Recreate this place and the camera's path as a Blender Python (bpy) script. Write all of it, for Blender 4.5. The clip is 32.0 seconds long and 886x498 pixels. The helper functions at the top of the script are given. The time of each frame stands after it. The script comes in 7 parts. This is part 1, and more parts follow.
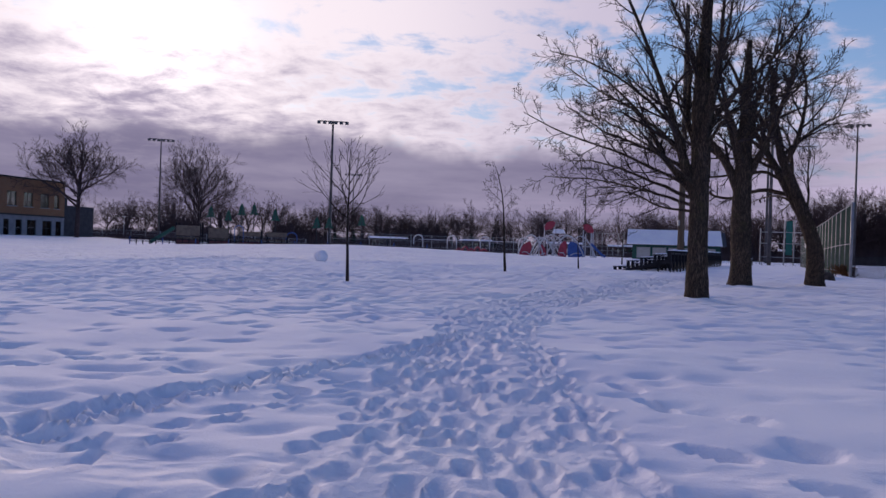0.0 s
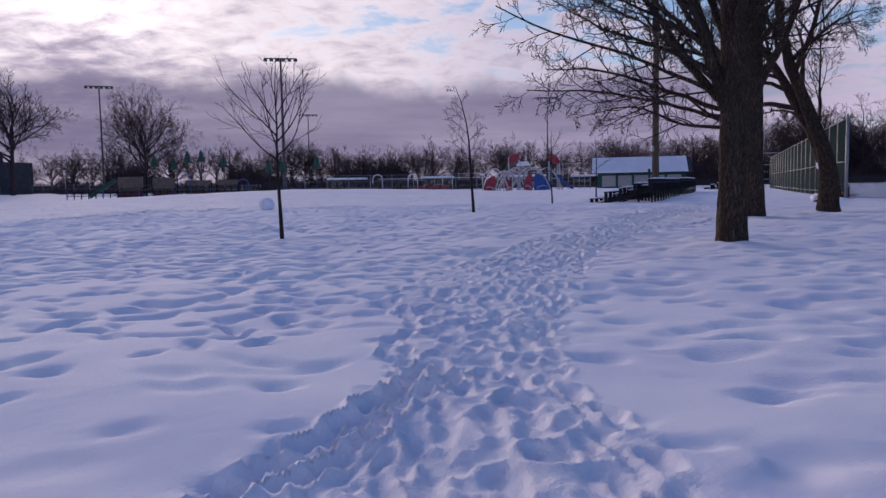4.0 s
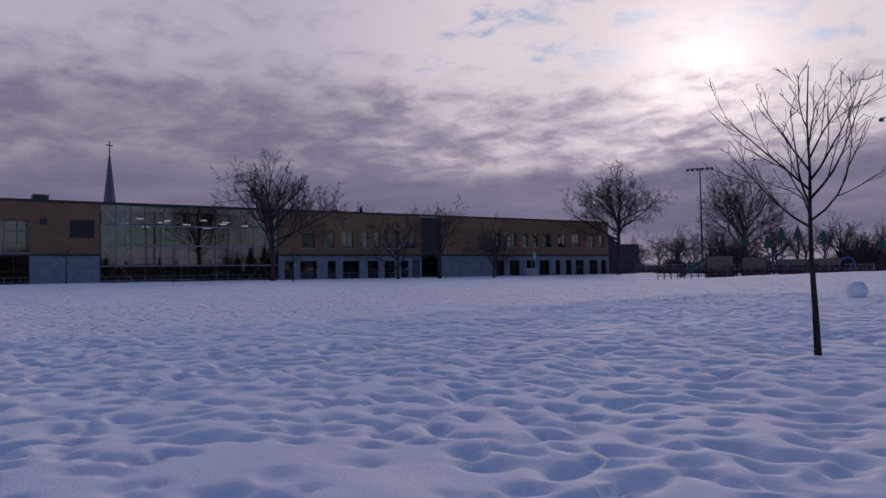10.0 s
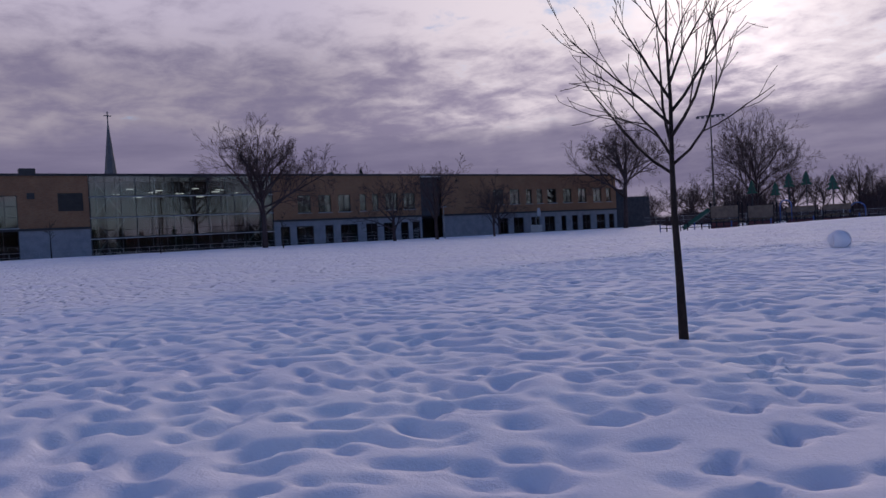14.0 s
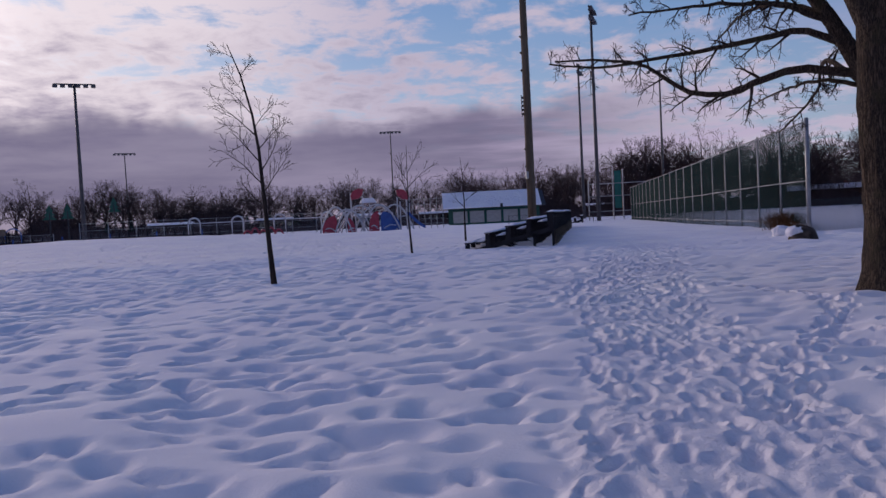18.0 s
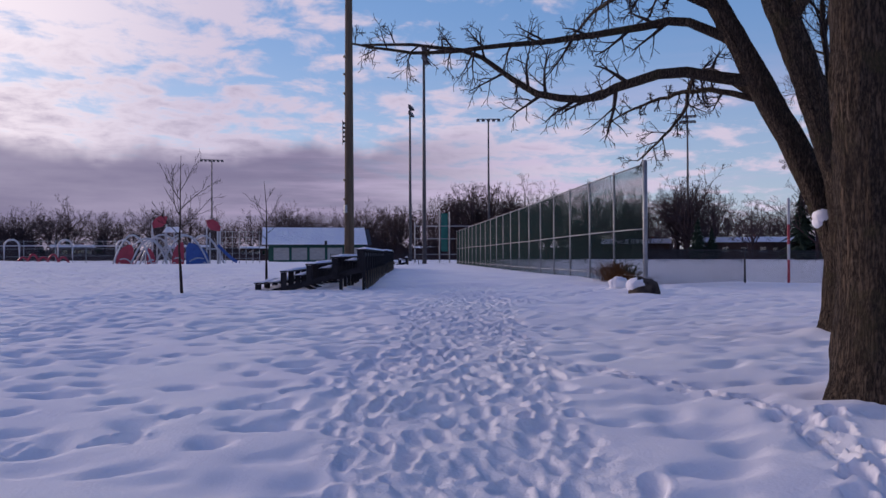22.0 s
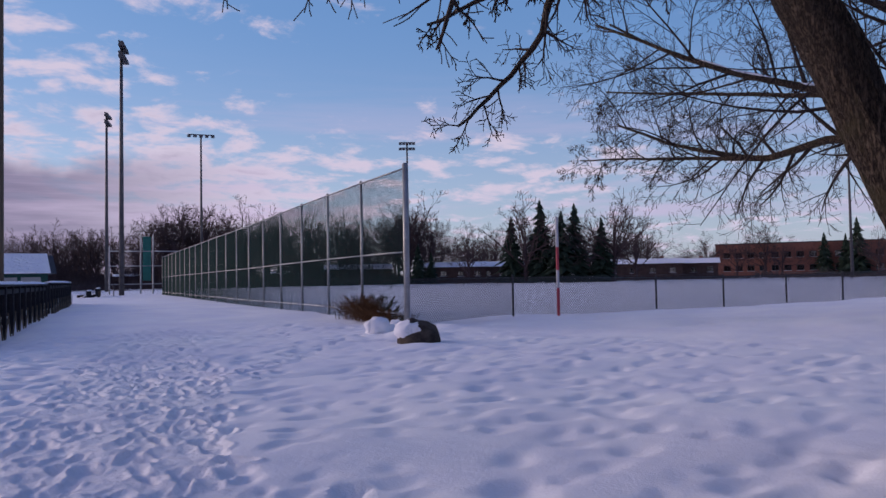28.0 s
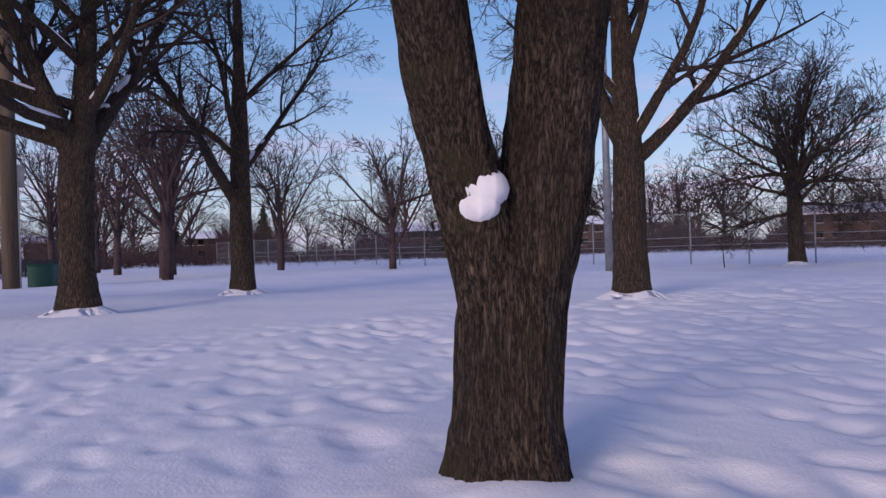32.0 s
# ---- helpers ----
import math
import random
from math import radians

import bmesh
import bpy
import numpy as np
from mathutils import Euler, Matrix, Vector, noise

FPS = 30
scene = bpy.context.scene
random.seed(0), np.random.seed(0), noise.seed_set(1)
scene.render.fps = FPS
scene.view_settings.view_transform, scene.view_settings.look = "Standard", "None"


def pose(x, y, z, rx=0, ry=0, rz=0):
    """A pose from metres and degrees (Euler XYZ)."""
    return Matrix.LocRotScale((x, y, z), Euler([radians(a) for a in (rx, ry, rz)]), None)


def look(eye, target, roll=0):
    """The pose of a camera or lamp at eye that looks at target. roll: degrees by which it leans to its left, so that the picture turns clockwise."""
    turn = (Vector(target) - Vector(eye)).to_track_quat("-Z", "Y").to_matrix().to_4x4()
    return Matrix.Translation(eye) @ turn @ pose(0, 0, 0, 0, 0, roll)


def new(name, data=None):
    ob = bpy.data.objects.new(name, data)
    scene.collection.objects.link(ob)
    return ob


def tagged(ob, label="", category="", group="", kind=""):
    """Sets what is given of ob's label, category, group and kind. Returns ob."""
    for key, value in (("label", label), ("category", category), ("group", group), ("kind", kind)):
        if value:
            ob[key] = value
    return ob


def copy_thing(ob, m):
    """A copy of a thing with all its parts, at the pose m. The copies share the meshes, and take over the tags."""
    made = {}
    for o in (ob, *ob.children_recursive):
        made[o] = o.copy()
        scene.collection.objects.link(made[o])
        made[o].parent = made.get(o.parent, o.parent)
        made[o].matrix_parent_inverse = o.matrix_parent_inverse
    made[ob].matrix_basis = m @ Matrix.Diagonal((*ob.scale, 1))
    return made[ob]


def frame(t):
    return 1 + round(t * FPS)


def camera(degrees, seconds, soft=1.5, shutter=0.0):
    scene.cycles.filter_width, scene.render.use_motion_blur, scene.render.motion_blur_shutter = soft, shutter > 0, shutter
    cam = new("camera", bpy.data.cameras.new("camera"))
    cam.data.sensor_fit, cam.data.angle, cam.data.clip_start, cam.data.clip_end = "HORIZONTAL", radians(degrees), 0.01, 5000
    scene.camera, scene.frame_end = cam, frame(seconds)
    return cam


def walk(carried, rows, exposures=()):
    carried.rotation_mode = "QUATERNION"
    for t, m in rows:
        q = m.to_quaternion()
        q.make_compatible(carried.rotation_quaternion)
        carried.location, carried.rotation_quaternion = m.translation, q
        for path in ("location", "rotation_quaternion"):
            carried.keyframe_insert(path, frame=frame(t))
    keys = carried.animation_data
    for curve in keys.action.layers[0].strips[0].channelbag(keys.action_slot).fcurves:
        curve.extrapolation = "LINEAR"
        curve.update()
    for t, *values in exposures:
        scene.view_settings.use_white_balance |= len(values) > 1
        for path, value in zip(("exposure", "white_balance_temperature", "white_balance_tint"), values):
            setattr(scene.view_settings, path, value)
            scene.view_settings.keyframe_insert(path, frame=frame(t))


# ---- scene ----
cam = camera(61.1, 32.0, shutter=0.0)
PATH = [
    (0, (1.291, 3.920, 1.155), (1.136, 5.913, 1.150), 1.8),
    (0.5, (1.223, 4.584, 1.209), (1.035, 6.575, 1.199), 1.3),
    (1, (1.137, 5.188, 1.223), (0.940, 7.178, 1.209), 0.8),
    (1.5, (1.095, 5.848, 1.208), (0.906, 7.839, 1.188), 0.3),
    (2, (1.061, 6.485, 1.218), (0.815, 8.470, 1.190), -0.1),
    (2.5, (1.047, 7.091, 1.204), (0.794, 9.074, 1.146), -0.4),
    (3, (1.072, 7.604, 1.205), (0.874, 9.592, 1.112), -0.9),
    (3.5, (1.065, 8.122, 1.245), (0.926, 10.108, 1.051), -1.3),
    (5.5, (1.124, 10.322, 1.287), (1.273, 12.316, 1.316), -0.2),
    (6, (1.157, 10.928, 1.302), (1.252, 12.924, 1.369), 1.2),
    (6.5, (1.111, 11.483, 1.264), (0.978, 13.478, 1.332), 3.3),
    (7, (1.107, 12.013, 1.277), (0.945, 14.006, 1.331), 3.1),
    (7.3, (1.118, 12.449, 1.251), (0.978, 14.444, 1.234), 1.0),
    (7.5, (1.129, 12.695, 1.272), (1.005, 14.691, 1.239), 0.3),
    (8, (1.143, 13.166, 1.281), (1.033, 15.163, 1.228), -0.1),
    (8.5, (0.997, 13.888, 1.259), (0.659, 15.858, 1.190), 1.3),
    (9, (0.835, 14.718, 1.289), (0.045, 16.556, 1.290), 1.6),
    (9.5, (0.775, 14.987, 1.307), (-0.320, 16.660, 1.359), 1.0),
    (10, (0.755, 15.313, 1.332), (-0.672, 16.712, 1.401), -1.0),
    (10.5, (0.678, 15.721, 1.363), (-1.018, 16.782, 1.400), -1.6),
    (11, (0.680, 16.184, 1.382), (-1.112, 17.073, 1.379), -2.2),
    (11.5, (0.809, 16.720, 1.408), (-0.992, 17.589, 1.381), -3.7),
    (12, (0.873, 17.273, 1.445), (-0.891, 18.213, 1.394), -3.9),
    (12.5, (0.863, 17.814, 1.473), (-0.820, 18.891, 1.380), -3.8),
    (13, (0.877, 18.331, 1.473), (-0.752, 19.486, 1.367), -3.6),
    (13.5, (1.038, 18.937, 1.410), (-0.506, 20.207, 1.345), -3.3),
    (15.5, (1.226, 21.437, 1.374), (-0.070, 22.957, 1.276), -2.1),
    (16, (1.308, 22.074, 1.369), (0.146, 23.694, 1.213), -1.7),
    (16.5, (1.400, 22.692, 1.345), (0.612, 24.527, 1.236), -1.0),
    (17, (1.665, 23.125, 1.318), (1.227, 25.075, 1.235), -3.1),
    (17.5, (2.045, 23.548, 1.370), (2.053, 25.547, 1.303), -3.8),
    (18, (2.372, 24.016, 1.339), (2.720, 25.984, 1.258), -2.9),
    (18.5, (2.699, 24.647, 1.282), (3.181, 26.585, 1.185), -1.8),
    (19, (2.977, 25.452, 1.250), (3.508, 27.378, 1.149), -2.5),
    (19.5, (3.273, 25.970, 1.272), (3.937, 27.854, 1.172), -2.0),
    (20, (3.578, 26.426, 1.184), (4.360, 28.266, 1.135), -1.0),
    (20.5, (3.810, 27.074, 1.179), (4.635, 28.896, 1.139), -0.8),
    (21, (4.018, 27.762, 1.217), (4.839, 29.586, 1.188), 0.3),
    (21.5, (4.364, 28.271, 1.228), (5.183, 30.095, 1.207), 0.2),
    (22, (4.661, 28.998, 1.207), (5.447, 30.837, 1.221), -0.2),
    (22.5, (5.043, 29.499, 1.183), (5.803, 31.349, 1.201), -0.4),
    (23, (5.357, 30.064, 1.207), (6.124, 31.911, 1.170), -0.8),
    (23.5, (5.669, 30.611, 1.185), (6.453, 32.451, 1.130), -0.6),
    (24, (6.004, 31.242, 1.182), (6.847, 33.056, 1.153), -1.1),
    (24.5, (6.169, 31.923, 1.221), (6.889, 33.789, 1.254), -1.7),
    (26.5, (7.008, 34.220, 1.392), (7.434, 36.173, 1.432), 0.8),
    (27, (7.394, 34.557, 1.363), (8.136, 36.414, 1.416), 0.0),
    (27.5, (7.888, 35.123, 1.395), (8.995, 36.788, 1.451), -0.7),
    (28, (8.327, 35.718, 1.391), (9.725, 37.146, 1.466), -1.0),
    (28.5, (8.756, 36.265, 1.370), (10.277, 37.563, 1.424), -1.3),
    (29, (9.071, 36.890, 1.354), (10.774, 37.940, 1.380), -1.6),
    (29.5, (9.331, 37.380, 1.368), (11.148, 38.215, 1.373), -1.8),
    (30, (9.624, 37.857, 1.371), (11.553, 38.384, 1.416), -2.3),
    (30.5, (9.899, 38.294, 1.357), (11.899, 38.331, 1.384), -2.0),
    (31, (10.201, 38.711, 1.355), (12.178, 38.409, 1.362), -0.7),
    (31.5, (10.481, 39.111, 1.388), (12.383, 38.493, 1.385), -1.6),
    (32, (10.681, 39.548, 1.422), (12.418, 38.556, 1.422), -1.7),
]
EXPOSURES = [(0, -0.02), (3, -0.02), (8, 0), (9, -0.28), (10, -0.46), (11, -0.36), (12, -0.2), (13, -0.22), (16, -0.28), (17, -0.25), (19, -0.27), (20, 0.05), (22, 0.05), (28, 0.05), (29, 0.05), (30, -0.04), (31, 0.22), (32, 0.25)]
walk(cam, [(t, look(eye, target, roll)) for t, eye, target, roll in PATH], EXPOSURES)

# ---- world, sun ----
SUN_AZ, SUN_EL = -26.0, 14.0          # degrees, clockwise from +y; above the horizon


def heading(az, el=0.0):
    a, e = radians(az), radians(el)
    return Vector((math.sin(a) * math.cos(e), math.cos(a) * math.cos(e), math.sin(e)))


class Nodes:
    """A small writer of node trees."""

    def __init__(self, tree):
        self.tree = tree
        tree.nodes.clear()

    def node(self, kind, **settings):
        n = self.tree.nodes.new(kind)
        for key, value in settings.items():
            if key == "operation":
                n.operation = value
            elif key == "blend_type":
                n.blend_type = value
            elif key == "data_type":
                n.data_type = value
            elif key == "sky_type":
                n.sky_type = value
        return n

    def link(self, value, socket):
        if isinstance(value, bpy.types.NodeSocket):
            self.tree.links.new(value, socket)
        else:
            socket.default_value = value

    def math(self, op, a, b=0.0, c=0.0, clamp=False):
        n = self.node("ShaderNodeMath", operation=op)
        n.use_clamp = clamp
        for value, socket in zip((a, b, c), n.inputs):
            self.link(value, socket)
        return n.outputs[0]

    def vec(self, op, a, b=(0, 0, 0)):
        n = self.node("ShaderNodeVectorMath", operation=op)
        self.link(a, n.inputs[0])
        self.link(b, n.inputs[1])
        return n.outputs["Value"] if op in ("DOT_PRODUCT", "LENGTH") else n.outputs["Vector"]

    def scale(self, a, k):
        n = self.node("ShaderNodeVectorMath", operation="SCALE")
        self.link(a, n.inputs[0])
        self.link(k, n.inputs["Scale"])
        return n.outputs["Vector"]

    def mix(self, k, a, b, blend="MIX"):
        n = self.node("ShaderNodeMix", data_type="RGBA", blend_type=blend)
        self.link(k, n.inputs["Factor"])
        self.link(a, n.inputs["A"] if False else n.inputs[6])
        self.link(b, n.inputs[7])
        return n.outputs[2]

    def noise(self, vector, scale, detail=4.0, rough=0.55, distort=0.0):
        n = self.node("ShaderNodeTexNoise")
        self.link(vector, n.inputs["Vector"])
        n.inputs["Scale"].default_value = scale
        n.inputs["Detail"].default_value = detail
        n.inputs["Roughness"].default_value = rough
        n.inputs["Distortion"].default_value = distort
        return n.outputs["Fac"]

    def ramp(self, value, lo, hi, to_lo=0.0, to_hi=1.0, smooth=True):
        n = self.node("ShaderNodeMapRange")
        n.interpolation_type = "SMOOTHSTEP" if smooth else "LINEAR"
        self.link(value, n.inputs["Value"])
        for key, v in (("From Min", lo), ("From Max", hi), ("To Min", to_lo), ("To Max", to_hi)):
            self.link(v, n.inputs[key])
        return n.outputs["Result"]

    def xyz(self, vector):
        n = self.node("ShaderNodeSeparateXYZ")
        self.link(vector, n.inputs[0])
        return n.outputs

    def join(self, x, y, z):
        n = self.node("ShaderNodeCombineXYZ")
        for v, s in zip((x, y, z), n.inputs):
            self.link(v, s)
        return n.outputs[0]


def make_sky():
    world = bpy.data.worlds.new("winter_sky")
    scene.world = world
    world.use_nodes = True
    w = Nodes(world.node_tree)
    out, back = w.node("ShaderNodeOutputWorld"), w.node("ShaderNodeBackground")
    w.link(back.outputs[0], out.inputs[0])
    sky = w.node("ShaderNodeTexSky", sky_type="NISHITA")
    sky.sun_disc = False
    sky.sun_elevation, sky.sun_rotation = radians(SUN_EL), radians(SUN_AZ)
    sky.ozone_density, sky.dust_density = 2.0, 0.6
    d = w.node("ShaderNodeTexCoord").outputs["Generated"]
    x, y, z = w.xyz(d)
    up = w.math("MAXIMUM", z, 0.0)
    # clear sky: the physical sky, tempered with a pale winter blue
    clear = w.mix(0.5, w.scale(sky.outputs[0], 0.09), w.mix(w.ramp(up, 0.0, 0.35), (0.52, 0.62, 0.80, 1), (0.17, 0.38, 0.74, 1)))
    # the cloud deck lies flat overhead, so it closes up towards the horizon
    flat = w.math("DIVIDE", 1.0, w.math("ADD", up, 0.17))
    p = w.join(w.math("MULTIPLY", x, flat), w.math("MULTIPLY", y, flat), 0.0)
    big = w.noise(p, 0.85, 3.0, 0.5)
    fine = w.noise(w.vec("ADD", p, (7.3, 2.1, 0)), 5.2, 8.0, 0.60, 0.25)
    lumps = w.math("MULTIPLY_ADD", w.math("SUBTRACT", w.math("ADD", w.math("MULTIPLY", big, 0.40), w.math("MULTIPLY", fine, 0.60)), 0.5), 2.1, 0.5)
    side = w.vec("DOT_PRODUCT", d, tuple(heading(-62)))       # the west is overcast, the east is clear
    cover = w.math("ADD", lumps, w.math("MULTIPLY", w.vec("DOT_PRODUCT", d, tuple(heading(-70))), 0.34))
    cover = w.math("ADD", cover, w.ramp(up, 0.24, 0.06, 0.0, 0.16))
    mask = w.ramp(cover, 0.42, 0.66)
    towards = w.vec("DOT_PRODUCT", d, tuple(heading(SUN_AZ, SUN_EL)))
    near = w.ramp(towards, 0.84, 1.0)
    glow = w.math("POWER", w.math("MAXIMUM", towards, 0.0), 230.0)
    thick = w.ramp(w.math("SUBTRACT", w.math("ADD", lumps, w.math("MULTIPLY", side, 0.5)), w.ramp(up, 0.20, 0.31, 0.0, 0.36)), 0.62, 1.22)
    west = w.ramp(w.vec("DOT_PRODUCT", d, tuple(heading(-80))), 0.52, 0.93)
    west = w.math("MULTIPLY", west, w.ramp(up, 0.30, 0.19))
    lit = w.mix(near, w.mix(west, (0.62, 0.565, 0.65, 1), (0.44, 0.395, 0.435, 1)), (1.0, 0.90, 0.88, 1))
    shade = w.mix(near, (0.25, 0.225, 0.315, 1), (0.38, 0.33, 0.43, 1))
    cloud = w.mix(thick, lit, shade)
    sheet = w.mix(mask, clear, cloud)
    # the low bank of stratus along the north-western horizon
    edge = w.math("ADD", 0.150, w.math("MULTIPLY", w.math("SUBTRACT", w.noise(d, 3.6, 5.0, 0.55), 0.5), 0.16))
    bank = w.ramp(up, edge, w.math("SUBTRACT", edge, 0.035))
    bank = w.math("MULTIPLY", bank, w.ramp(w.vec("DOT_PRODUCT", d, tuple(heading(-40))), 0.28, 0.62))
    streak = w.noise(w.vec("MULTIPLY", d, (1.4, 1.4, 10.0)), 2.4, 6.0, 0.55)
    gray = w.mix(w.ramp(streak, 0.36, 0.74), (0.19, 0.172, 0.262, 1), (0.29, 0.262, 0.355, 1))
    gray = w.mix(w.ramp(up, 0.05, 0.0), gray, (0.42, 0.36, 0.43, 1))
    full = w.mix(w.math("MULTIPLY", bank, 0.94), sheet, gray)
    # thin rose streaks low in the clear part
    wisp = w.ramp(w.noise(w.vec("MULTIPLY", d, (1.0, 1.0, 13.0)), 2.4, 5.0, 0.6), 0.46, 0.70)
    low = w.math("MULTIPLY", w.ramp(up, 0.30, 0.04), w.ramp(side, 0.65, 0.05))
    full = w.mix(w.math("MULTIPLY", w.math("MULTIPLY", wisp, low), 0.75), full, (0.56, 0.47, 0.62, 1))
    # the veiled sun
    full = w.vec("ADD", full, w.scale((1.0, 0.90, 0.78), w.math("MULTIPLY", glow, w.ramp(cover, 1.05, 0.70, 0.10, 0.62))))
    # overhead, out of the low sun's reach, the sky is deeper
    full = w.mix(w.ramp(up, 0.36, 0.72), full, w.vec("MULTIPLY", full, (0.30, 0.40, 0.60)))
    full = w.vec("MULTIPLY", full, (1.0, 0.98, 1.08))
    # below the horizon: snow
    full = w.mix(w.ramp(z, -0.002, -0.03), full, (0.34, 0.34, 0.52, 1))
    w.link(full, back.inputs[0])
    back.inputs[1].default_value = 1.0


make_sky()
sun = new("sun", bpy.data.lights.new("sun", "SUN"))
sun.data.energy, sun.data.angle, sun.data.color = 1.85, radians(23), (1.0, 0.78, 0.68)
sun.matrix_world = look(heading(SUN_AZ, SUN_EL) * 100, (0, 0, 0))

# ---- materials ----
def material(name, paint, rough=0.6, metal=0.0, spec=0.5):
    """A principled material; paint(nodes, point) gives the colour and, or None, a bump height with its depth in metres."""
    m = bpy.data.materials.new(name)
    m.use_nodes = True
    w = Nodes(m.node_tree)
    out, skin = w.node("ShaderNodeOutputMaterial"), w.node("ShaderNodeBsdfPrincipled")
    w.link(skin.outputs[0], out.inputs[0])
    point = w.node("ShaderNodeTexCoord").outputs["Object"]
    colour, height, depth = paint(w, point)
    w.link(colour, skin.inputs["Base Color"])
    if isinstance(rough, tuple):
        rough = w.ramp(w.noise(point, 6.0), 0.3, 0.7, *rough)
    w.link(rough, skin.inputs["Roughness"])
    skin.inputs["Metallic"].default_value = metal
    skin.inputs["Specular IOR Level"].default_value = spec
    if height is not None:
        bump = w.node("ShaderNodeBump")
        bump.inputs["Distance"].default_value = depth
        w.link(height, bump.inputs["Height"])
        w.link(bump.outputs[0], skin.inputs["Normal"])
    return m


def mottled(a, b, size, grain=0.004, stretch=(1, 1, 1), fine=9.0):
    """Two tones, mixed at two scales, with a fine relief."""
    def paint(w, p):
        q = w.vec("MULTIPLY", p, stretch)
        large, small = w.noise(q, 1.0 / size, 5.0), w.noise(q, fine / size, 4.0, 0.65)
        k = w.ramp(w.math("ADD", w.math("MULTIPLY", large, 0.6), w.math("MULTIPLY", small, 0.4)), 0.36, 0.64)
        vary = w.node("ShaderNodeObjectInfo").outputs["Random"]
        k = w.math("ADD", k, w.math("MULTIPLY", w.math("SUBTRACT", vary, 0.5), 0.25), clamp=True)
        return w.mix(k, (*a, 1), (*b, 1)), small, grain
    return paint


def snow_paint(w, p):
    soft, mid, fine = w.noise(p, 0.35, 4.0), w.noise(p, 6.0, 5.0, 0.6), w.noise(p, 42.0, 3.0, 0.6)
    colour = w.mix(w.ramp(soft, 0.35, 0.65), (0.79, 0.79, 0.88, 1), (0.86, 0.86, 0.91, 1))
    # the open field far from the trail is pitted all over
    away = w.ramp(w.vec("LENGTH", w.vec("MULTIPLY", w.vec("SUBTRACT", p, (3.0, 32.0, 0.0)), (0.0425, 0.0385, 0.0))), 0.88, 1.12)
    away = w.math("MULTIPLY", away, w.ramp(w.xyz(p)[0], 18.0, 6.0, 0.06, 1.0))
    pit = w.ramp(w.noise(w.vec("MULTIPLY", p, (1.0, 1.35, 0.0)), 1.45, 2.5, 0.5), 0.34, 0.52)
    # trodden snow is crumbly, untouched snow is smooth
    trod = w.node("ShaderNodeAttribute")
    trod.attribute_name = "trodden"
    crumb = w.math("MULTIPLY_ADD", w.noise(p, 17.0, 5.0, 0.65), 0.13, w.math("MULTIPLY", w.noise(p, 60.0, 3.0, 0.6), 0.05))
    height = w.math("ADD", w.math("MULTIPLY", mid, 0.075), w.math("MULTIPLY", fine, 0.038))
    height = w.math("ADD", height, w.math("MULTIPLY", crumb, trod.outputs["Fac"]))
    return colour, w.math("ADD", height, w.math("MULTIPLY", w.math("MULTIPLY", pit, away), 1.2)), 0.12


def bark_paint(w, p):
    warp = w.noise(p, 5.0, 3.0)
    q = w.vec("ADD", w.vec("MULTIPLY", p, (1, 1, 0.13)), w.scale(w.join(warp, warp, 0.0), 0.035))
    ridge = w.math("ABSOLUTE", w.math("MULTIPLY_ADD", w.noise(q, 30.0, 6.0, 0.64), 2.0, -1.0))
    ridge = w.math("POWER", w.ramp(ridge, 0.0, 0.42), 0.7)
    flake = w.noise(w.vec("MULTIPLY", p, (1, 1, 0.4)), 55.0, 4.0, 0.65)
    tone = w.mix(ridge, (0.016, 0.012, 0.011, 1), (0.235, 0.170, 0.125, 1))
    tone = w.mix(w.ramp(flake, 0.45, 0.75, 0.0, 0.55), tone, (0.28, 0.215, 0.17, 1))
    tone = w.mix(w.math("MULTIPLY", w.ramp(w.noise(p, 2.1, 4.0), 0.54, 0.70), 0.50), tone, (0.105, 0.098, 0.045, 1))
    tone = w.mix(w.ramp(w.noise(p, 1.1, 3.0), 0.35, 0.65, 0.0, 0.35), tone, (0.055, 0.042, 0.036, 1))
    return tone, w.math("ADD", ridge, w.math("MULTIPLY", flake, 0.30)), 0.045


def brick_paint(w, p):
    n = w.node("ShaderNodeTexBrick")
    turned = w.xyz(p)
    w.link(w.join(turned[0], turned[2], 0.0), n.inputs["Vector"])
    for key, v in (("Color1", (0.285, 0.138, 0.075, 1)), ("Color2", (0.345, 0.180, 0.102, 1)), ("Mortar", (0.28, 0.18, 0.12, 1))):
        n.inputs[key].default_value = v
    for key, v in (("Scale", 1.0), ("Brick Width", 0.30), ("Row Height", 0.10), ("Mortar Size", 0.008)):
        n.inputs[key].default_value = v
    stain = w.noise(p, 0.25, 5.0)
    tone = w.mix(w.ramp(stain, 0.3, 0.7), n.outputs["Color"], w.vec("MULTIPLY", n.outputs["Color"], (0.78, 0.78, 0.80)))
    return tone, n.outputs["Fac"], -0.006


SNOW = material("snow", snow_paint, 0.85, spec=0.06)
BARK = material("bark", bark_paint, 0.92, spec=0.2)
TWIG = material("twig_bark", mottled((0.022, 0.017, 0.017), (0.050, 0.038, 0.036), 0.3, 0.002), 0.9, spec=0.2)
YOUNG = material("young_bark", mottled((0.016, 0.012, 0.012), (0.042, 0.032, 0.030), 0.12, 0.003, (1, 1, 0.3)), 0.85, spec=0.2)
# distance haze is mixed into this colour, paler than the near twigs
HAZYWOOD = material("hazy_far_twigs", mottled((0.046, 0.033, 0.036), (0.090, 0.064, 0.068), 2.0, 0.002), 0.95, spec=0.1)
NEEDLE = material("spruce_needles", mottled((0.012, 0.024, 0.018), (0.030, 0.050, 0.034), 0.6, 0.01), 0.85, spec=0.2)
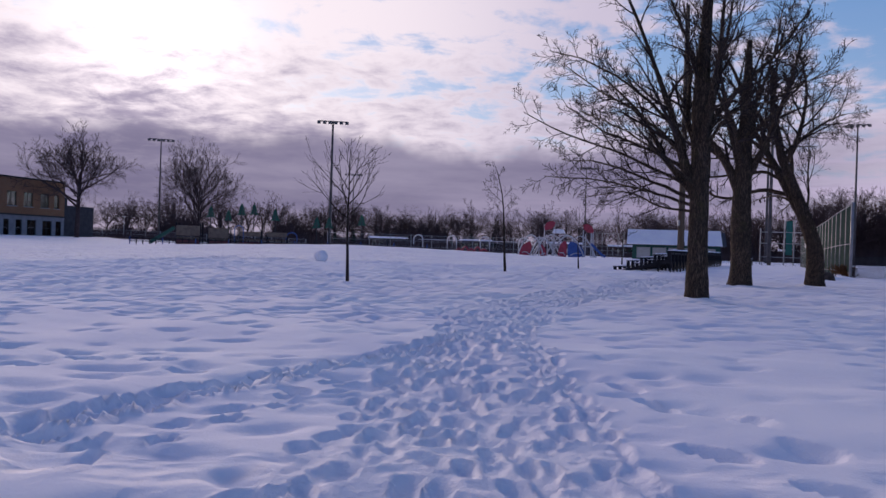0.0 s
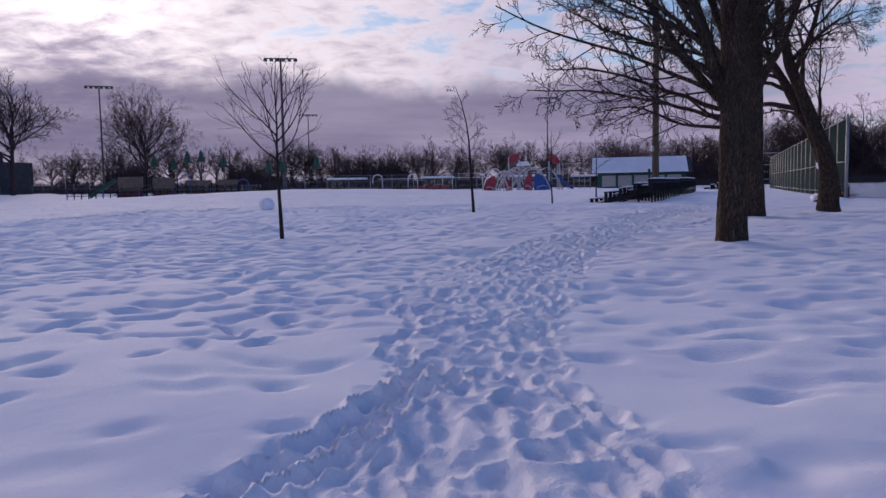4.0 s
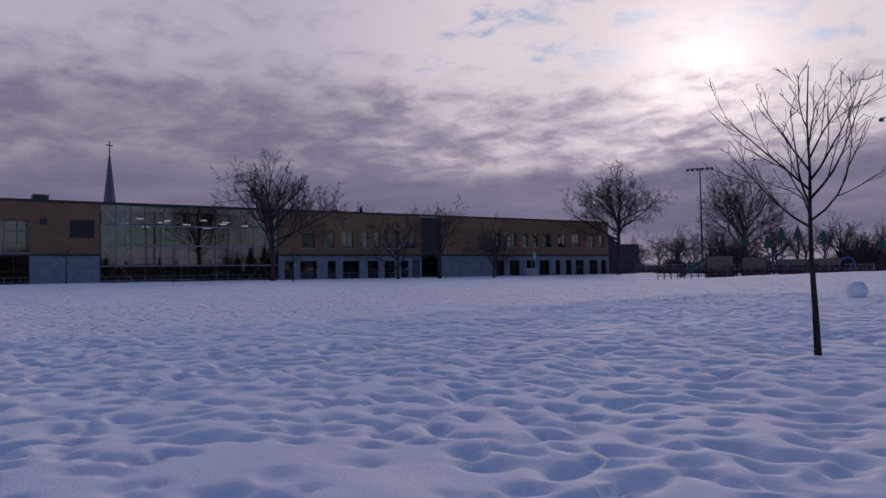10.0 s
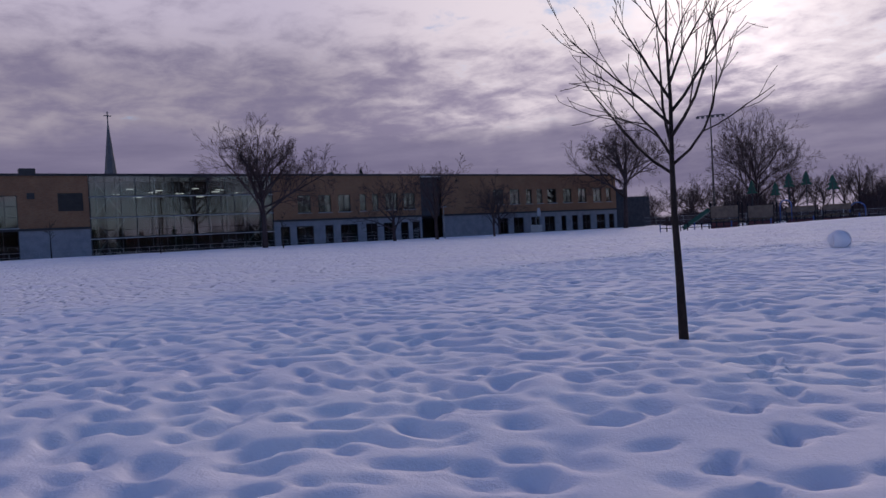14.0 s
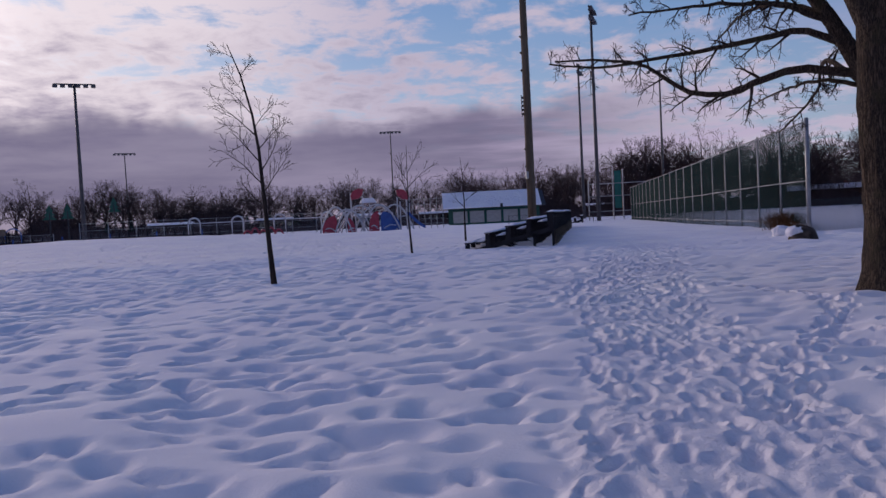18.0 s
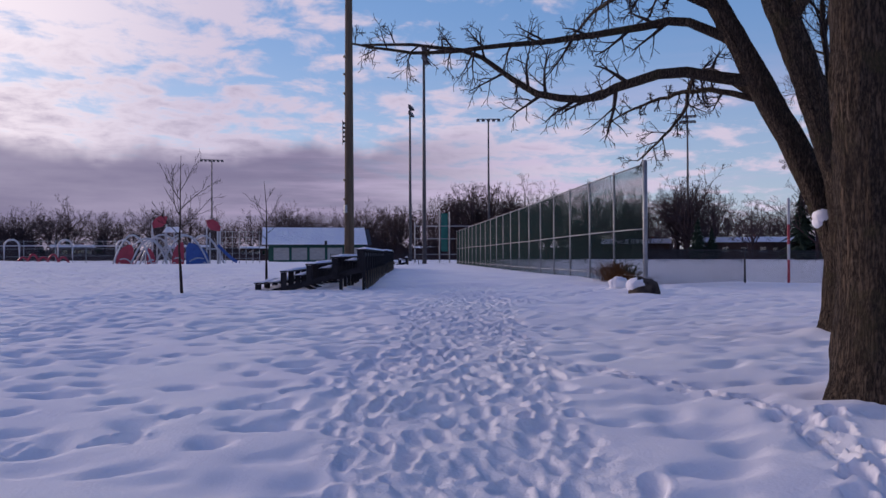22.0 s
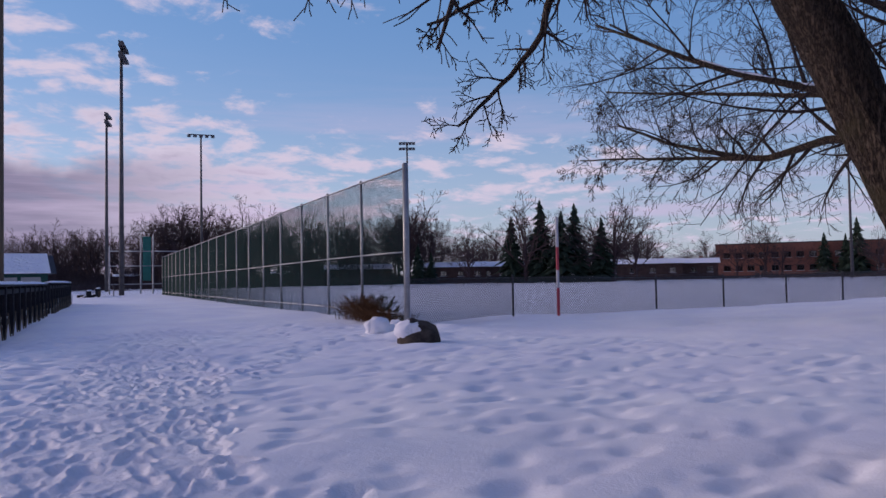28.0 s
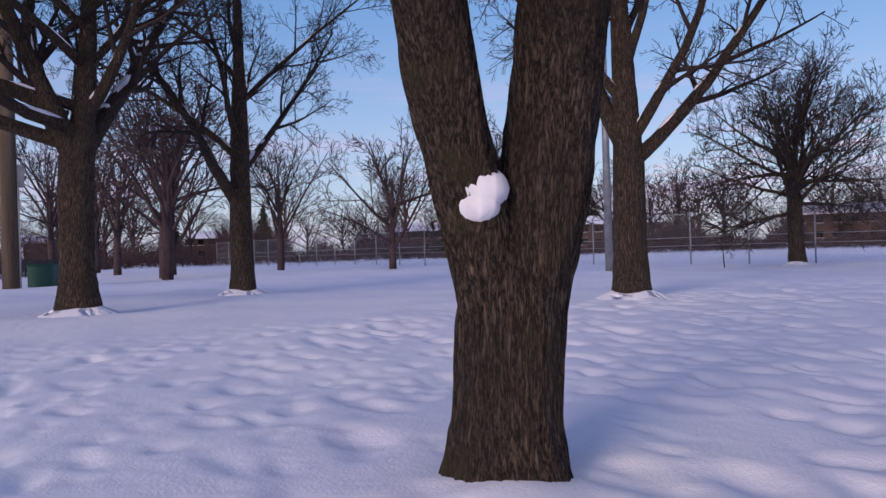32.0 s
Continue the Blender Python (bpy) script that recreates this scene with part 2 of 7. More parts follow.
GALV = material("galvanised_steel", mottled((0.20, 0.21, 0.23), (0.34, 0.35, 0.37), 0.5, 0.001), (0.42, 0.62), 0.6)
GREENWIRE = material("green_vinyl_wire", mottled((0.005, 0.027, 0.024), (0.010, 0.042, 0.037), 0.4, 0.0005), 0.8, spec=0.15)
GREENNET = material("green_windscreen", mottled((0.008, 0.095, 0.080), (0.012, 0.13, 0.11), 0.6, 0.002), 0.7)
BLACKPAINT = material("black_painted_steel", mottled((0.016, 0.017, 0.022), (0.034, 0.034, 0.042), 0.3, 0.001), (0.45, 0.7))
DARKPLANK = material("dark_painted_plank", mottled((0.006, 0.006, 0.010), (0.018, 0.018, 0.024), 0.5, 0.003, (1, 0.1, 1)), (0.65, 0.85), spec=0.25)
POLEWOOD = material("weathered_pole_wood", mottled((0.075, 0.058, 0.043), (0.145, 0.112, 0.082), 0.35, 0.006, (1, 1, 0.06)), 0.85, spec=0.2)
POLESTEEL = material("dark_pole_steel", mottled((0.055, 0.052, 0.058), (0.10, 0.095, 0.10), 0.8, 0.001), 0.6, 0.3)
BRICK = material("brown_brick", brick_paint, 0.85, spec=0.25)
REDBRICK = material("red_brick", mottled((0.150, 0.064, 0.050), (0.205, 0.092, 0.072), 0.7, 0.006), 0.85, spec=0.25)
DARKBRICK = material("dark_brick", mottled((0.050, 0.032, 0.030), (0.085, 0.055, 0.048), 0.9, 0.006), 0.9, spec=0.2)
BLOCK = material("grey_block", mottled((0.20, 0.20, 0.23), (0.28, 0.28, 0.31), 1.2, 0.004), 0.8, spec=0.3)
TRIM = material("dark_metal_trim", mottled((0.015, 0.014, 0.018), (0.03, 0.028, 0.034), 0.8, 0.001), 0.5)
FRAME = material("window_frame_metal", mottled((0.03, 0.03, 0.036), (0.06, 0.06, 0.068), 0.4, 0.001), 0.45, 0.2)
# the shade of unlit rooms, put into the colour of inner walls and floors
ROOMSHADE = material("interior_shade_tone", mottled((0.035, 0.032, 0.032), (0.065, 0.058, 0.055), 1.5, 0.004), 0.9)
RED = material("red_plastic", mottled((0.27, 0.020, 0.045), (0.38, 0.035, 0.065), 0.5, 0.002), 0.5)
BLUE = material("blue_plastic", mottled((0.018, 0.055, 0.24), (0.03, 0.09, 0.32), 0.5, 0.002), 0.5)
WHITEPAINT = material("white_powder_coat", mottled((0.36, 0.37, 0.42), (0.48, 0.49, 0.53), 0.5, 0.002), 0.5)
GREENPAINT = material("green_paint", mottled((0.007, 0.055, 0.040), (0.012, 0.080, 0.058), 0.5, 0.002), 0.6)
TANPANEL = material("tan_panel", mottled((0.12, 0.085, 0.065), (0.19, 0.14, 0.105), 0.5, 0.003), 0.75)
DULLRED = material("dull_red_board", mottled((0.065, 0.018, 0.024), (0.11, 0.03, 0.036), 0.5, 0.003), 0.75)
CHARCOAL = material("charcoal_roof_trim", mottled((0.03, 0.03, 0.04), (0.06, 0.058, 0.068), 0.8, 0.004), 0.8)
CREAM = material("cream_siding", mottled((0.36, 0.34, 0.33), (0.48, 0.46, 0.45), 1.0, 0.006, (1, 1, 6)), 0.75)
ROCK = material("boulder", mottled((0.035, 0.027, 0.024), (0.095, 0.075, 0.064), 0.22, 0.03, fine=6.0), 0.9, spec=0.2)
WEED = material("dry_weeds", mottled((0.060, 0.030, 0.016), (0.15, 0.075, 0.035), 0.2, 0.004), 0.9, spec=0.15)
STONE = material("spire_metal", mottled((0.055, 0.06, 0.075), (0.09, 0.095, 0.11), 1.2, 0.005), 0.6)


def glass_material():
    m = bpy.data.materials.new("window_glass")
    m.use_nodes = True
    skin = m.node_tree.nodes["Principled BSDF"]
    skin.inputs["Base Color"].default_value = (0.30, 0.38, 0.40, 1)
    skin.inputs["Roughness"].default_value, skin.inputs["Transmission Weight"].default_value = 0.02, 1.0
    skin.inputs["IOR"].default_value = 1.9
    return m


def lamp_material():
    m = bpy.data.materials.new("ceiling_light_glow")
    m.use_nodes = True
    skin = m.node_tree.nodes["Principled BSDF"]
    skin.inputs["Emission Color"].default_value, skin.inputs["Emission Strength"].default_value = (1, 0.86, 0.80, 1), 1.6
    return m


GLASS, GLOW = glass_material(), lamp_material()

# ---- building blocks ----
class Geo:
    """Gathers vertices and faces of one mesh."""

    def __init__(self):
        self.v, self.f, self.n, self.lots = [], [], 0, []

    def add(self, verts, faces):
        n = self.n
        self.v.extend(verts)
        self.f.extend(tuple(i + n for i in q) for q in faces)
        self.n += len(verts)
        return self

    def box(self, c, size, rz=0.0, ch=0.0, m=None):
        """A box of that size round c, turned about z, its edges chamfered by ch."""
        h = [s / 2 for s in size]
        turn = Matrix.Rotation(radians(rz), 3, "Z") if m is None else m
        sg = [(a, b, d) for a in (-1, 1) for b in (-1, 1) for d in (-1, 1)]
        if ch <= 0:
            pts = [turn @ Vector((h[0] * a, h[1] * b, h[2] * d)) + Vector(c) for a, b, d in sg]
            return self.add([tuple(p) for p in pts], [(0, 1, 3, 2), (4, 6, 7, 5), (0, 4, 5, 1), (2, 3, 7, 6), (0, 2, 6, 4), (1, 5, 7, 3)])
        ch = min(ch, 0.45 * min(size))
        index, pts = {}, []
        for s in sg:
            for ax in range(3):
                index[s, ax] = len(pts)
                p = Vector([s[i] * (h[i] - (0 if i == ax else ch)) for i in range(3)])
                pts.append(tuple(turn @ p + Vector(c)))
        faces = []
        for ax in range(3):
            b, d = (ax + 1) % 3, (ax + 2) % 3
            for s in (-1, 1):
                ring = []
                for p, q in ((-1, -1), (1, -1), (1, 1), (-1, 1)):
                    k = [0, 0, 0]
                    k[ax], k[b], k[d] = s, p, q
                    ring.append(index[tuple(k), ax])
                faces.append(tuple(ring if s > 0 else ring[::-1]))
            for p in (-1, 1):
                for q in (-1, 1):
                    k0, k1 = [0, 0, 0], [0, 0, 0]
                    k0[ax], k0[b], k0[d] = -1, p, q
                    k1[ax], k1[b], k1[d] = 1, p, q
                    quad = (index[tuple(k0), b], index[tuple(k1), b], index[tuple(k1), d], index[tuple(k0), d])
                    faces.append(quad if p * q > 0 else quad[::-1])
        for s in sg:
            tri = tuple(index[s, ax] for ax in range(3))
            faces.append(tri if s[0] * s[1] * s[2] > 0 else tri[::-1])
        return self.add(pts, faces)

    def bar(self, a, b, wide, high, ch=0.0):
        """A beam of rectangular section from a to b."""
        a, b = Vector(a), Vector(b)
        run = b - a
        m = run.to_track_quat("Y", "Z").to_matrix()
        return self.box((a + b) / 2, (wide, run.length, high), ch=ch, m=m)

    def tube(self, pts, radii, sides=8, cap=True, spin=0.0):
        pts = np.asarray(pts, float)
        n = len(pts)
        radii = np.broadcast_to(np.asarray(radii, float), (n,))
        along = np.gradient(pts, axis=0)
        along /= np.linalg.norm(along, axis=1)[:, None] + 1e-9
        ref = np.array((0.0, 0.0, 1.0)) if abs(along[:, 2]).mean() < 0.8 else np.array((1.0, 0.0, 0.0))
        p = np.cross(along, ref)
        p /= np.linalg.norm(p, axis=1)[:, None] + 1e-9
        q = np.cross(along, p)
        a = np.arange(sides) * 2 * np.pi / sides + spin
        ring = pts[:, None] + radii[:, None, None] * (np.cos(a)[None, :, None] * p[:, None] + np.sin(a)[None, :, None] * q[:, None])
        faces = [(i * sides + j, i * sides + (j + 1) % sides, (i + 1) * sides + (j + 1) % sides, (i + 1) * sides + j)
                 for i in range(n - 1) for j in range(sides)]
        if cap:
            faces += [tuple(range(sides))[::-1], tuple((n - 1) * sides + j for j in range(sides))]
        return self.add(ring.reshape(-1, 3).tolist(), faces)

    def tubes(self, lines, radii, sides):
        """Many tubes of the same make at once: lines (n, points, 3), radii (n, points)."""
        n, m = radii.shape
        run = np.gradient(lines, axis=1)
        run /= np.linalg.norm(run, axis=2)[..., None] + 1e-9
        steep = abs(run[:, :, 2]).mean(1) > 0.8
        ref = np.where(steep[:, None], (1.0, 0.0, 0.0), (0.0, 0.0, 1.0))[:, None, :]
        p = np.cross(run, np.broadcast_to(ref, run.shape))
        p /= np.linalg.norm(p, axis=2)[..., None] + 1e-9
        q = np.cross(run, p)
        a = np.arange(sides) * 2 * np.pi / sides
        ring = lines[:, :, None] + radii[:, :, None, None] * (np.cos(a)[:, None] * p[:, :, None] + np.sin(a)[:, None] * q[:, :, None])
        i, j = np.arange(m - 1)[:, None], np.arange(sides)[None, :]
        k = (j + 1) % sides
        quad = np.stack((i * sides + j, i * sides + k, (i + 1) * sides + k, (i + 1) * sides + j), -1).reshape(-1, 4)
        self.lots.append((ring.reshape(-1, 3), (quad[None] + (np.arange(n) * m * sides)[:, None, None]).reshape(-1, 4)))
        return self

    def rod(self, a, b, r, sides=8):
        return self.tube((a, b), (r, r), sides)

    def prism(self, outline, a, b, axis="y"):
        """An outline in two axes, pushed along the third from a to b."""
        place = {"x": lambda u, v, d: (d, u, v), "y": lambda u, v, d: (u, d, v), "z": lambda u, v, d: (u, v, d)}[axis]
        n = len(outline)
        pts = [place(u, v, a) for u, v in outline] + [place(u, v, b) for u, v in outline]
        faces = [tuple(range(n))[::-1], tuple(range(n, 2 * n))] + [(i, (i + 1) % n, n + (i + 1) % n, n + i) for i in range(n)]
        return self.add(pts, faces)

    def blob(self, c, r, seed=0, rough=0.15, size=2, flat=None, rings=10, sides=16):
        """A lumpy rounded body; below flat it is cut off level."""
        pts, faces = [], []
        for i in range(rings + 1):
            th = math.pi * i / rings
            for j in range(sides):
                ph = 2 * math.pi * j / sides
                d = Vector((math.sin(th) * math.cos(ph), math.sin(th) * math.sin(ph), math.cos(th)))
                k = 1 + rough * noise.fractal(d * size + Vector((seed, seed * 2.7, 0)), 1.0, 2.0, 4)
                p = [c[m] + r[m] * d[m] * k for m in range(3)]
                if flat is not None:
                    p[2] = max(p[2], flat)
                pts.append(tuple(p))
        for i in range(rings):
            for j in range(sides):
                faces.append((i * sides + j, (i + 1) * sides + j, (i + 1) * sides + (j + 1) % sides, i * sides + (j + 1) % sides))
        return self.add(pts, faces)


def mesh_of(name, geo, mat, smooth=False):
    me = bpy.data.meshes.new(name)
    if geo.lots:
        verts, quads, n = [np.reshape(geo.v, (-1, 3))], [], len(geo.v)
        for v, q in geo.lots:
            verts.append(v)
            quads.append(q + n)
            n += len(v)
        loops = [np.array([i for f in geo.f for i in f], int)] + [q.ravel() for q in quads]
        sizes = np.r_[np.array([len(f) for f in geo.f], int), np.full(sum(len(q) for q in quads), 4)]
        loops = np.concatenate(loops).astype(np.int32)
        me.vertices.add(n)
        me.vertices.foreach_set("co", np.concatenate(verts).astype(np.float32).ravel())
        me.loops.add(len(loops))
        me.loops.foreach_set("vertex_index", loops)
        me.polygons.add(len(sizes))
        me.polygons.foreach_set("loop_start", np.r_[0, np.cumsum(sizes)[:-1]].astype(np.int32))
        me.update(calc_edges=True)
    else:
        me.from_pydata(geo.v, [], geo.f)
    me.materials.append(mat)
    if smooth:
        me.polygons.foreach_set("use_smooth", np.ones(len(me.polygons), bool))
    me.update()
    return me


def part(name, geo, mat, parent, label="", smooth=False):
    """One mesh object under a thing or a part."""
    ob = new(name, geo if isinstance(geo, bpy.types.Mesh) else mesh_of(name, geo, mat, smooth))
    ob.parent = parent
    return tagged(ob, label)


def thing(name, label, category, at=(0, 0, 0), rz=0.0, group="", kind=""):
    ob = new(name)
    ob.matrix_world = pose(*at, 0, 0, rz)
    ob.empty_display_size = 0.2
    return tagged(ob, label, category, group, kind)


def single(name, geo, mat, label, category, at=(0, 0, 0), rz=0.0, group="", kind="", smooth=False):
    ob = new(name, mesh_of(name, geo, mat, smooth))
    ob.matrix_world = pose(*at, 0, 0, rz)
    return tagged(ob, label, category, group, kind)


# ---- ground ----
def bumps(x, y):
    """The lie of the land under the snow, in metres."""
    def hill(cx, cy, rx, ry, h):
        return h * np.exp(-(((x - cx) / rx) ** 2 + ((y - cy) / ry) ** 2))
    def step(v, a, b):
        k = np.clip((v - a) / (b - a), 0, 1)
        return k * k * (3 - 2 * k)
    z = hill(-16, 92, 24, 16, 1.05) + hill(18, 108, 14, 16, 0.25)
    z = z + 0.31 * step(x - 0.45 * (y - 40), 17, 32) * step(-(y - 0.1 * x), -46, -38)
    z = z + 0.95 * step(-x, 38, 98) + hill(-112, 20, 60, 60, 0.15)
    z = z - 0.14 * step(x, 27, 33) * step(y + 0.3 * (x - 30), 50.5, 53)
    return z + 0.05 * np.sin(x * 0.21 + 1.0) * np.sin(y * 0.17) * np.exp(-((x - 4) / 60) ** 2)


def height_at(x, y):
    return float(bumps(np.float64(x), np.float64(y)))


# the trail's middle line and half width
TRAIL = [(1.15, -4, 0.9), (1.15, 7.6, 0.9), (1.13, 11, 0.76), (1.1, 13.5, 0.62), (1.15, 15.5, 0.66), (1.25, 17.2, 0.98), (1.5, 19, 1.08), (1.9, 20.7, 1.0), (2.35, 22.1, 0.88),
         (3.25, 24.7, 0.82), (4.05, 26.4, 0.84), (5.1, 28.8, 0.88), (6.3, 32, 0.82), (6.6, 33.2, 0.85), (7.0, 34.3, 0.9), (8.05, 36.7, 1.0), (9.4, 39.4, 0.92), (10.9, 42.7, 1.0),
         (12.6, 46, 1.05), (13.8, 48.8, 1.05), (16.7, 55, 0.95), (24.5, 74, 0.8), (37, 106, 0.8)]


def along(line, step):
    """Places, headings and widths at even steps on a polyline, with its corners rounded."""
    pts = np.array([(*p, 0.0)[:3] for p in line], float)
    for _ in range(3):
        cut = np.empty((2 * len(pts), 3))
        cut[0], cut[-1] = pts[0], pts[-1]
        cut[1:-1:2], cut[2:-1:2] = 0.75 * pts[:-1] + 0.25 * pts[1:], 0.25 * pts[:-1] + 0.75 * pts[1:]
        pts = cut
    seg = np.linalg.norm(np.diff(pts[:, :2], axis=0), axis=1)
    s = np.r_[0, np.cumsum(seg)]
    t = np.arange(0, s[-1], step)
    x, y, w = (np.interp(t, s, pts[:, k]) for k in range(3))
    return x, y, np.arctan2(np.gradient(y), np.gradient(x)), w


def graded(lo, hi, step, reach, grow=1.11):
    core = lo + step * np.arange(int(round((hi - lo) / step)) + 1)
    out, d = [], step
    while (out[-1] if out else 0) < reach:
        d *= grow
        out.append((out[-1] if out else 0) + d)
    out = np.array(out)
    return np.r_[lo - out[::-1], core, core[-1] + out]


import functools


@functools.lru_cache(None)
def noise_table(seed):
    return np.random.default_rng(seed).uniform(-1, 1, (256, 256))


def value_noise(x, y, scale, seed):
    """Smooth random heights between -1 and 1."""
    table = noise_table(seed)
    u, v = x / scale, y / scale
    i, j = np.floor(u).astype(int), np.floor(v).astype(int)
    a, b = u - i, v - j
    a, b = a * a * a * (a * (6 * a - 15) + 10), b * b * b * (b * (6 * b - 15) + 10)
    g = lambda p, q: table[p % 256, q % 256]
    return (g(i, j) * (1 - a) + g(i + 1, j) * a) * (1 - b) + (g(i, j + 1) * (1 - a) + g(i + 1, j + 1) * a) * b


class SnowField:
    """Heights on a fine raster, pressed by feet."""

    def __init__(self, x0, y0, nx, ny, step):
        self.cx, self.cy = x0 + step * np.arange(nx), y0 + step * np.arange(ny)
        self.X, self.Y = np.meshgrid(self.cx.astype(np.float32), self.cy.astype(np.float32))
        self.soft = np.zeros(self.X.shape, np.float32)      # drifted-over dents
        self.top = np.zeros(self.X.shape, np.float32)       # fresh marks
        self.wx = 0.075 * value_noise(self.X, self.Y, 0.42, 31) + 0.03 * value_noise(self.X, self.Y, 0.17, 33)
        self.wy = 0.060 * value_noise(self.X, self.Y, 0.38, 32) + 0.03 * value_noise(self.X, self.Y, 0.15, 34)

    def patch(self, px, py, turn, a, b, reach):
        reach *= max(a, b)
        i0, i1 = np.searchsorted(self.cx, (px - reach, px + reach))
        j0, j1 = np.searchsorted(self.cy, (py - reach, py + reach))
        if i1 <= i0 or j1 <= j0:
            return None, None, None, None
        box = (slice(j0, j1), slice(i0, i1))
        ex, ey = self.X[box] - px, self.Y[box] - py
        return box, ex, ey, (math.cos(turn), math.sin(turn))

    def hollow(self, px, py, turn, a, b, depth):
        """A soft dent of uneven outline; dents that run together keep rounded crests between them."""
        box, ex, ey, way = self.patch(px, py, turn, a, b, 2.0)
        if box is None:
            return
        ex, ey = ex + self.wx[box], ey + self.wy[box]
        u, v = (ex * way[0] + ey * way[1]) / a, (-ex * way[1] + ey * way[0]) / b
        self.soft[box] += depth * np.exp(-(u * u + v * v) ** 1.45)

    def boot(self, px, py, turn, a, b, depth, rim=0.3, bend=0.45, lean=0.0):
        """A boot print that wipes out what lay under it, its crumbs thrown up round the edge."""
        box, ex, ey, way = self.patch(px, py, turn, a, b, 2.1)
        if box is None:
            return
        ex, ey = ex + bend * self.wx[box], ey + bend * self.wy[box]
        u, v = (ex * way[0] + ey * way[1]) / a, (-ex * way[1] + ey * way[0]) / b
        v = v * (1.0 + 0.16 * np.cos(2.6 * u + 0.8))
        r2 = u * u + v * v
        m = np.exp(-r2 ** 1.9)
        view = self.top[box]
        view += rim * depth * np.exp(-((np.sqrt(r2) - 1.32) / 0.24) ** 2) * (1 - m)
        view += m * (-depth * (1 + lean * u) - view)

    def groove(self, line, wide, depth, rim=0.35, wobble=1.0):
        """A dragged furrow along a polyline."""
        x, y, a, _ = along(line, 0.06)
        near = np.full(self.X.shape, 9.0, np.float32)
        for px, py in zip(x, y):
            box, ex, ey, _ = self.patch(px, py, 0.0, wide, wide, 2.2)
            if box is not None:
                ex, ey = ex + wobble * 0.5 * self.wx[box], ey + wobble * 0.5 * self.wy[box]
                np.minimum(near[box], np.hypot(ex, ey) / wide, out=near[box])
        on = near < 2.2
        r = near[on]
        m = np.exp(-(r * 1.35) ** 4)
        v = self.top[on]
        v = v + rim * depth * np.exp(-((r - 1.15) / 0.25) ** 2)
        self.top[on] = v + m * (-depth - v)


def snow_ground():
    step, part_of = 0.066, 3
    fine = step / part_of
    x0, y0 = -20.1, 4.2
    nx, ny = 676, 812                                        # coarse cells of the worked field
    x1, y1 = x0 + nx * step, y0 + ny * step
    gx, gy = graded(x0, x1, step, 2600), graded(y0, y1, step, 2600)
    ox, oy = int(np.argmin(abs(gx - x0))), int(np.argmin(abs(gy - y0)))
    rng = np.random.default_rng(11)
    F = SnowField(x0, y0, nx * part_of + 1, ny * part_of + 1, fine)
    X, Y = F.X, F.Y
    # how far from the trail's middle, in half widths
    off = np.full(X.shape, 9.0, np.float32)
    for px, py, _, w in zip(*along(TRAIL, 0.2)):
        box, ex, ey, _ = F.patch(px, py, 0, 1, 1, 2.6)
        if box is not None:
            np.minimum(off[box], np.hypot(ex, ey) / w, out=off[box])
    ragged = off + 0.16 * value_noise(X, Y, 0.55, 41) + 0.10 * value_noise(X, Y, 0.21, 42)
    near = np.clip((1.20 - ragged) / 0.26, 0, 1)
    near = near * near * (3 - 2 * near)

    # old, drifted-over footprints all over the field, crowded in places and sparse in others
    pace = 0.33
    for py in np.arange(y0, y1, pace):
        for px in np.arange(x0, x1, pace):
            px1, py1 = px + rng.uniform(-0.18, 0.18), py + rng.uniform(-0.18, 0.18)
            k = float(value_noise(np.float64(px1), np.float64(py1), 3.0, 8))
            calm = math.exp(-((px1 + 3.2) / 4.2) ** 2 - ((py1 - 13.0) / 3.0) ** 2) + 0.8 * math.exp(-((px1 - 5.0) / 1.6) ** 2 - ((py1 - 38.0) / 5.0) ** 2) \
                + 0.9 * math.exp(-((px1 - 4.0) / 1.6) ** 2 - ((py1 - 9.0) / 3.5) ** 2) + 0.8 * math.exp(-((px1 - 9.6) / 2.0) ** 2 - ((py1 - 29.5) / 3.0) ** 2)
            east = px1 - 0.45 * (py1 - 38) > 10.0 or (px1 > 4.2 and py1 < 34)
            odds = (0.55 if east else 0.93 if k > -0.3 else 0.50) * (1 - 0.85 * min(1, calm))
            roll, size, bend = rng.random(), rng.uniform(0.50, 0.98), rng.normal(0.1, 0.8)
            deep = rng.uniform(0.04, 0.17) * size * ((0.36 if py1 > 36.5 else 0.55) if east else 1.0)
            wide = 1.2 if east else 1.0
            if roll < odds:
                F.hollow(px1, py1, 0.3 * bend if east else bend, 0.20 * size * wide, 0.125 * size * wide, deep)
    old = -0.165 * (1 - np.exp(-F.soft / 0.15))
    # single-file tracks, half filled
    for n in range(26):
        px, py, turn = rng.uniform(x0, 4), rng.uniform(y0, y1), rng.uniform(0, 6.28)
        for s in range(int(rng.integers(8, 26))):
            turn += rng.normal(0, 0.06)
            px, py = px + 0.62 * math.cos(turn), py + 0.62 * math.sin(turn)
            side = 0.13 if s % 2 else -0.13
            F.boot(px - side * math.sin(turn), py + side * math.cos(turn), turn, 0.18, 0.095, rng.uniform(0.05, 0.10), 0.18, 0.8)
    F.top *= 1 - near
    # the trodden trail: print over print
    x, y, a, w = along(TRAIL, 0.05)
    for n in range(int(0.05 * len(x) * 46)):
        k = int(rng.integers(0, len(x)))
        if y[k] > y1:
            continue
        side = rng.uniform(-1.0, 1.0)
        side = side * w[k] * 1.06
        turn = a[k] + rng.normal(0, 0.22) + (math.pi if rng.random() < 0.4 else 0)
        size = rng.uniform(0.8, 1.12)
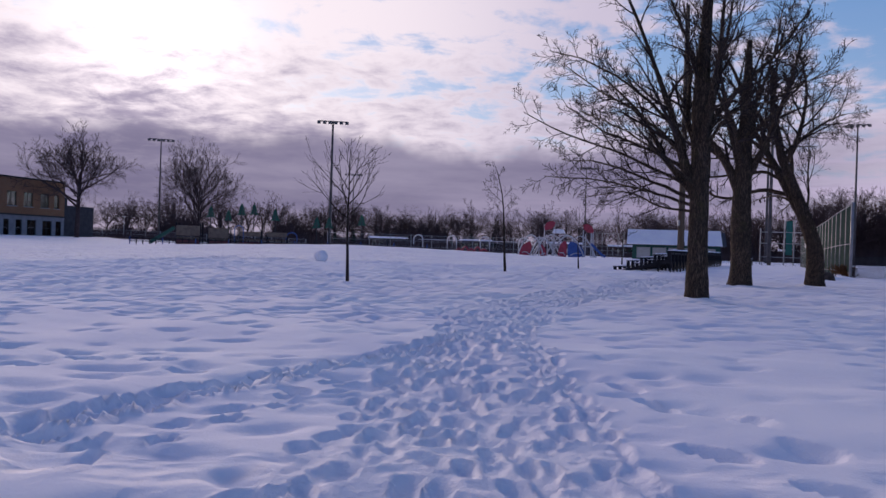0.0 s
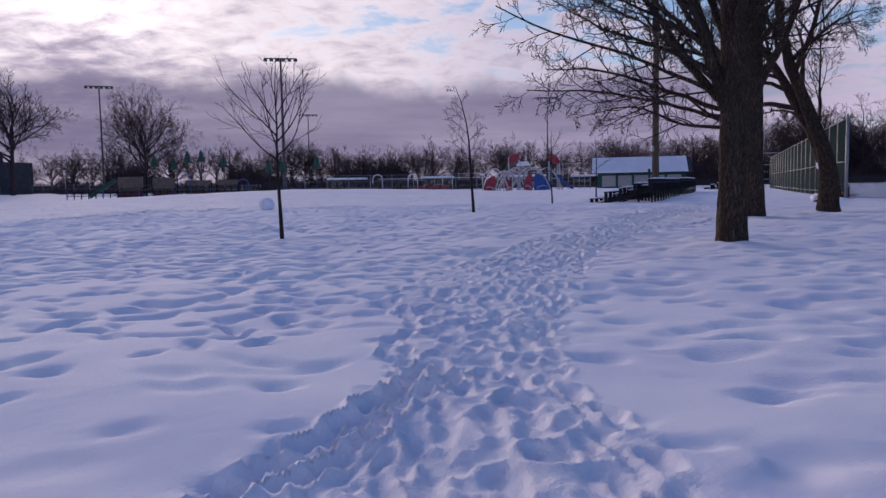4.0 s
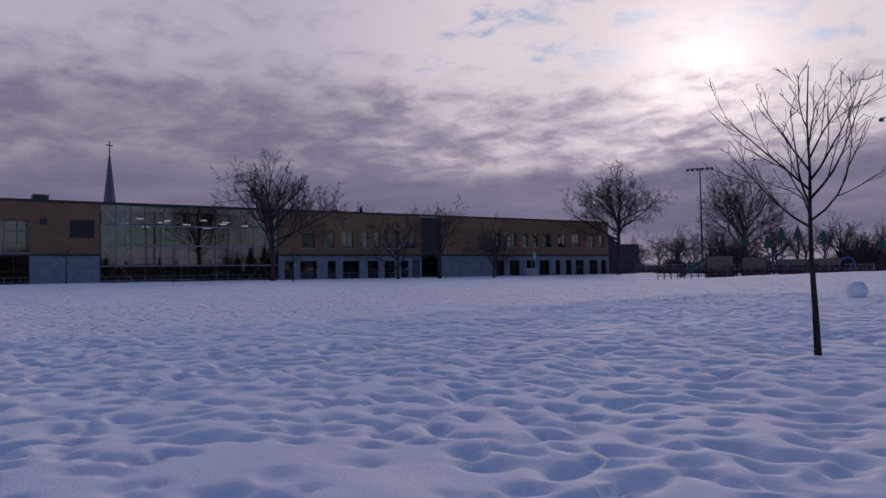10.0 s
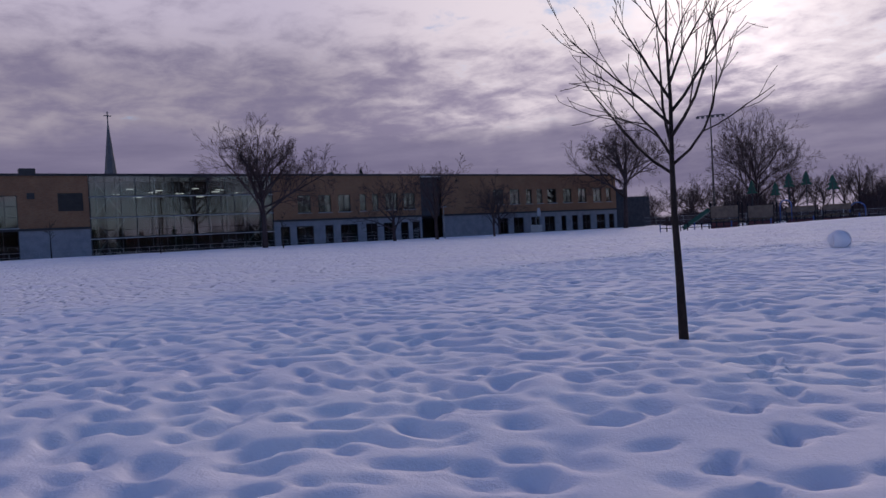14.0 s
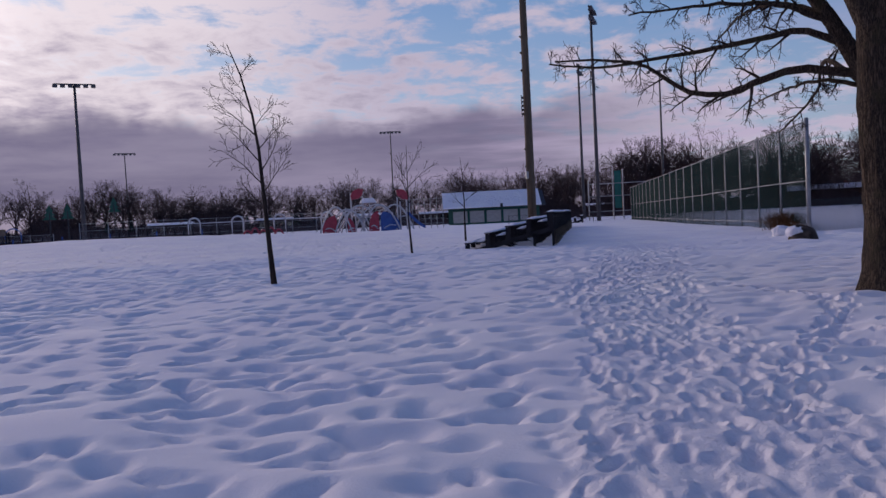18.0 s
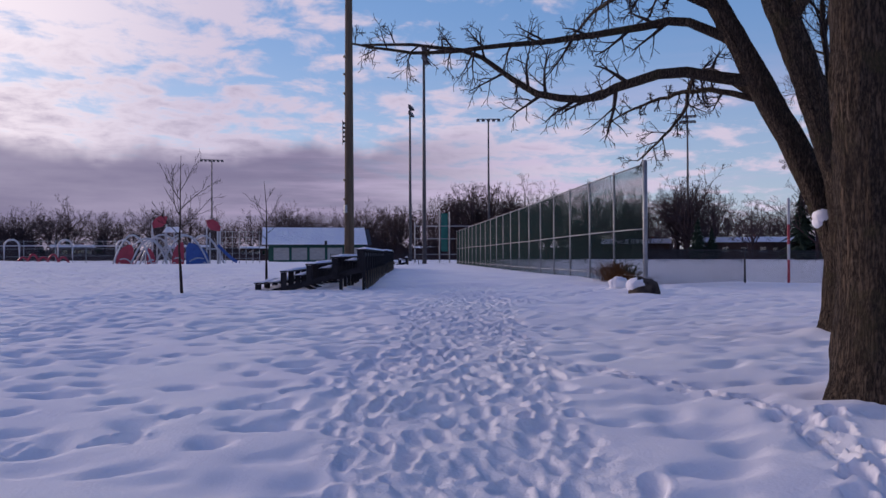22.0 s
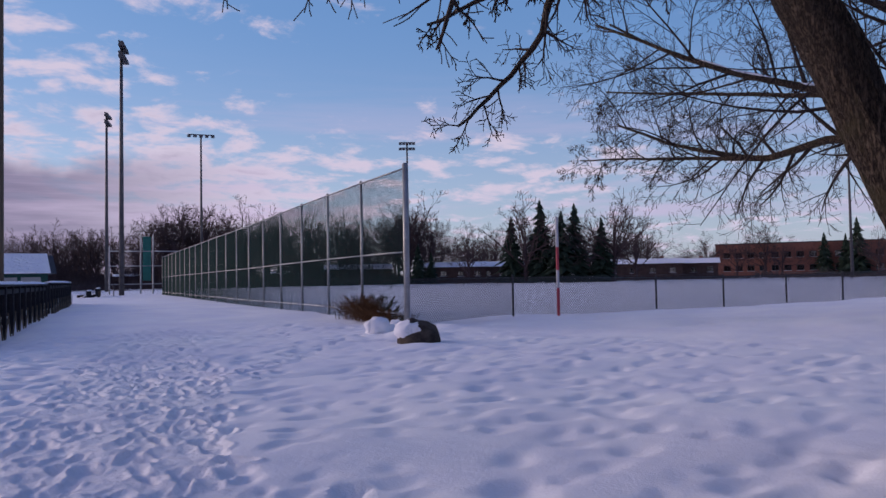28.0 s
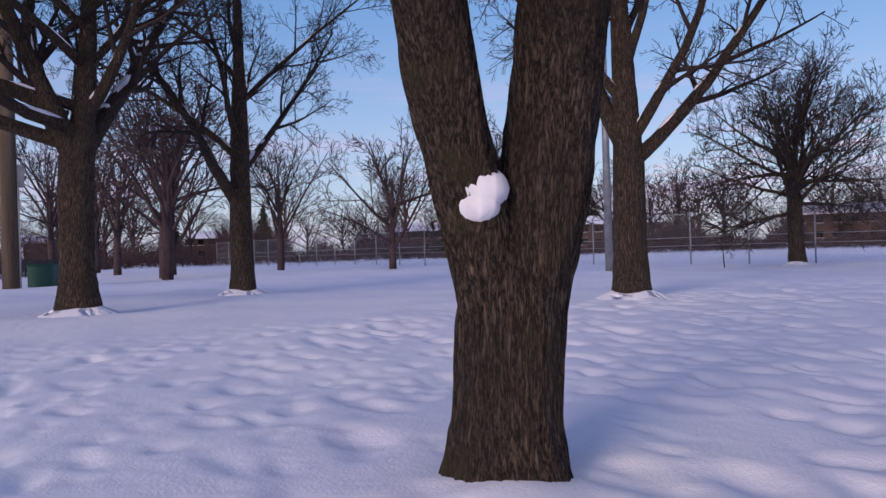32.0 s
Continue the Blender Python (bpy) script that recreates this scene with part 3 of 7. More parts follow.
        F.boot(x[k] - side * math.sin(a[k]), y[k] + side * math.cos(a[k]), turn, 0.150 * size, 0.066 * size, rng.uniform(0.008, 0.060), rng.uniform(0.10, 0.40), 0.6, rng.uniform(-0.25, 0.25))
    # side tracks
    F.groove([(-1.9, 6.9), (-1.21, 8.55), (-1.04, 9.13), (-0.89, 9.75), (-0.52, 10.45), (-0.15, 11.15), (0.5, 12.5), (0.7, 13.2)], 0.14, 0.05, 0.25, 2.2)
    F.groove([(2.1, 6.6), (2.04, 7.9), (1.93, 8.9), (1.80, 10.8), (1.6, 13.4)], 0.045, 0.022, 0.15, 1.2)
    F.groove([(3.35, 23.4), (3.2, 22.2), (2.92, 20.5), (2.70, 18.9)], 0.04, 0.022, 0.15, 1.0)
    F.groove([(5.6, 34.3), (6.11, 34.96), (6.63, 35.6), (7.2, 36.9), (8.2, 38.2)], 0.12, 0.03, 0.2, 2.0)
    for line, gap, big, deep in (([(0.9, 13.6), (0.3, 11.8), (-0.35, 10.5), (-0.95, 9.3), (-1.3, 8.2), (-1.8, 6.5)], 0.15, 1.0, 0.095), ([(0.7, 11.0), (0.1, 9.9), (-0.5, 8.6), (-0.9, 7.2)], 0.30, 0.9, 0.06),
                                 ([(5.3, 28.5), (6.24, 29.49), (6.8, 30.09), (7.39, 30.82), (8.36, 31.75), (9.3, 33.0)], 0.20, 0.95, 0.06), ([(6.6, 29.0), (7.6, 30.2), (8.9, 31.6)], 0.34, 0.8, 0.045),
                                 ([(8.9, 37.0), (9.16, 36.3), (9.2, 35.2), (9.3, 34.5), (9.4, 33.7), (9.2, 33.1), (8.7, 32.3), (8.2, 31.6)], 0.17, 0.62, 0.05),
                                 ([(14.0, 45.5), (16.0, 47.8), (18.6, 49.8), (21, 51.2)], 0.42, 0.9, 0.06), ([(20, 50.5), (24, 47.5), (30, 45)], 0.36, 0.9, 0.06), ([(17, 45), (21, 44), (25, 42.5)], 0.42, 0.9, 0.05), ([(14, 46), (18, 50), (20.5, 56)], 0.42, 0.8, 0.06)):
        x, y, a, _ = along(line, gap)
        for n, (px, py, turn) in enumerate(zip(x, y, a)):
            side = (0.11 if n % 2 else -0.11) * big + rng.normal(0, 0.03)
            F.boot(px - side * math.sin(turn), py + side * math.cos(turn), turn + rng.normal(0, 0.2), 0.145 * big, 0.066 * big, deep * rng.uniform(0.75, 1.25), 0.4, 0.5)
    D = old * (1 - near) + F.top - 0.016 * near
    D += 0.05 * value_noise(X, Y, 2.3, 1) + 0.026 * value_noise(X + 0.4 * Y, Y, 0.9, 2) + 0.004 * value_noise(X, Y, 0.3, 3)
    worn = np.maximum(near, np.clip(-F.top * 14, 0, 0.8))
    D += worn * (0.011 * value_noise(X, Y, 0.19, 4) + 0.008 * value_noise(X, Y, 0.10, 5) + 0.004 * value_noise(X, Y, 0.055, 6))
    # small mounds of snow gathered round the trunks
    for px, py, r, h in MOUNDS:
        D += h * np.exp(-((X - px) ** 2 + (Y - py) ** 2) / r ** 2)
    fade = np.minimum.reduce([(X - x0) / 2.0, (x1 - X) / 3.0, (Y - y0) / 1.2, (y1 - Y) / 2.0])
    fade = np.clip(fade, 0, 1)
    D *= fade

    def rolling(u, v):
        f = 0.05 * value_noise(u, v, 1.5, 6) + 0.05 * value_noise(u, v, 3.7, 7)
        return f * np.clip(1.4 - np.hypot(u - 6, v - 35) / 140, 0, 1)
    D += bumps(X, Y) + rolling(X, Y) * (1 - fade)
    GX, GY = np.meshgrid(gx, gy)
    Z = bumps(GX, GY) + rolling(GX, GY)
    k = part_of
    Z[oy:oy + ny + 1, ox:ox + nx + 1] = D[::k, ::k]
    wear = np.zeros(Z.shape, np.float32)
    wear[oy:oy + ny + 1, ox:ox + nx + 1] = (worn * fade)[::k, ::k]
    H, W = Z.shape
    # cells on and beside the trail are split finer
    cell = np.zeros((ny, nx), bool)
    mark = (ragged < 1.5) | (F.top < -0.02) & (X > -3) & (X < 10)
    mark[Y > 49] = False
    for i in range(k):
        for j in range(k):
            cell |= mark[i:i + ny * k:k, j:j + nx * k:k]
    index = np.full(X.shape, -1, np.int64)
    rows, cols = np.meshgrid(np.arange(ny + 1), np.arange(nx + 1), indexing="ij")
    want = np.zeros(X.shape, bool)
    grown = np.repeat(np.repeat(cell, k, 0), k, 1)
    for i in (0, 1):
        for j in (0, 1):
            want[i:i + ny * k, j:j + nx * k] |= grown
    # along the border of the split cells the new points lie on the coarse edge
    def level(cells, rowwise):
        for j, i in cells:
            for m in range(1, k):
                p = (j * k, i * k + m) if rowwise else (j * k + m, i * k)
                a, b = D[j * k, i * k], (D[j * k, (i + 1) * k] if rowwise else D[(j + 1) * k, i * k])
                D[p] = a + (b - a) * m / k
    pad = np.pad(cell, 1)
    level(np.argwhere(pad[:-1, 1:-1] != pad[1:, 1:-1]), True)
    level(np.argwhere(pad[1:-1, :-1] != pad[1:-1, 1:]), False)
    index[::k, ::k] = (rows + oy) * W + cols + ox
    fresh = want & (index < 0)
    index[fresh] = H * W + np.arange(int(fresh.sum()))
    verts = np.concatenate((np.stack((GX, GY, Z), -1).reshape(-1, 3), np.stack((X[fresh], Y[fresh], D[fresh]), -1))).astype(np.float32)
    keep = np.ones((H - 1, W - 1), bool)
    keep[oy:oy + ny, ox:ox + nx] = ~cell
    i = (np.arange(H - 1)[:, None] * W + np.arange(W - 1)[None, :])[keep]
    quads = np.stack((i, i + 1, i + W + 1, i + W), -1)
    split = np.stack((index[:-1, :-1][grown], index[:-1, 1:][grown], index[1:, 1:][grown], index[1:, :-1][grown]), -1)
    quads = np.concatenate((quads, split)).astype(np.int32)
    me = bpy.data.meshes.new("ground")
    me.vertices.add(len(verts))
    me.vertices.foreach_set("co", verts.ravel())
    me.loops.add(quads.size)
    me.loops.foreach_set("vertex_index", quads.ravel())
    me.polygons.add(len(quads))
    me.polygons.foreach_set("loop_start", np.arange(0, quads.size, 4, dtype=np.int32))
    me.polygons.foreach_set("use_smooth", np.ones(len(quads), bool))
    me.update(calc_edges=True)
    me.attributes.new("trodden", "FLOAT", "POINT").data.foreach_set("value", np.r_[wear.ravel(), (worn * fade)[fresh]].astype(np.float32))
    me.materials.append(SNOW)
    tagged(new("ground", me), "uneven trodden snow with footprints and a beaten trail", "ground", kind="structure")

# ---- trees ----
def lines_from(rng, start, way, length, segs, lift, wander):
    """Wandering lines: start and way (n, 3), length (n)."""
    n = len(start)
    pts, d = [start], way / np.linalg.norm(way, axis=1)[:, None]
    bend = rng.normal(0, 0.05, (n, 3))
    for _ in range(segs):
        d = d + bend + rng.normal(0, wander, (n, 3)) + np.array((0, 0, lift))
        d = d / np.linalg.norm(d, axis=1)[:, None]
        pts.append(pts[-1] + d * (length / segs)[:, None])
    return np.stack(pts, 1)


def taper(radius, segs, thin):
    tip = np.maximum(0.22 * radius, thin)
    k = (np.arange(segs + 1) / segs) ** 0.85
    return radius[:, None] + (tip - radius)[:, None] * k[None]


def rounded(points, segs, rng, wander):
    """A smooth line through points, a little unsteady."""
    p = np.asarray(points, float)
    q = np.concatenate((2 * p[:1] - p[1:2], p, 2 * p[-1:] - p[-2:-1]))
    t = np.linspace(0, len(p) - 1 - 1e-6, segs + 1)
    i, f = t.astype(int), (t - t.astype(int))[:, None]
    a, b, c, d = q[i], q[i + 1], q[i + 2], q[i + 3]
    line = 0.5 * (2 * b + (c - a) * f + (2 * a - 5 * b + 4 * c - d) * f ** 2 + (3 * b - a - 3 * c + d) * f ** 3)
    line[1:-1] += rng.normal(0, wander, (segs - 1, 3))
    return line[None]


def grow(geos, rng, start, way, length, radius, plan, lift=0.0, line=None):
    """A limb with all that it carries. plan: for each level children, their length, spread in degrees, sides, segments."""
    kids, ratio, spread, sides, segs = plan["levels"][0]
    if line is None:
        P = lines_from(rng, np.array([start], float), np.array([way], float), np.array([float(length)]), segs, lift, 0.055)
    else:
        P = rounded(line, segs, rng, 0.012)
    R = taper(np.array([float(radius)]), segs, plan["thin"])
    geos[0].tubes(P, R, sides)
    main = P[0], R[0]
    for level in range(1, len(plan["levels"])):
        n, m = len(P), P.shape[1] - 1
        t = 0.20 + 0.80 * (np.arange(kids)[None] + rng.uniform(0.1, 0.95, (n, kids))) / kids
        s = np.minimum(t, 0.999) * m
        i = s.astype(int)
        row = np.arange(n)[:, None]
        run = P[row, i + 1] - P[row, i]
        p = P[row, i] + run * (s - i)[..., None]
        here = R[row, i] + (R[row, i + 1] - R[row, i]) * (s - i)
        size = np.linalg.norm(np.diff(P, axis=1), axis=2).sum(1)
        run = run / (np.linalg.norm(run, axis=2)[..., None] + 1e-9)
        a = rng.uniform(0, 6.28, (n, 1)) + 2.4 * np.arange(kids)[None] + rng.normal(0, 0.3, (n, kids))
        side = np.cross(run, np.stack((np.cos(a), np.sin(a), np.full_like(a, 0.3)), -1))
        side /= np.linalg.norm(side, axis=2)[..., None] + 1e-9
        ang = np.radians(rng.normal(spread, 9, (n, kids)))[..., None]
        way = (run * np.cos(ang) + side * np.sin(ang)).reshape(-1, 3)
        length = (size[:, None] * ratio * (1.15 - 0.55 * t) * rng.uniform(0.7, 1.25, (n, kids))).ravel()
        r = np.maximum(here.ravel() * 0.60, plan["thin"])
        kids, ratio, spread, sides, segs = plan["levels"][level]
        P = lines_from(rng, p.reshape(-1, 3), way, length, segs, plan["lift"], 0.055 + 0.012 * level)
        R = taper(r, segs, plan["thin"])
        geos[min(level, len(geos) - 1)].tubes(P, R, sides)
    return main


def limb_snow(line, radii, rng, reach=0.75):
    """Snow lying in broken strips along the upper side of a limb."""
    g = Geo()
    n = 40
    t = np.linspace(0.04, reach, n) * (len(line) - 1)
    at = np.stack([np.interp(t, np.arange(len(line)), line[:, k]) for k in range(3)], -1)
    rad = np.interp(t, np.arange(len(line)), radii)
    k = 0
    while k < n - 3:
        m = min(n, k + int(rng.integers(3, 10)))
        run = at[k:m] + np.array((0, 0, 1)) * (rad[k:m, None] * 0.60)
        swell = np.sin(np.linspace(0.25, math.pi - 0.25, m - k)) ** 0.5
        if m - k > 2:
            g.tube(run, rad[k:m] * 0.78 * swell + 0.004, 7)
        k = m + int(rng.integers(0, 5))
    return g


def trunk_mesh(line, radii, seed, sides=40, rings=60, furrow=0.035, flare=0.0):
    """A trunk along a line of points, its bark furrowed lengthwise."""
    line, radii = np.asarray(line, float), np.asarray(radii, float)
    s = np.r_[0, np.cumsum(np.linalg.norm(np.diff(line, axis=0), axis=1))]
    t = np.linspace(0, s[-1], rings)
    mid = np.stack([np.interp(t, s, line[:, k]) for k in range(3)], -1)
    for _ in range(4):
        mid[1:-1] = 0.25 * mid[:-2] + 0.5 * mid[1:-1] + 0.25 * mid[2:]
    rad = np.interp(t, s, radii)
    for _ in range(3):
        rad[1:-1] = 0.25 * rad[:-2] + 0.5 * rad[1:-1] + 0.25 * rad[2:]
    verts, faces = [], []
    for i in range(rings):
        for j in range(sides):
            a = 2 * math.pi * j / sides
            c, b = math.cos(a), math.sin(a)
            r = rad[i] * (1 + 0.10 * noise.noise(Vector((c * 0.9 + seed, b * 0.9, t[i] * 0.5))))
            r *= 1 + flare * math.exp(-t[i] / 0.16) * (0.55 + 0.45 * math.cos(5 * a + seed) + 0.3 * math.cos(3 * a + 2 * seed))
            ridge = noise.noise(Vector((c * 7.5 * rad[i] / 0.3 + seed, b * 7.5 * rad[i] / 0.3, t[i] * 1.5)))
            ridge += 0.5 * noise.noise(Vector((c * 16 * rad[i] / 0.3, b * 16 * rad[i] / 0.3 + seed, t[i] * 3.4)))
            r += furrow * (abs(ridge) - 0.3)
            verts.append((mid[i, 0] + r * c, mid[i, 1] + r * b, mid[i, 2]))
    for i in range(rings - 1):
        for j in range(sides):
            faces.append((i * sides + j, i * sides + (j + 1) % sides, (i + 1) * sides + (j + 1) % sides, (i + 1) * sides + j))
    faces.append(tuple((rings - 1) * sides + j for j in range(sides)))
    return Geo().add(verts, faces)


MAPLE = {"levels": [(9, 0.42, 44, 9, 8), (7, 0.46, 42, 5, 6), (6, 0.50, 40, 4, 4), (3, 0.55, 38, 3, 2), (0, 0, 0, 3, 2)], "thin": 0.0052, "lift": 0.035}

FAN = {"levels": [(13, 0.27, 36, 7, 12), (6, 0.46, 38, 5, 6), (4, 0.55, 38, 4, 4), (0, 0, 0, 3, 3)], "thin": 0.0052, "lift": 0.018}
SPREAD = {"levels": [(16, 0.24, 40, 9, 14), (8, 0.48, 40, 5, 6), (6, 0.50, 38, 4, 4), (3, 0.5, 36, 3, 3), (0, 0, 0, 3, 2)], "thin": 0.0058, "lift": 0.015}
STEEP = {"levels": [(9, 0.36, 38, 10, 12), (7, 0.44, 38, 5, 7), (5, 0.50, 36, 4, 5), (2, 0.5, 36, 3, 4), (0, 0, 0, 3, 2)], "thin": 0.0052, "lift": 0.030}
DROOP = {"levels": [(17, 0.115, 55, 9, 18), (6, 0.55, 46, 5, 7), (4, 0.55, 44, 4, 5), (0, 0, 0, 3, 4)], "thin": 0.0050, "lift": -0.015}


def boughs(root, seed, lines, turn=0.0, base=(0, 0)):
    """Limbs along given lines under a tree; turn: the azimuth of the lines' second axis. lines: plan, radius, points."""
    rng = np.random.default_rng(seed)
    c, s = math.cos(radians(turn)), math.sin(radians(turn))
    for plan, radius, points in lines:
        pts = [(base[0] + u * c + v * s, base[1] - u * s + v * c, z) for u, v, z in points]
        geos = (Geo(), Geo())
        grow(geos, rng, None, None, None, radius, plan, line=pts)
        limb = part("limb", geos[0], BARK, root, smooth=True)
        tagged(part("spray", geos[1], TWIG, limb), "fine bare twigs", kind="stuff")


def big_maple(name, at, label, trunk, radii, limbs, seed, snow=(), flare=0.22, plan=MAPLE, detail=(40, 60), snowy=0):
    """A bare maple: trunk along points, limbs as (height on the trunk, azimuth, rise in degrees, length, radius, lift)."""
    z = height_at(*at)
    root = thing(name, label, "tree", (at[0], at[1], z - 0.12), group="park maples")
    rng = np.random.default_rng(seed)
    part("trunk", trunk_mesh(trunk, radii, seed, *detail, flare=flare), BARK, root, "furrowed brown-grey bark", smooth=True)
    line = np.asarray(trunk, float)
    for h, az, rise, length, radius, lift in limbs:
        x, y = np.interp(h, line[:, 2], line[:, 0]), np.interp(h, line[:, 2], line[:, 1])
        d = heading(az, rise)
        geos = (Geo(), Geo())
        main = grow(geos, rng, (x, y, h), d, length, radius, plan, lift)
        limb = part("limb", geos[0], BARK, root, smooth=True)
        tagged(part("spray", geos[1], TWIG, limb), "fine bare twigs", kind="stuff")
        if snowy and rise < 62:
            tagged(part("snow_strip", limb_snow(*main, np.random.default_rng(seed + int(az) + 200)), SNOW, limb, smooth=True), "broken snow along the limb", kind="stuff")
    patch = Geo()
    for c, r in snow:
        patch.blob(c, r, seed + c[2], 0.06, 1.8, rings=14, sides=22)
    if snow:
        tagged(part("snow_patch", patch, SNOW, root, smooth=True), "snow lodged in the fork", kind="stuff")
    r = radii[0]
    if flare and at[0] > 20:
        g, rings, sides = Geo(), 12, 28
        wide, top = r * 1.15 + 0.14, 0.24
        for k in range(rings + 1):
            for m in range(sides):
                a = 2 * math.pi * m / sides
                q = 0.4 * r + (1.7 * wide - 0.4 * r) * k / rings
                u = q / (wide * (1 + 0.14 * math.sin(2 * a + seed) + 0.05 * math.sin(3 * a + 2 * seed)))
                g.v.append((q * math.cos(a), q * math.sin(a), top * math.exp(-u * u) * (1 + 0.05 * noise.noise(Vector((q * 2 * math.cos(a), q * 2 * math.sin(a), seed)))) - 0.22 * (k / rings) ** 2))
        g.f = [(k * sides + m, (k + 1) * sides + m, (k + 1) * sides + (m + 1) % sides, k * sides + (m + 1) % sides) for k in range(rings) for m in range(sides)]
        single("snow_mound", g, SNOW, "snow heaped round the foot of a maple", "snow", (at[0], at[1], z), group="snow round the trunks", smooth=True)
    return root


MOUNDS = [(14.28, 37.10, 0.46, 0.13), (28.2, 38.4, 0.9, 0.16), (10.35, 33.15, 0.80, 0.10), (6.22, 23.23, 0.8, 0.15), (22.6, 28.1, 0.8, 0.16),
          (20.6, 49.4, 0.55, 0.22), (22.0, 51.2, 0.5, 0.20), (23.2, 50.6, 0.6, 0.22), (18.9, 47.4, 0.6, 0.10), (26.2, 51.0, 1.0, 0.15)]
snow_ground()

# the first maple by the trail: short stem, steep limbs, a fan of long boughs towards the field
first = big_maple("maple_tree", (6.22, 23.23), "tall bare maple with many steep limbs beside the trail",
          [(0, 0, 0), (0, 0, 1.2), (-0.02, 0.01, 2.6), (0.0, 0.0, 3.9), (-0.04, 0.03, 5.0), (0.0, 0.05, 6.2), (0.1, 0.1, 8.0), (0.15, 0.1, 10.0)], [0.30, 0.245, 0.235, 0.23, 0.20, 0.17, 0.11, 0.06], [], 3, detail=(56, 100))
boughs(first, 103, [
    (STEEP, 0.150, [(-0.12, 0.0, 2.75), (-0.42, -0.1, 3.8), (-0.63, -0.2, 4.5), (-0.84, -0.3, 5.2), (-1.15, -0.45, 6.1), (-1.9, -0.7, 8.0)]),
    (STEEP, 0.095, [(-0.25, 0.0, 2.95), (-0.8, 0.15, 3.6), (-1.05, 0.25, 4.0), (-1.36, 0.4, 4.6), (-2.0, 0.6, 5.4), (-2.8, 0.9, 6.2)]),
    (STEEP, 0.100, [(-0.1, 0.1, 3.8), (-0.40, 0.35, 4.85), (-0.42, 0.6, 6.0), (-0.7, 1.0, 8.0)]),
    (STEEP, 0.090, [(0.05, 0.0, 4.2), (0.42, 0.1, 4.95), (1.05, 0.25, 5.7), (1.7, 0.4, 6.4), (2.4, 0.6, 7.4)]),
    (STEEP, 0.100, [(0.0, -0.1, 4.0), (0.28, -0.6, 5.2), (0.5, -1.0, 6.6), (0.7, -1.5, 8.6)]),
    (STEEP, 0.100, [(0.0, 0.1, 3.6), (0.15, 0.6, 5.0), (0.3, 1.2, 6.6), (0.5, 1.8, 8.4)]),
    (STEEP, 0.080, [(0.0, 0.0, 5.2), (-0.3, -0.4, 6.4), (-0.9, -0.9, 8.0)]),
    (FAN, 0.050, [(0.1, -0.1, 3.9), (0.63, -0.2, 4.75), (1.57, -0.35, 5.05), (3.0, -0.6, 5.7)]),
    (FAN, 0.045, [(0.1, 0.1, 4.4), (0.8, 0.6, 5.1), (1.7, 1.2, 5.5), (2.7, 1.8, 6.0)]),
    (FAN, 0.055, [(-0.30, 0.0, 3.05), (-0.8, -0.1, 3.3), (-2.0, -0.3, 3.9), (-3.36, -0.5, 4.4), (-4.5, -0.7, 5.0)]),
    (FAN, 0.055, [(-0.40, 0.0, 3.5), (-1.5, 0.2, 4.1), (-2.6, 0.5, 4.6), (-3.8, 0.8, 5.4)]),
    (FAN, 0.050, [(-0.25, 0.0, 2.75), (-1.5, 0.3, 3.3), (-2.7, 0.6, 3.75), (-3.9, 0.9, 3.9)]),
    (FAN, 0.045, [(-0.18, -0.05, 2.55), (-1.25, -0.3, 2.9), (-2.4, -0.6, 3.15), (-3.8, -0.9, 3.25)]),
    (FAN, 0.040, [(-0.18, 0.05, 2.4), (-0.95, 0.2, 2.52), (-2.0, 0.5, 2.95), (-3.2, 0.8, 2.80)]),
    (FAN, 0.050, [(-0.50, -0.1, 3.9), (-1.45, -0.4, 4.85), (-2.4, -0.8, 5.4), (-3.3, -1.2, 6.1)]),
    (FAN, 0.050, [(-0.65, -0.2, 4.5), (-1.6, 0.0, 5.5), (-2.9, 0.2, 6.4), (-4.2, 0.4, 6.9)]),
    (FAN, 0.045, [(-0.1, -0.2, 3.0), (-0.7, -0.9, 3.6), (-1.5, -1.7, 4.2), (-2.4, -2.5, 4.6)]),
    (FAN, 0.045, [(-0.1, 0.2, 3.2), (-0.6, 1.0, 3.9), (-1.2, 2.0, 4.5), (-1.9, 3.0, 4.9)])], 21.5)
g = Geo().tube([(0.12, -0.14, 4.55), (0.15, -0.17, 4.85), (0.155, -0.175, 5.2)], [0.06, 0.055, 0.012], 9)
part("dead_stub", g, POLEWOOD, first, "pale broken limb stub", smooth=True)
# the second: a straight stem that forks high
second = big_maple("maple_tree", (10.35, 33.15), "stout straight maple forking high above the trail",
          [(0, 0, 0), (0.0, 0.02, 1.2), (-0.03, 0.05, 2.4), (0.0, 0.1, 4.2), (0.05, 0.1, 7.0), (0.1, 0.1, 9.5)], [0.47, 0.365, 0.345, 0.32, 0.20, 0.09],
          [(4.0, 110, 60, 6.0, 0.16, 0.03), (4.3, -150, 62, 6.0, 0.14, 0.03), (4.8, 30, 58, 6.0, 0.13, 0.02),
           (5.4, 160, 45, 5.0, 0.10, 0.01), (6.4, 70, 55, 4.8, 0.09, 0.02), (7.2, -120, 60, 4.5, 0.08, 0.02)], 5, plan=STEEP, flare=0.35, detail=(80, 150))
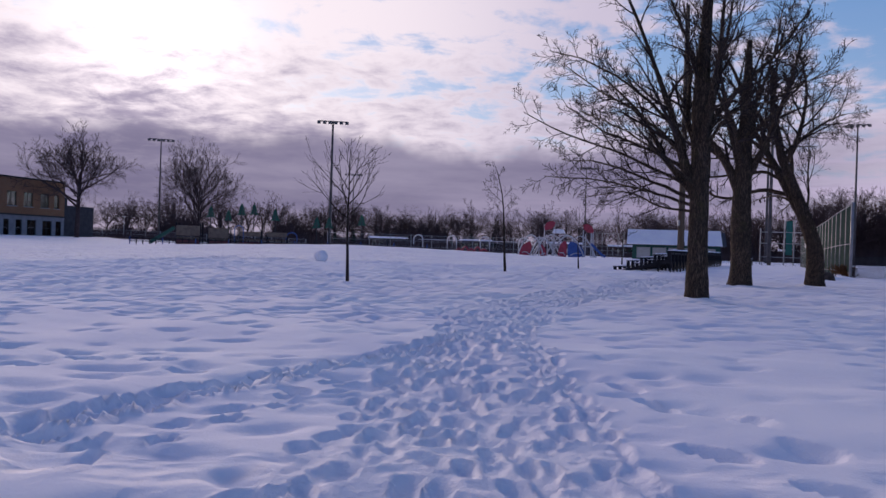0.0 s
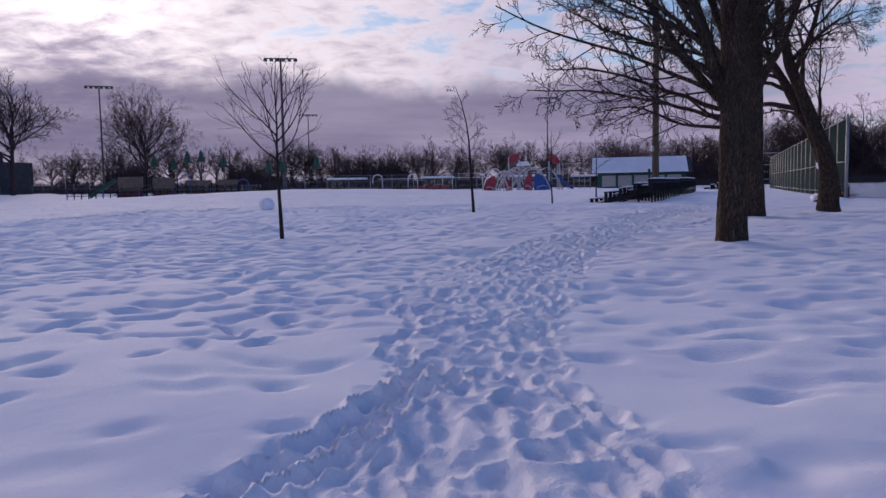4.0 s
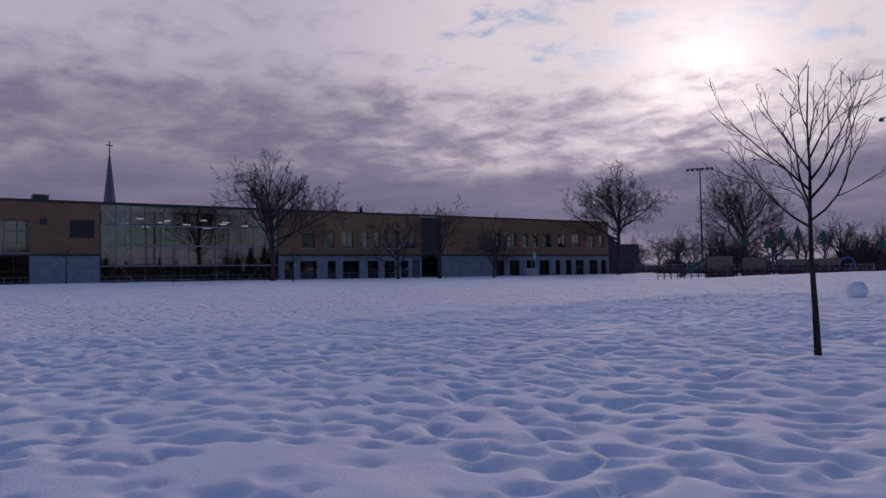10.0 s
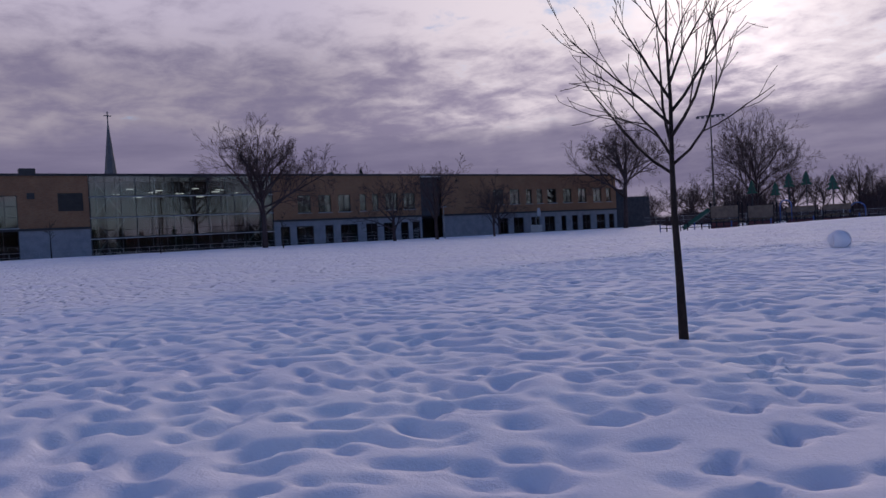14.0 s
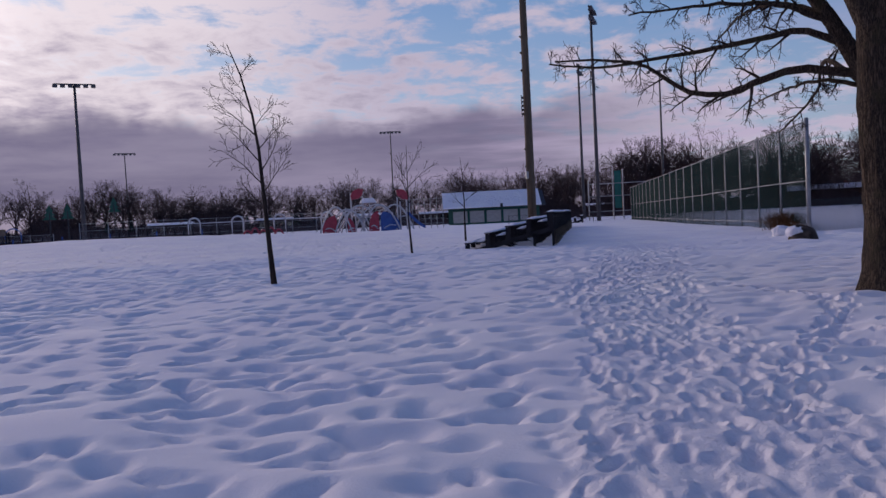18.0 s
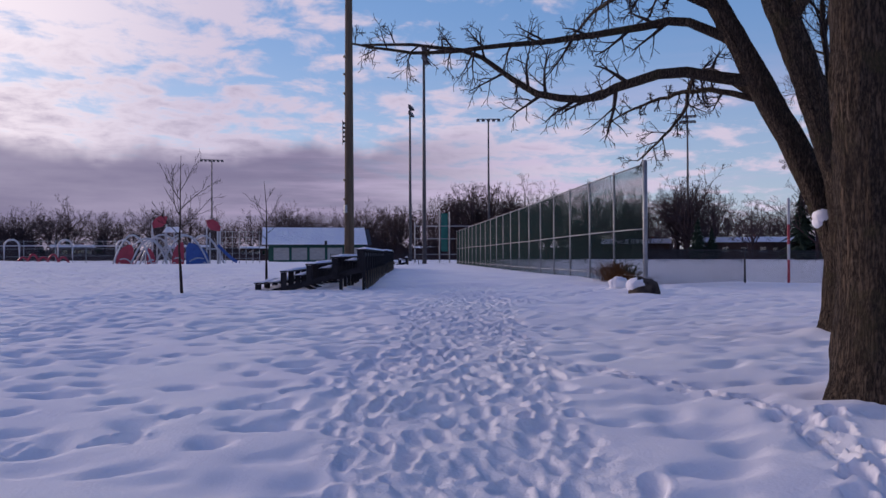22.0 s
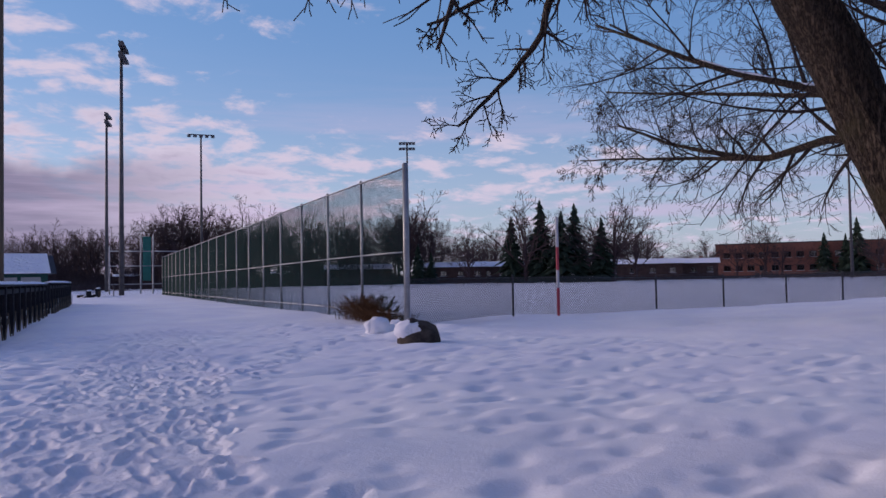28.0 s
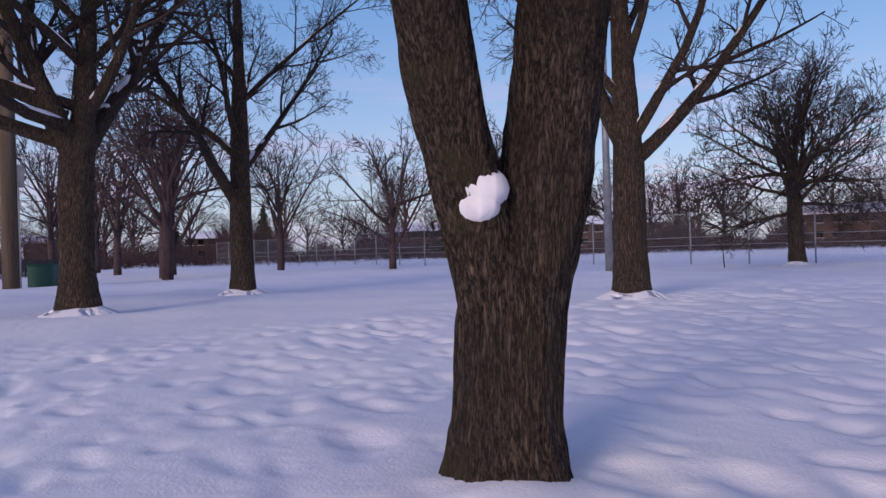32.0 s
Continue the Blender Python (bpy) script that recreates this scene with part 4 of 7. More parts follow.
boughs(second, 105, [
    (STEEP, 0.210, [(-0.1, 0.0, 3.6), (-0.75, 0.1, 5.0), (-1.8, 0.3, 6.4), (-2.9, 0.5, 8.2)]),
    (STEEP, 0.150, [(0.0, 0.0, 4.2), (-0.5, -0.2, 6.0), (-0.9, -0.4, 8.4)]),
    (FAN, 0.060, [(-0.75, 0.1, 5.0), (-1.7, 0.6, 5.6), (-3.0, 1.1, 6.1), (-4.4, 1.6, 6.4)]),
    (FAN, 0.055, [(-1.2, 0.2, 5.6), (-2.2, -0.3, 6.2), (-3.6, -0.8, 6.9), (-5.0, -1.3, 7.4)])], 24.7)
# the third: leaning towards the trail, forked at chest height, snow in the fork
forked = big_maple("maple_tree", (14.56, 36.90), "large forked maple with snow lodged in its crotch",
          [(0, 0, 0), (0.0, 0.0, 0.5), (-0.02, -0.05, 1.2), (-0.12, -0.19, 1.75), (-0.26, -0.22, 2.3), (-0.46, -0.16, 2.9), (-0.85, 0.0, 4.0), (-1.4, 0.2, 5.5), (-1.8, 0.35, 7.5), (-1.9, 0.4, 9.5)], [0.40, 0.345, 0.345, 0.31, 0.275, 0.26, 0.23, 0.19, 0.12, 0.06],
          [(4.6, -170, 46, 4.5, 0.10, 0.0), (5.2, 150, 50, 5.5, 0.12, 0.02), (5.6, 80, 50, 5.0, 0.10, 0.02), (6.2, -110, 50, 5.0, 0.10, 0.02), (7.0, 200, 60, 4.5, 0.08, 0.02)], 8, flare=0.26, detail=(120, 210),
          snow=[((-0.17, 0.25, 1.885), (0.155, 0.165, 0.13)), ((-0.18, 0.285, 1.79), (0.125, 0.13, 0.11)), ((-0.08, 0.155, 2.03), (0.055, 0.045, 0.11))])
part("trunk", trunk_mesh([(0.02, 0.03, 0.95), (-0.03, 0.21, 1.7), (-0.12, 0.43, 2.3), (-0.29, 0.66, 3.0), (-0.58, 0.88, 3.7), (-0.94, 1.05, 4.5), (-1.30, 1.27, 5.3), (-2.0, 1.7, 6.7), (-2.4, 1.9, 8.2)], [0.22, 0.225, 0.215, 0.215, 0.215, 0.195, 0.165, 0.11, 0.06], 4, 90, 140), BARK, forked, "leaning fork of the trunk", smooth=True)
boughs(forked, 21, [
    (DROOP, 0.105, [(-0.75, 1.0, 4.02), (-1.5, 1.9, 4.32), (-2.1, 2.5, 4.16), (-2.6, 2.85, 3.95), (-3.35, 3.3, 4.08), (-3.65, 3.8, 4.47), (-4.07, 4.37, 4.96), (-4.8, 5.2, 5.25), (-5.6, 6.1, 5.4)]),
    (DROOP, 0.075, [(-0.62, 1.0, 3.75), (-0.4, 2.2, 4.45), (0.25, 3.5, 4.75), (0.64, 4.25, 4.2), (0.44, 4.7, 3.7), (-0.05, 4.85, 3.25)]),
    (DROOP, 0.060, [(-0.60, 1.0, 3.75), (-1.0, 1.9, 4.05), (-1.3, 2.8, 4.0), (-1.7, 3.6, 3.75)]),
    (DROOP, 0.090, [(-0.95, 1.1, 4.6), (-1.6, 1.8, 5.1), (-2.5, 2.9, 5.05), (-3.6, 3.7, 5.0), (-4.9, 4.6, 4.95), (-6.0, 5.4, 5.2)]),
    (DROOP, 0.080, [(-1.2, 1.2, 5.1), (-2.2, 1.6, 5.6), (-3.6, 2.0, 5.7), (-5.2, 2.4, 5.6)]),
    (DROOP, 0.080, [(-1.3, 1.3, 5.3), (-1.5, 2.6, 5.9), (-1.4, 4.2, 6.1), (-1.2, 5.8, 5.8)]),
    (STEEP, 0.060, [(-0.40, -0.05, 3.0), (-0.35, 0.05, 4.4), (-0.35, 0.1, 5.6), (-0.3, 0.2, 7.2)]),
    (STEEP, 0.100, [(-1.6, 1.45, 5.9), (-2.6, 2.1, 6.9), (-3.8, 2.6, 7.8)]),
    (STEEP, 0.090, [(-1.5, 1.4, 5.7), (-1.5, 2.2, 6.9), (-1.2, 3.0, 8.2)])])
# maples on the rise by the low fence
spreading = big_maple("maple_tree", (28.2, 38.4), "spreading maple with long level boughs and snowy forks",
          [(0, 0, 0), (0, 0, 1.0), (0.02, 0, 2.4), (0.05, -0.05, 3.3), (0.25, -0.25, 4.6), (0.45, -0.4, 6.5), (0.5, -0.4, 9.0)], [0.50, 0.36, 0.335, 0.35, 0.23, 0.16, 0.08],
          [(3.3, -12, 56, 7.0, 0.23, 0.03), (3.4, 10, 66, 7.5, 0.22, 0.03), (3.3, 132, 54, 7.5, 0.24, 0.03), (4.0, -36, 7, 10.0, 0.14, -0.002), (3.8, 80, 50, 6.0, 0.14, 0.02),
           (4.2, -150, 50, 6.0, 0.15, 0.02), (4.5, -20, 12, 10.0, 0.13, -0.004), (5.4, 170, 50, 5.5, 0.11, 0.02), (5.4, -32, 26, 9.0, 0.11, -0.004), (6.2, -30, 40, 6.0, 0.10, 0.0), (6.8, 40, 60, 5.0, 0.09, 0.02)], 13,
          detail=(44, 60), snowy=1)
boughs(spreading, 113, [
    (SPREAD, 0.165, [(0.05, 0.1, 3.7), (0.15, 1.8, 4.22), (0.5, 3.8, 4.57), (0.9, 5.7, 4.35), (1.5, 7.2, 4.7), (2.0, 9.0, 5.3), (1.8, 11.0, 6.2)]),
    (SPREAD, 0.085, [(0.9, 5.7, 4.35), (0.8, 7.2, 4.5), (0.3, 9.2, 4.7), (-0.4, 11.0, 4.8)]),
    (SPREAD, 0.110, [(0.1, 0.1, 4.3), (0.2, 2.4, 5.2), (0.5, 5.0, 5.9), (0.6, 8.0, 6.5), (0.4, 10.5, 7.0)])])
big_maple("maple_tree", (32.48, 33.82), "bare maple with a pruned side limb and snow on its stubs",
          [(0, 0, 0), (0, 0, 1.2), (0.0, 0, 2.6), (0.05, -0.05, 4.5), (0.1, -0.1, 7.5), (0.1, -0.1, 9.5)], [0.40, 0.33, 0.31, 0.26, 0.15, 0.07],
          [(2.6, -22, 48, 6.0, 0.20, 0.02), (3.6, 150, 45, 6.0, 0.13, 0.02), (4.0, 20, 45, 5.5, 0.12, 0.01), (4.4, -60, 50, 5.5, 0.11, 0.02), (4.8, 100, 40, 5.0, 0.10, 0.0), (5.6, -140, 45, 5.0, 0.09, 0.0), (6.3, 60, 50, 4.5, 0.08, 0.0), (7.0, -20, 60, 4.0, 0.08, 0.0)], 17,
          detail=(36, 50), snowy=1)
big_maple("maple_tree", (22.59, 28.14), "maple with forking limbs carrying snow on their upper sides",
          [(0, 0, 0), (0, 0, 1.2), (0.0, 0, 2.8), (0.0, 0.05, 4.5), (0.1, 0.1, 7.5), (0.1, 0.1, 9.5)], [0.44, 0.34, 0.34, 0.26, 0.15, 0.07],
          [(2.9, -150, 42, 6.5, 0.17, 0.02), (3.2, 40, 60, 6.5, 0.2, 0.03), (3.3, -110, 55, 6.0, 0.14, 0.02), (3.8, 100, 45, 5.5, 0.12, 0.01), (4.2, 10, 50, 5.5, 0.12, 0.01), (4.8, -60, 45, 5.5, 0.11, 0.0), (5.5, 160, 50, 5.0, 0.10, 0.0), (6.5, -20, 60, 4.5, 0.08, 0.0)], 19,
          snow=[((-0.14, -0.02, 3.42), (0.10, 0.10, 0.10))], detail=(40, 60), snowy=1)

ORCHARD = {"levels": [(9, 0.42, 42, 6, 6), (7, 0.5, 40, 4, 4), (5, 0.5, 36, 3, 2), (0, 0, 0, 3, 2)], "thin": 0.010, "lift": 0.045}
big_maple("round_tree", (30.0, 12.0), "small round-headed tree with a dense crown",
          [(0, 0, 0), (0, 0, 1.0), (0.05, 0, 2.4), (0.05, 0, 4.4)], [0.38, 0.30, 0.29, 0.16],
          [(2.3 + 0.08 * n, 137 * n, -4 + 88 * ((n * 7) % 26) / 26, 4.4, 0.10, 0.008) for n in range(26)], 23, plan=ORCHARD, detail=(24, 30))

# young park trees on stakes of their own stem
SAPLING = {"levels": [(5, 0.55, 26, 6, 6), (3, 0.5, 28, 4, 5), (0, 0, 0, 3, 4)], "thin": 0.0045, "lift": 0.06}


def young_tree(at, label, stem, radius, shoots, seed, plan=SAPLING):
    z = height_at(*at)
    root = thing("young_tree", label, "tree", (at[0], at[1], z - 0.10), group="young park trees")
    rng = np.random.default_rng(seed)
    n = len(stem)
    g = Geo().tube(stem, [radius * (1.15 - 1.0 * (k / (n - 1)) ** 0.8) for k in range(n)], 12)
    part("trunk", g, YOUNG, root, "thin dark stem", smooth=True)
    line = np.asarray(stem, float)
    for h, az, rise, length, r, lift in shoots:
        x, y = np.interp(h, line[:, 2], line[:, 0]), np.interp(h, line[:, 2], line[:, 1])
        geos = (Geo(),)
        grow(geos, rng, (x, y, h), heading(az, rise), length, r, plan, lift)
        part("branch", geos[0], YOUNG, root, smooth=True)


young_tree((-3.71, 27.97), "young bare tree with a vase-shaped crown standing in snow",
           [(0.05, 0, 0), (0.03, 0, 0.8), (0.0, 0, 1.6), (0.0, 0, 2.3), (0.02, 0, 3.0), (0.0, 0.0, 3.8), (0.05, 0, 4.7)], 0.052,
           [(2.1, -95, 32, 1.9, 0.022, 0.07), (2.2, 70, 28, 1.7, 0.020, 0.07), (2.3, 170, 40, 1.6, 0.022, 0.08), (2.45, -50, 42, 1.9, 0.024, 0.09), (2.55, 100, 40, 1.8, 0.024, 0.08), (2.7, -120, 46, 1.8, 0.022, 0.08), (2.85, 30, 50, 1.7, 0.022, 0.07), (3.0, -80, 52, 1.6, 0.02, 0.07), (3.2, 120, 52, 1.4, 0.018, 0.07), (3.4, -10, 55, 1.3, 0.016, 0.06), (3.7, -150, 58, 1.0, 0.013, 0.05)], 31)
DROOPY = {"levels": [(7, 0.5, 38, 5, 6), (5, 0.5, 36, 3, 4), (0, 0, 0, 3, 3)], "thin": 0.0045, "lift": -0.01}
young_tree((1.39, 41.80), "young bare tree with a leaning tip and drooping twigs",
           [(0.12, 0, 0), (0.06, 0, 1.0), (0.0, 0, 2.2), (-0.05, 0, 3.2), (-0.15, 0, 4.0), (-0.36, 0, 4.9), (-0.62, 0, 5.6)], 0.062,
           [(1.9, -80, 30, 0.8, 0.014, 0.04), (2.2, 90, 52, 1.0, 0.016, 0.03), (2.4, -100, 52, 1.2, 0.018, 0.02), (2.7, 70, 55, 1.1, 0.016, 0.03), (2.9, -60, 50, 1.3, 0.018, 0.0), (3.2, 110, 48, 0.9, 0.014, 0.02), (3.5, -90, 48, 1.2, 0.016, -0.02), (3.7, 60, 55, 0.8, 0.010, 0.0), (4.0, -110, 45, 0.9, 0.012, 0.0), (4.5, -70, 40, 0.7, 0.009, 0.0), (4.9, 80, 50, 0.5, 0.008, 0.0), (5.3, -100, 30, 0.5, 0.007, 0.0)], 33, DROOPY)
young_tree((6.27, 53.74), "young bare tree with a bent stem and upright twigs",
           [(0.10, 0, 0), (0.06, 0, 0.9), (0.02, 0, 1.5), (0.06, 0, 2.4), (0.06, 0, 3.4), (0.08, 0, 4.4)], 0.045,
           [(1.9, -90, 45, 1.05, 0.018, 0.06), (2.1, 80, 45, 1.4, 0.018, 0.06), (2.3, 0, 50, 1.3, 0.016, 0.05), (2.5, -110, 48, 1.4, 0.018, 0.05), (2.7, 100, 50, 1.3, 0.016, 0.05), (3.0, -60, 55, 1.1, 0.014, 0.05), (3.3, 140, 55, 1.0, 0.012, 0.05)], 35)
young_tree((-31.3, 14.1), "slender bare tree at the edge of the field",
           [(0, 0, 0), (0.02, 0, 2.0), (0.08, 0.03, 4.2), (0.05, 0.05, 6.4), (0.1, 0, 8.4)], 0.08,
           [(1.7 + 0.5 * k, 137 * k + 20, 42, 2.7 - 0.12 * k, 0.045, 0.02) for k in range(12)], 39, DROOPY)
young_tree((11.01, 65.38), "young bare tree beside the bleachers",
           [(0, 0, 0), (0, 0, 1.4), (0.02, 0, 2.4), (0, 0, 3.6), (-0.1, 0, 4.8)], 0.055,
           [(2.0, -90, 42, 1.3, 0.018, 0.04), (2.3, 90, 42, 1.3, 0.018, 0.04), (2.6, -30, 50, 1.4, 0.016, 0.05), (2.9, 110, 50, 1.2, 0.014, 0.04), (3.3, -100, 45, 1.1, 0.012, 0.03), (3.8, 70, 50, 0.8, 0.010, 0.03)], 37)

# ---- the ball court's fences ----
AXIS = 19.0                              # the heading of fence and bleachers, degrees from +y
UX, UY = math.sin(radians(AXIS)), math.cos(radians(AXIS))


def link_mesh(length, low, high, wire, pitch):
    """Woven chain link on the plane y = 0, x from 0 to length."""
    g = Geo()
    rise = high - low
    k = pitch * math.sqrt(2)
    n = int((length + rise) / k)
    for lean in (1, -1):
        for i in range(1, n):
            s = i * k
            x0, x1 = s - rise, s
            a, b = max(x0, 0.0), min(x1, length)
            za, zb = low + (a - x0), low + (b - x0)
            if lean < 0:
                za, zb = low + high - za, low + high - zb
            y = wire * 0.5 * lean
            v = [(a, y - wire / 2, za), (a, y + wire / 2, za), (a, y, za + wire), (b, y - wire / 2, zb), (b, y + wire / 2, zb), (b, y, zb + wire)]
            g.add(v, [(0, 1, 4, 3), (1, 2, 5, 4), (2, 0, 3, 5)])
    return g


def fence_run(name, label, a, b, high, spacing, post_r, mats, wire, pitch, rails, first_big=False, snow_cap=False, group=""):
    """Chain link from a to b: posts, rails and woven mesh."""
    length = math.hypot(b[0] - a[0], b[1] - a[1])
    rz = math.degrees(math.atan2(b[1] - a[1], b[0] - a[0]))
    z = min(height_at(*a), height_at(*b))
    post_mat, wire_mat = mats
    root = thing(name, label, "fence", (a[0], a[1], z), rz, group)
    n = max(1, round(length / spacing))
    slope = (height_at(*b) - height_at(*a)) / length
    rise = lambda x: height_at(a[0] + (b[0] - a[0]) * x / length, a[1] + (b[1] - a[1]) * x / length) - z
    post = mesh_of("post", Geo().tube(((0, 0, -0.4), (0, 0, high + 0.03)), post_r, 10).blob((0, 0, high + 0.04), (post_r * 1.15, post_r * 1.15, 0.05), 1, 0, rings=4, sides=10), post_mat, True)
    for i in range(n + 1):
        if i == 0 and first_big:
            part("post", Geo().tube(((0, 0, -0.4), (0, 0, high + 0.25)), post_r * 1.75, 14).blob((0, 0, high + 0.25), (post_r * 1.8, post_r * 1.8, 0.05), 1, 0, rings=4, sides=14), post_mat, root, "thick galvanised corner post", True)
            continue
        ob = part("post", post, None, root)
        ob.location = (length * i / n, 0, rise(length * i / n))
    for r in rails:
        for i in range(n):
            x0, x1 = length * i / n, length * (i + 1) / n
            part("rail", Geo().rod((x0, 0.05, r + rise(x0)), (x1, 0.05, r + rise(x1)), post_r * 0.55, 6), post_mat, root, smooth=True)
    if snow_cap:
        g = Geo()
        for i in range(n):
            x0, x1 = length * i / n, length * (i + 1) / n
            g.rod((x0 + 0.1, 0.05, rails[0] + post_r * 0.7 + rise(x0)), (x1 - 0.1, 0.05, rails[0] + post_r * 0.7 + rise(x1)), post_r * 0.4, 5)
        part("snow_line", g, SNOW, root, "thin snow on the rail", True)
    g = link_mesh(length, 0.03, high, wire, pitch)
    g.v = [(x, y, zz + rise(x)) for x, y, zz in g.v]
    part("mesh", g, wire_mat, root, "woven chain-link mesh")
    return root


CORNER = (22.78, 52.0)
FAR_END = (CORNER[0] + 78 * UX, CORNER[1] + 78 * UY)
fence_run("tall_fence", "tall green chain-link fence with galvanised posts along the trail", CORNER, FAR_END, 4.6, 3.9, 0.050, (GALV, GREENWIRE), 0.0085, 0.060, (4.58, 2.15, 0.35), True)
LOW = [CORNER, (28.9, 53.2), (35.93, 51.55), (39.7, 50.48), (70.0, 41.0), (92, 34.5)]
for n, (a, b) in enumerate(zip(LOW, LOW[1:])):
    fence_run("low_fence", "low black chain-link fence round the snowy court", a, b, 1.36, 9.0 if n < 2 else 3.85, 0.038, (BLACKPAINT, BLACKPAINT), 0.018, 0.075, (1.35,), group="court fence")
# the far side of the court
fence_run("low_fence", "far low fence on the other side of the snowy court", (FAR_END[0] - 18, FAR_END[1] + 1), (150, 96), 1.3, 6.0, 0.05, (BLACKPAINT, BLACKPAINT), 0.006, 0.20, (1.28, 0.65), group="court fence")
fence_run("low_fence", "far low fence along the street", (150, 96), (96, 33), 1.3, 6.0, 0.05, (BLACKPAINT, BLACKPAINT), 0.006, 0.20, (1.28, 0.65), group="court fence")
# the tall fence across the park's far edge
fence_run("park_fence", "galvanised chain-link fence with rails at the park edge", (93, 20.6), (10, 6.0), 2.5, 3.0, 0.035, (GALV, GALV), 0.006, 0.12, (2.45, 1.3, 0.9))
# the green screen at the tall fence's far end
screen = thing("windscreen", "upright teal windscreen at the end of the tall fence", "screen", (FAR_END[0] - 1.5, FAR_END[1] + 1, 0.0), -AXIS)
part("net", Geo().box((0, 0, 4.3), (0.95, 0.05, 5.4)), GREENNET, screen)
for x in (-0.7, 0.7, -3.0, -4.2):
    part("post", Geo().rod((x, 0, 0), (x, 0, 7.2 if abs(x) < 2 else 5.8), 0.09), GALV, screen)
for h in (1.2, 3.4, 5.2):
    part("rail", Geo().rod((-4.2, 0, h), (9.0, 0, h), 0.06), GALV, screen)

# marker pole, red and white
px, py = 30.7, 52.55
pole = thing("marker_pole", "slim red and white marker pole by the fence", "pole", (px, py, height_at(px, py)))
for n, (lo, hi, mat) in enumerate(((-0.2, 1.0, RED), (1.0, 1.65, WHITEPAINT), (1.65, 2.5, RED), (2.5, 3.6, WHITEPAINT))):
    part("band", Geo().rod((0, 0, lo), (0, 0, hi), 0.055, 10), mat, pole, "red band" if mat is RED else "white band")
part("cap", Geo().blob((0, 0, 3.6), (0.055, 0.055, 0.03), 1, 0, rings=4, sides=10), WHITEPAINT, pole)

# boulder and snow lumps at the corner post
rx, ry = 19.75, 48.2
boulder = thing("boulder", "brown boulder half capped with snow beside the fence corner", "rock", (rx, ry, height_at(rx, ry)), 20)
part("stone", Geo().blob((0, 0, 0.02), (0.55, 0.44, 0.50), 7, 0.17, 1.3, rings=18, sides=26), ROCK, boulder, smooth=True)
part("snow_cap", Geo().blob((-0.24, 0.12, 0.25), (0.30, 0.34, 0.24), 9, 0.22, 1.6, rings=14, sides=22), SNOW, boulder, "snow lying on the stone", smooth=True)
for n, (x, y, r) in enumerate(((20.6, 50.6, 0.33), (21.9, 51.5, 0.17))):
    single("snow_lump", Geo().blob((0, 0, 0.08), (r * 1.15, r, r), n + 4, 0.42, 1.9, rings=14, sides=20), SNOW, "rounded lump of snow near the fence corner", "snow", (x, y, height_at(x, y)), group="snow lumps", smooth=True)
# dry weeds along the fence foot
rng = np.random.default_rng(41)
for cx, cy, n, hh in ((23.5, 54.4, 150, 0.85), (23.9, 55.4, 130, 0.9), (23.3, 53.5, 70, 0.55), (24.3, 56.6, 80, 0.7), (23.1, 52.7, 30, 0.4)):
    g = Geo()
    for _ in range(n):
        a, r = rng.uniform(0, 6.28), rng.uniform(0, 0.62)
        x, y, h = r * math.cos(a), r * math.sin(a), hh * rng.uniform(0.45, 1.0)
        dx, dy = rng.normal(0, 0.22, 2)
        g.tube(((x, y, -0.05), (x + 0.5 * dx, y + 0.5 * dy, 0.6 * h), (x + 1.3 * dx, y + 1.3 * dy, h)), (0.006, 0.008, 0.012), 3, cap=False)
        for k in range(3):
            q = rng.uniform(0.4, 1.0)
            g.box((x + 1.2 * q * dx + rng.normal(0, .03), y + 1.2 * q * dy + rng.normal(0, .03), h * q), (0.05, 0.03, 0.012), rz=rng.uniform(0, 180))
    single("dry_weeds", g, WEED, "clump of dry brown weeds at the fence foot", "plant", (cx, cy, height_at(cx, cy)), group="weeds")

# the snowball left on the field
bx, by = -10.71, 53.28
single("snowball", Geo().blob((0, 0, 0.30), (0.46, 0.44, 0.42), 3, 0.10, 1.5, flat=-0.05, rings=16, sides=24), SNOW, "large rolled snowball standing on the open field", "snowball", (bx, by, height_at(bx, by)), smooth=True)

# ---- bleachers ----
def plank_snow(length, wide, seed):
    """Snow lying along a plank: a low rounded loaf with an uneven crest."""
    g, n, m = Geo(), max(12, int(length / 0.35)), 7
    for i in range(n + 1):
        y = length * i / n
        end = min(1.0, 6 * min(i, n - i) / n + 0.25)
        for j in range(m):
            u = j / (m - 1) * 2 - 1
            k = noise.noise(Vector((y * 1.3, u * 0.8, seed * 3.1)))
            lift = (0.075 + 0.035 * k) * end * (1 - abs(u) ** 3.5)
            g.v.append((u * wide / 2 * (1 + 0.10 * noise.noise(Vector((y * 2.1, seed, u)))), y, lift))
    g.f = [(i * m + j, i * m + j + 1, (i + 1) * m + j + 1, (i + 1) * m + j) for i in range(n) for j in range(m - 1)]
    base = len(g.v)
    g.v += [(x, y, -0.01) for x, y, _ in g.v[:base]]
    g.f += [(base + i * m + j, base + (i + 1) * m + j, base + (i + 1) * m + j + 1, base + i * m + j + 1) for i in range(n) for j in range(m - 1)]
    for i in range(n):
        g.f += [(i * m, (i + 1) * m, base + (i + 1) * m, base + i * m), (i * m + m - 1, base + i * m + m - 1, base + (i + 1) * m + m - 1, (i + 1) * m + m - 1)]
    for j in range(m - 1):
        g.f += [(j + 1, j, base + j, base + j + 1), (n * m + j, n * m + j + 1, base + n * m + j + 1, base + n * m + j)]
    return g


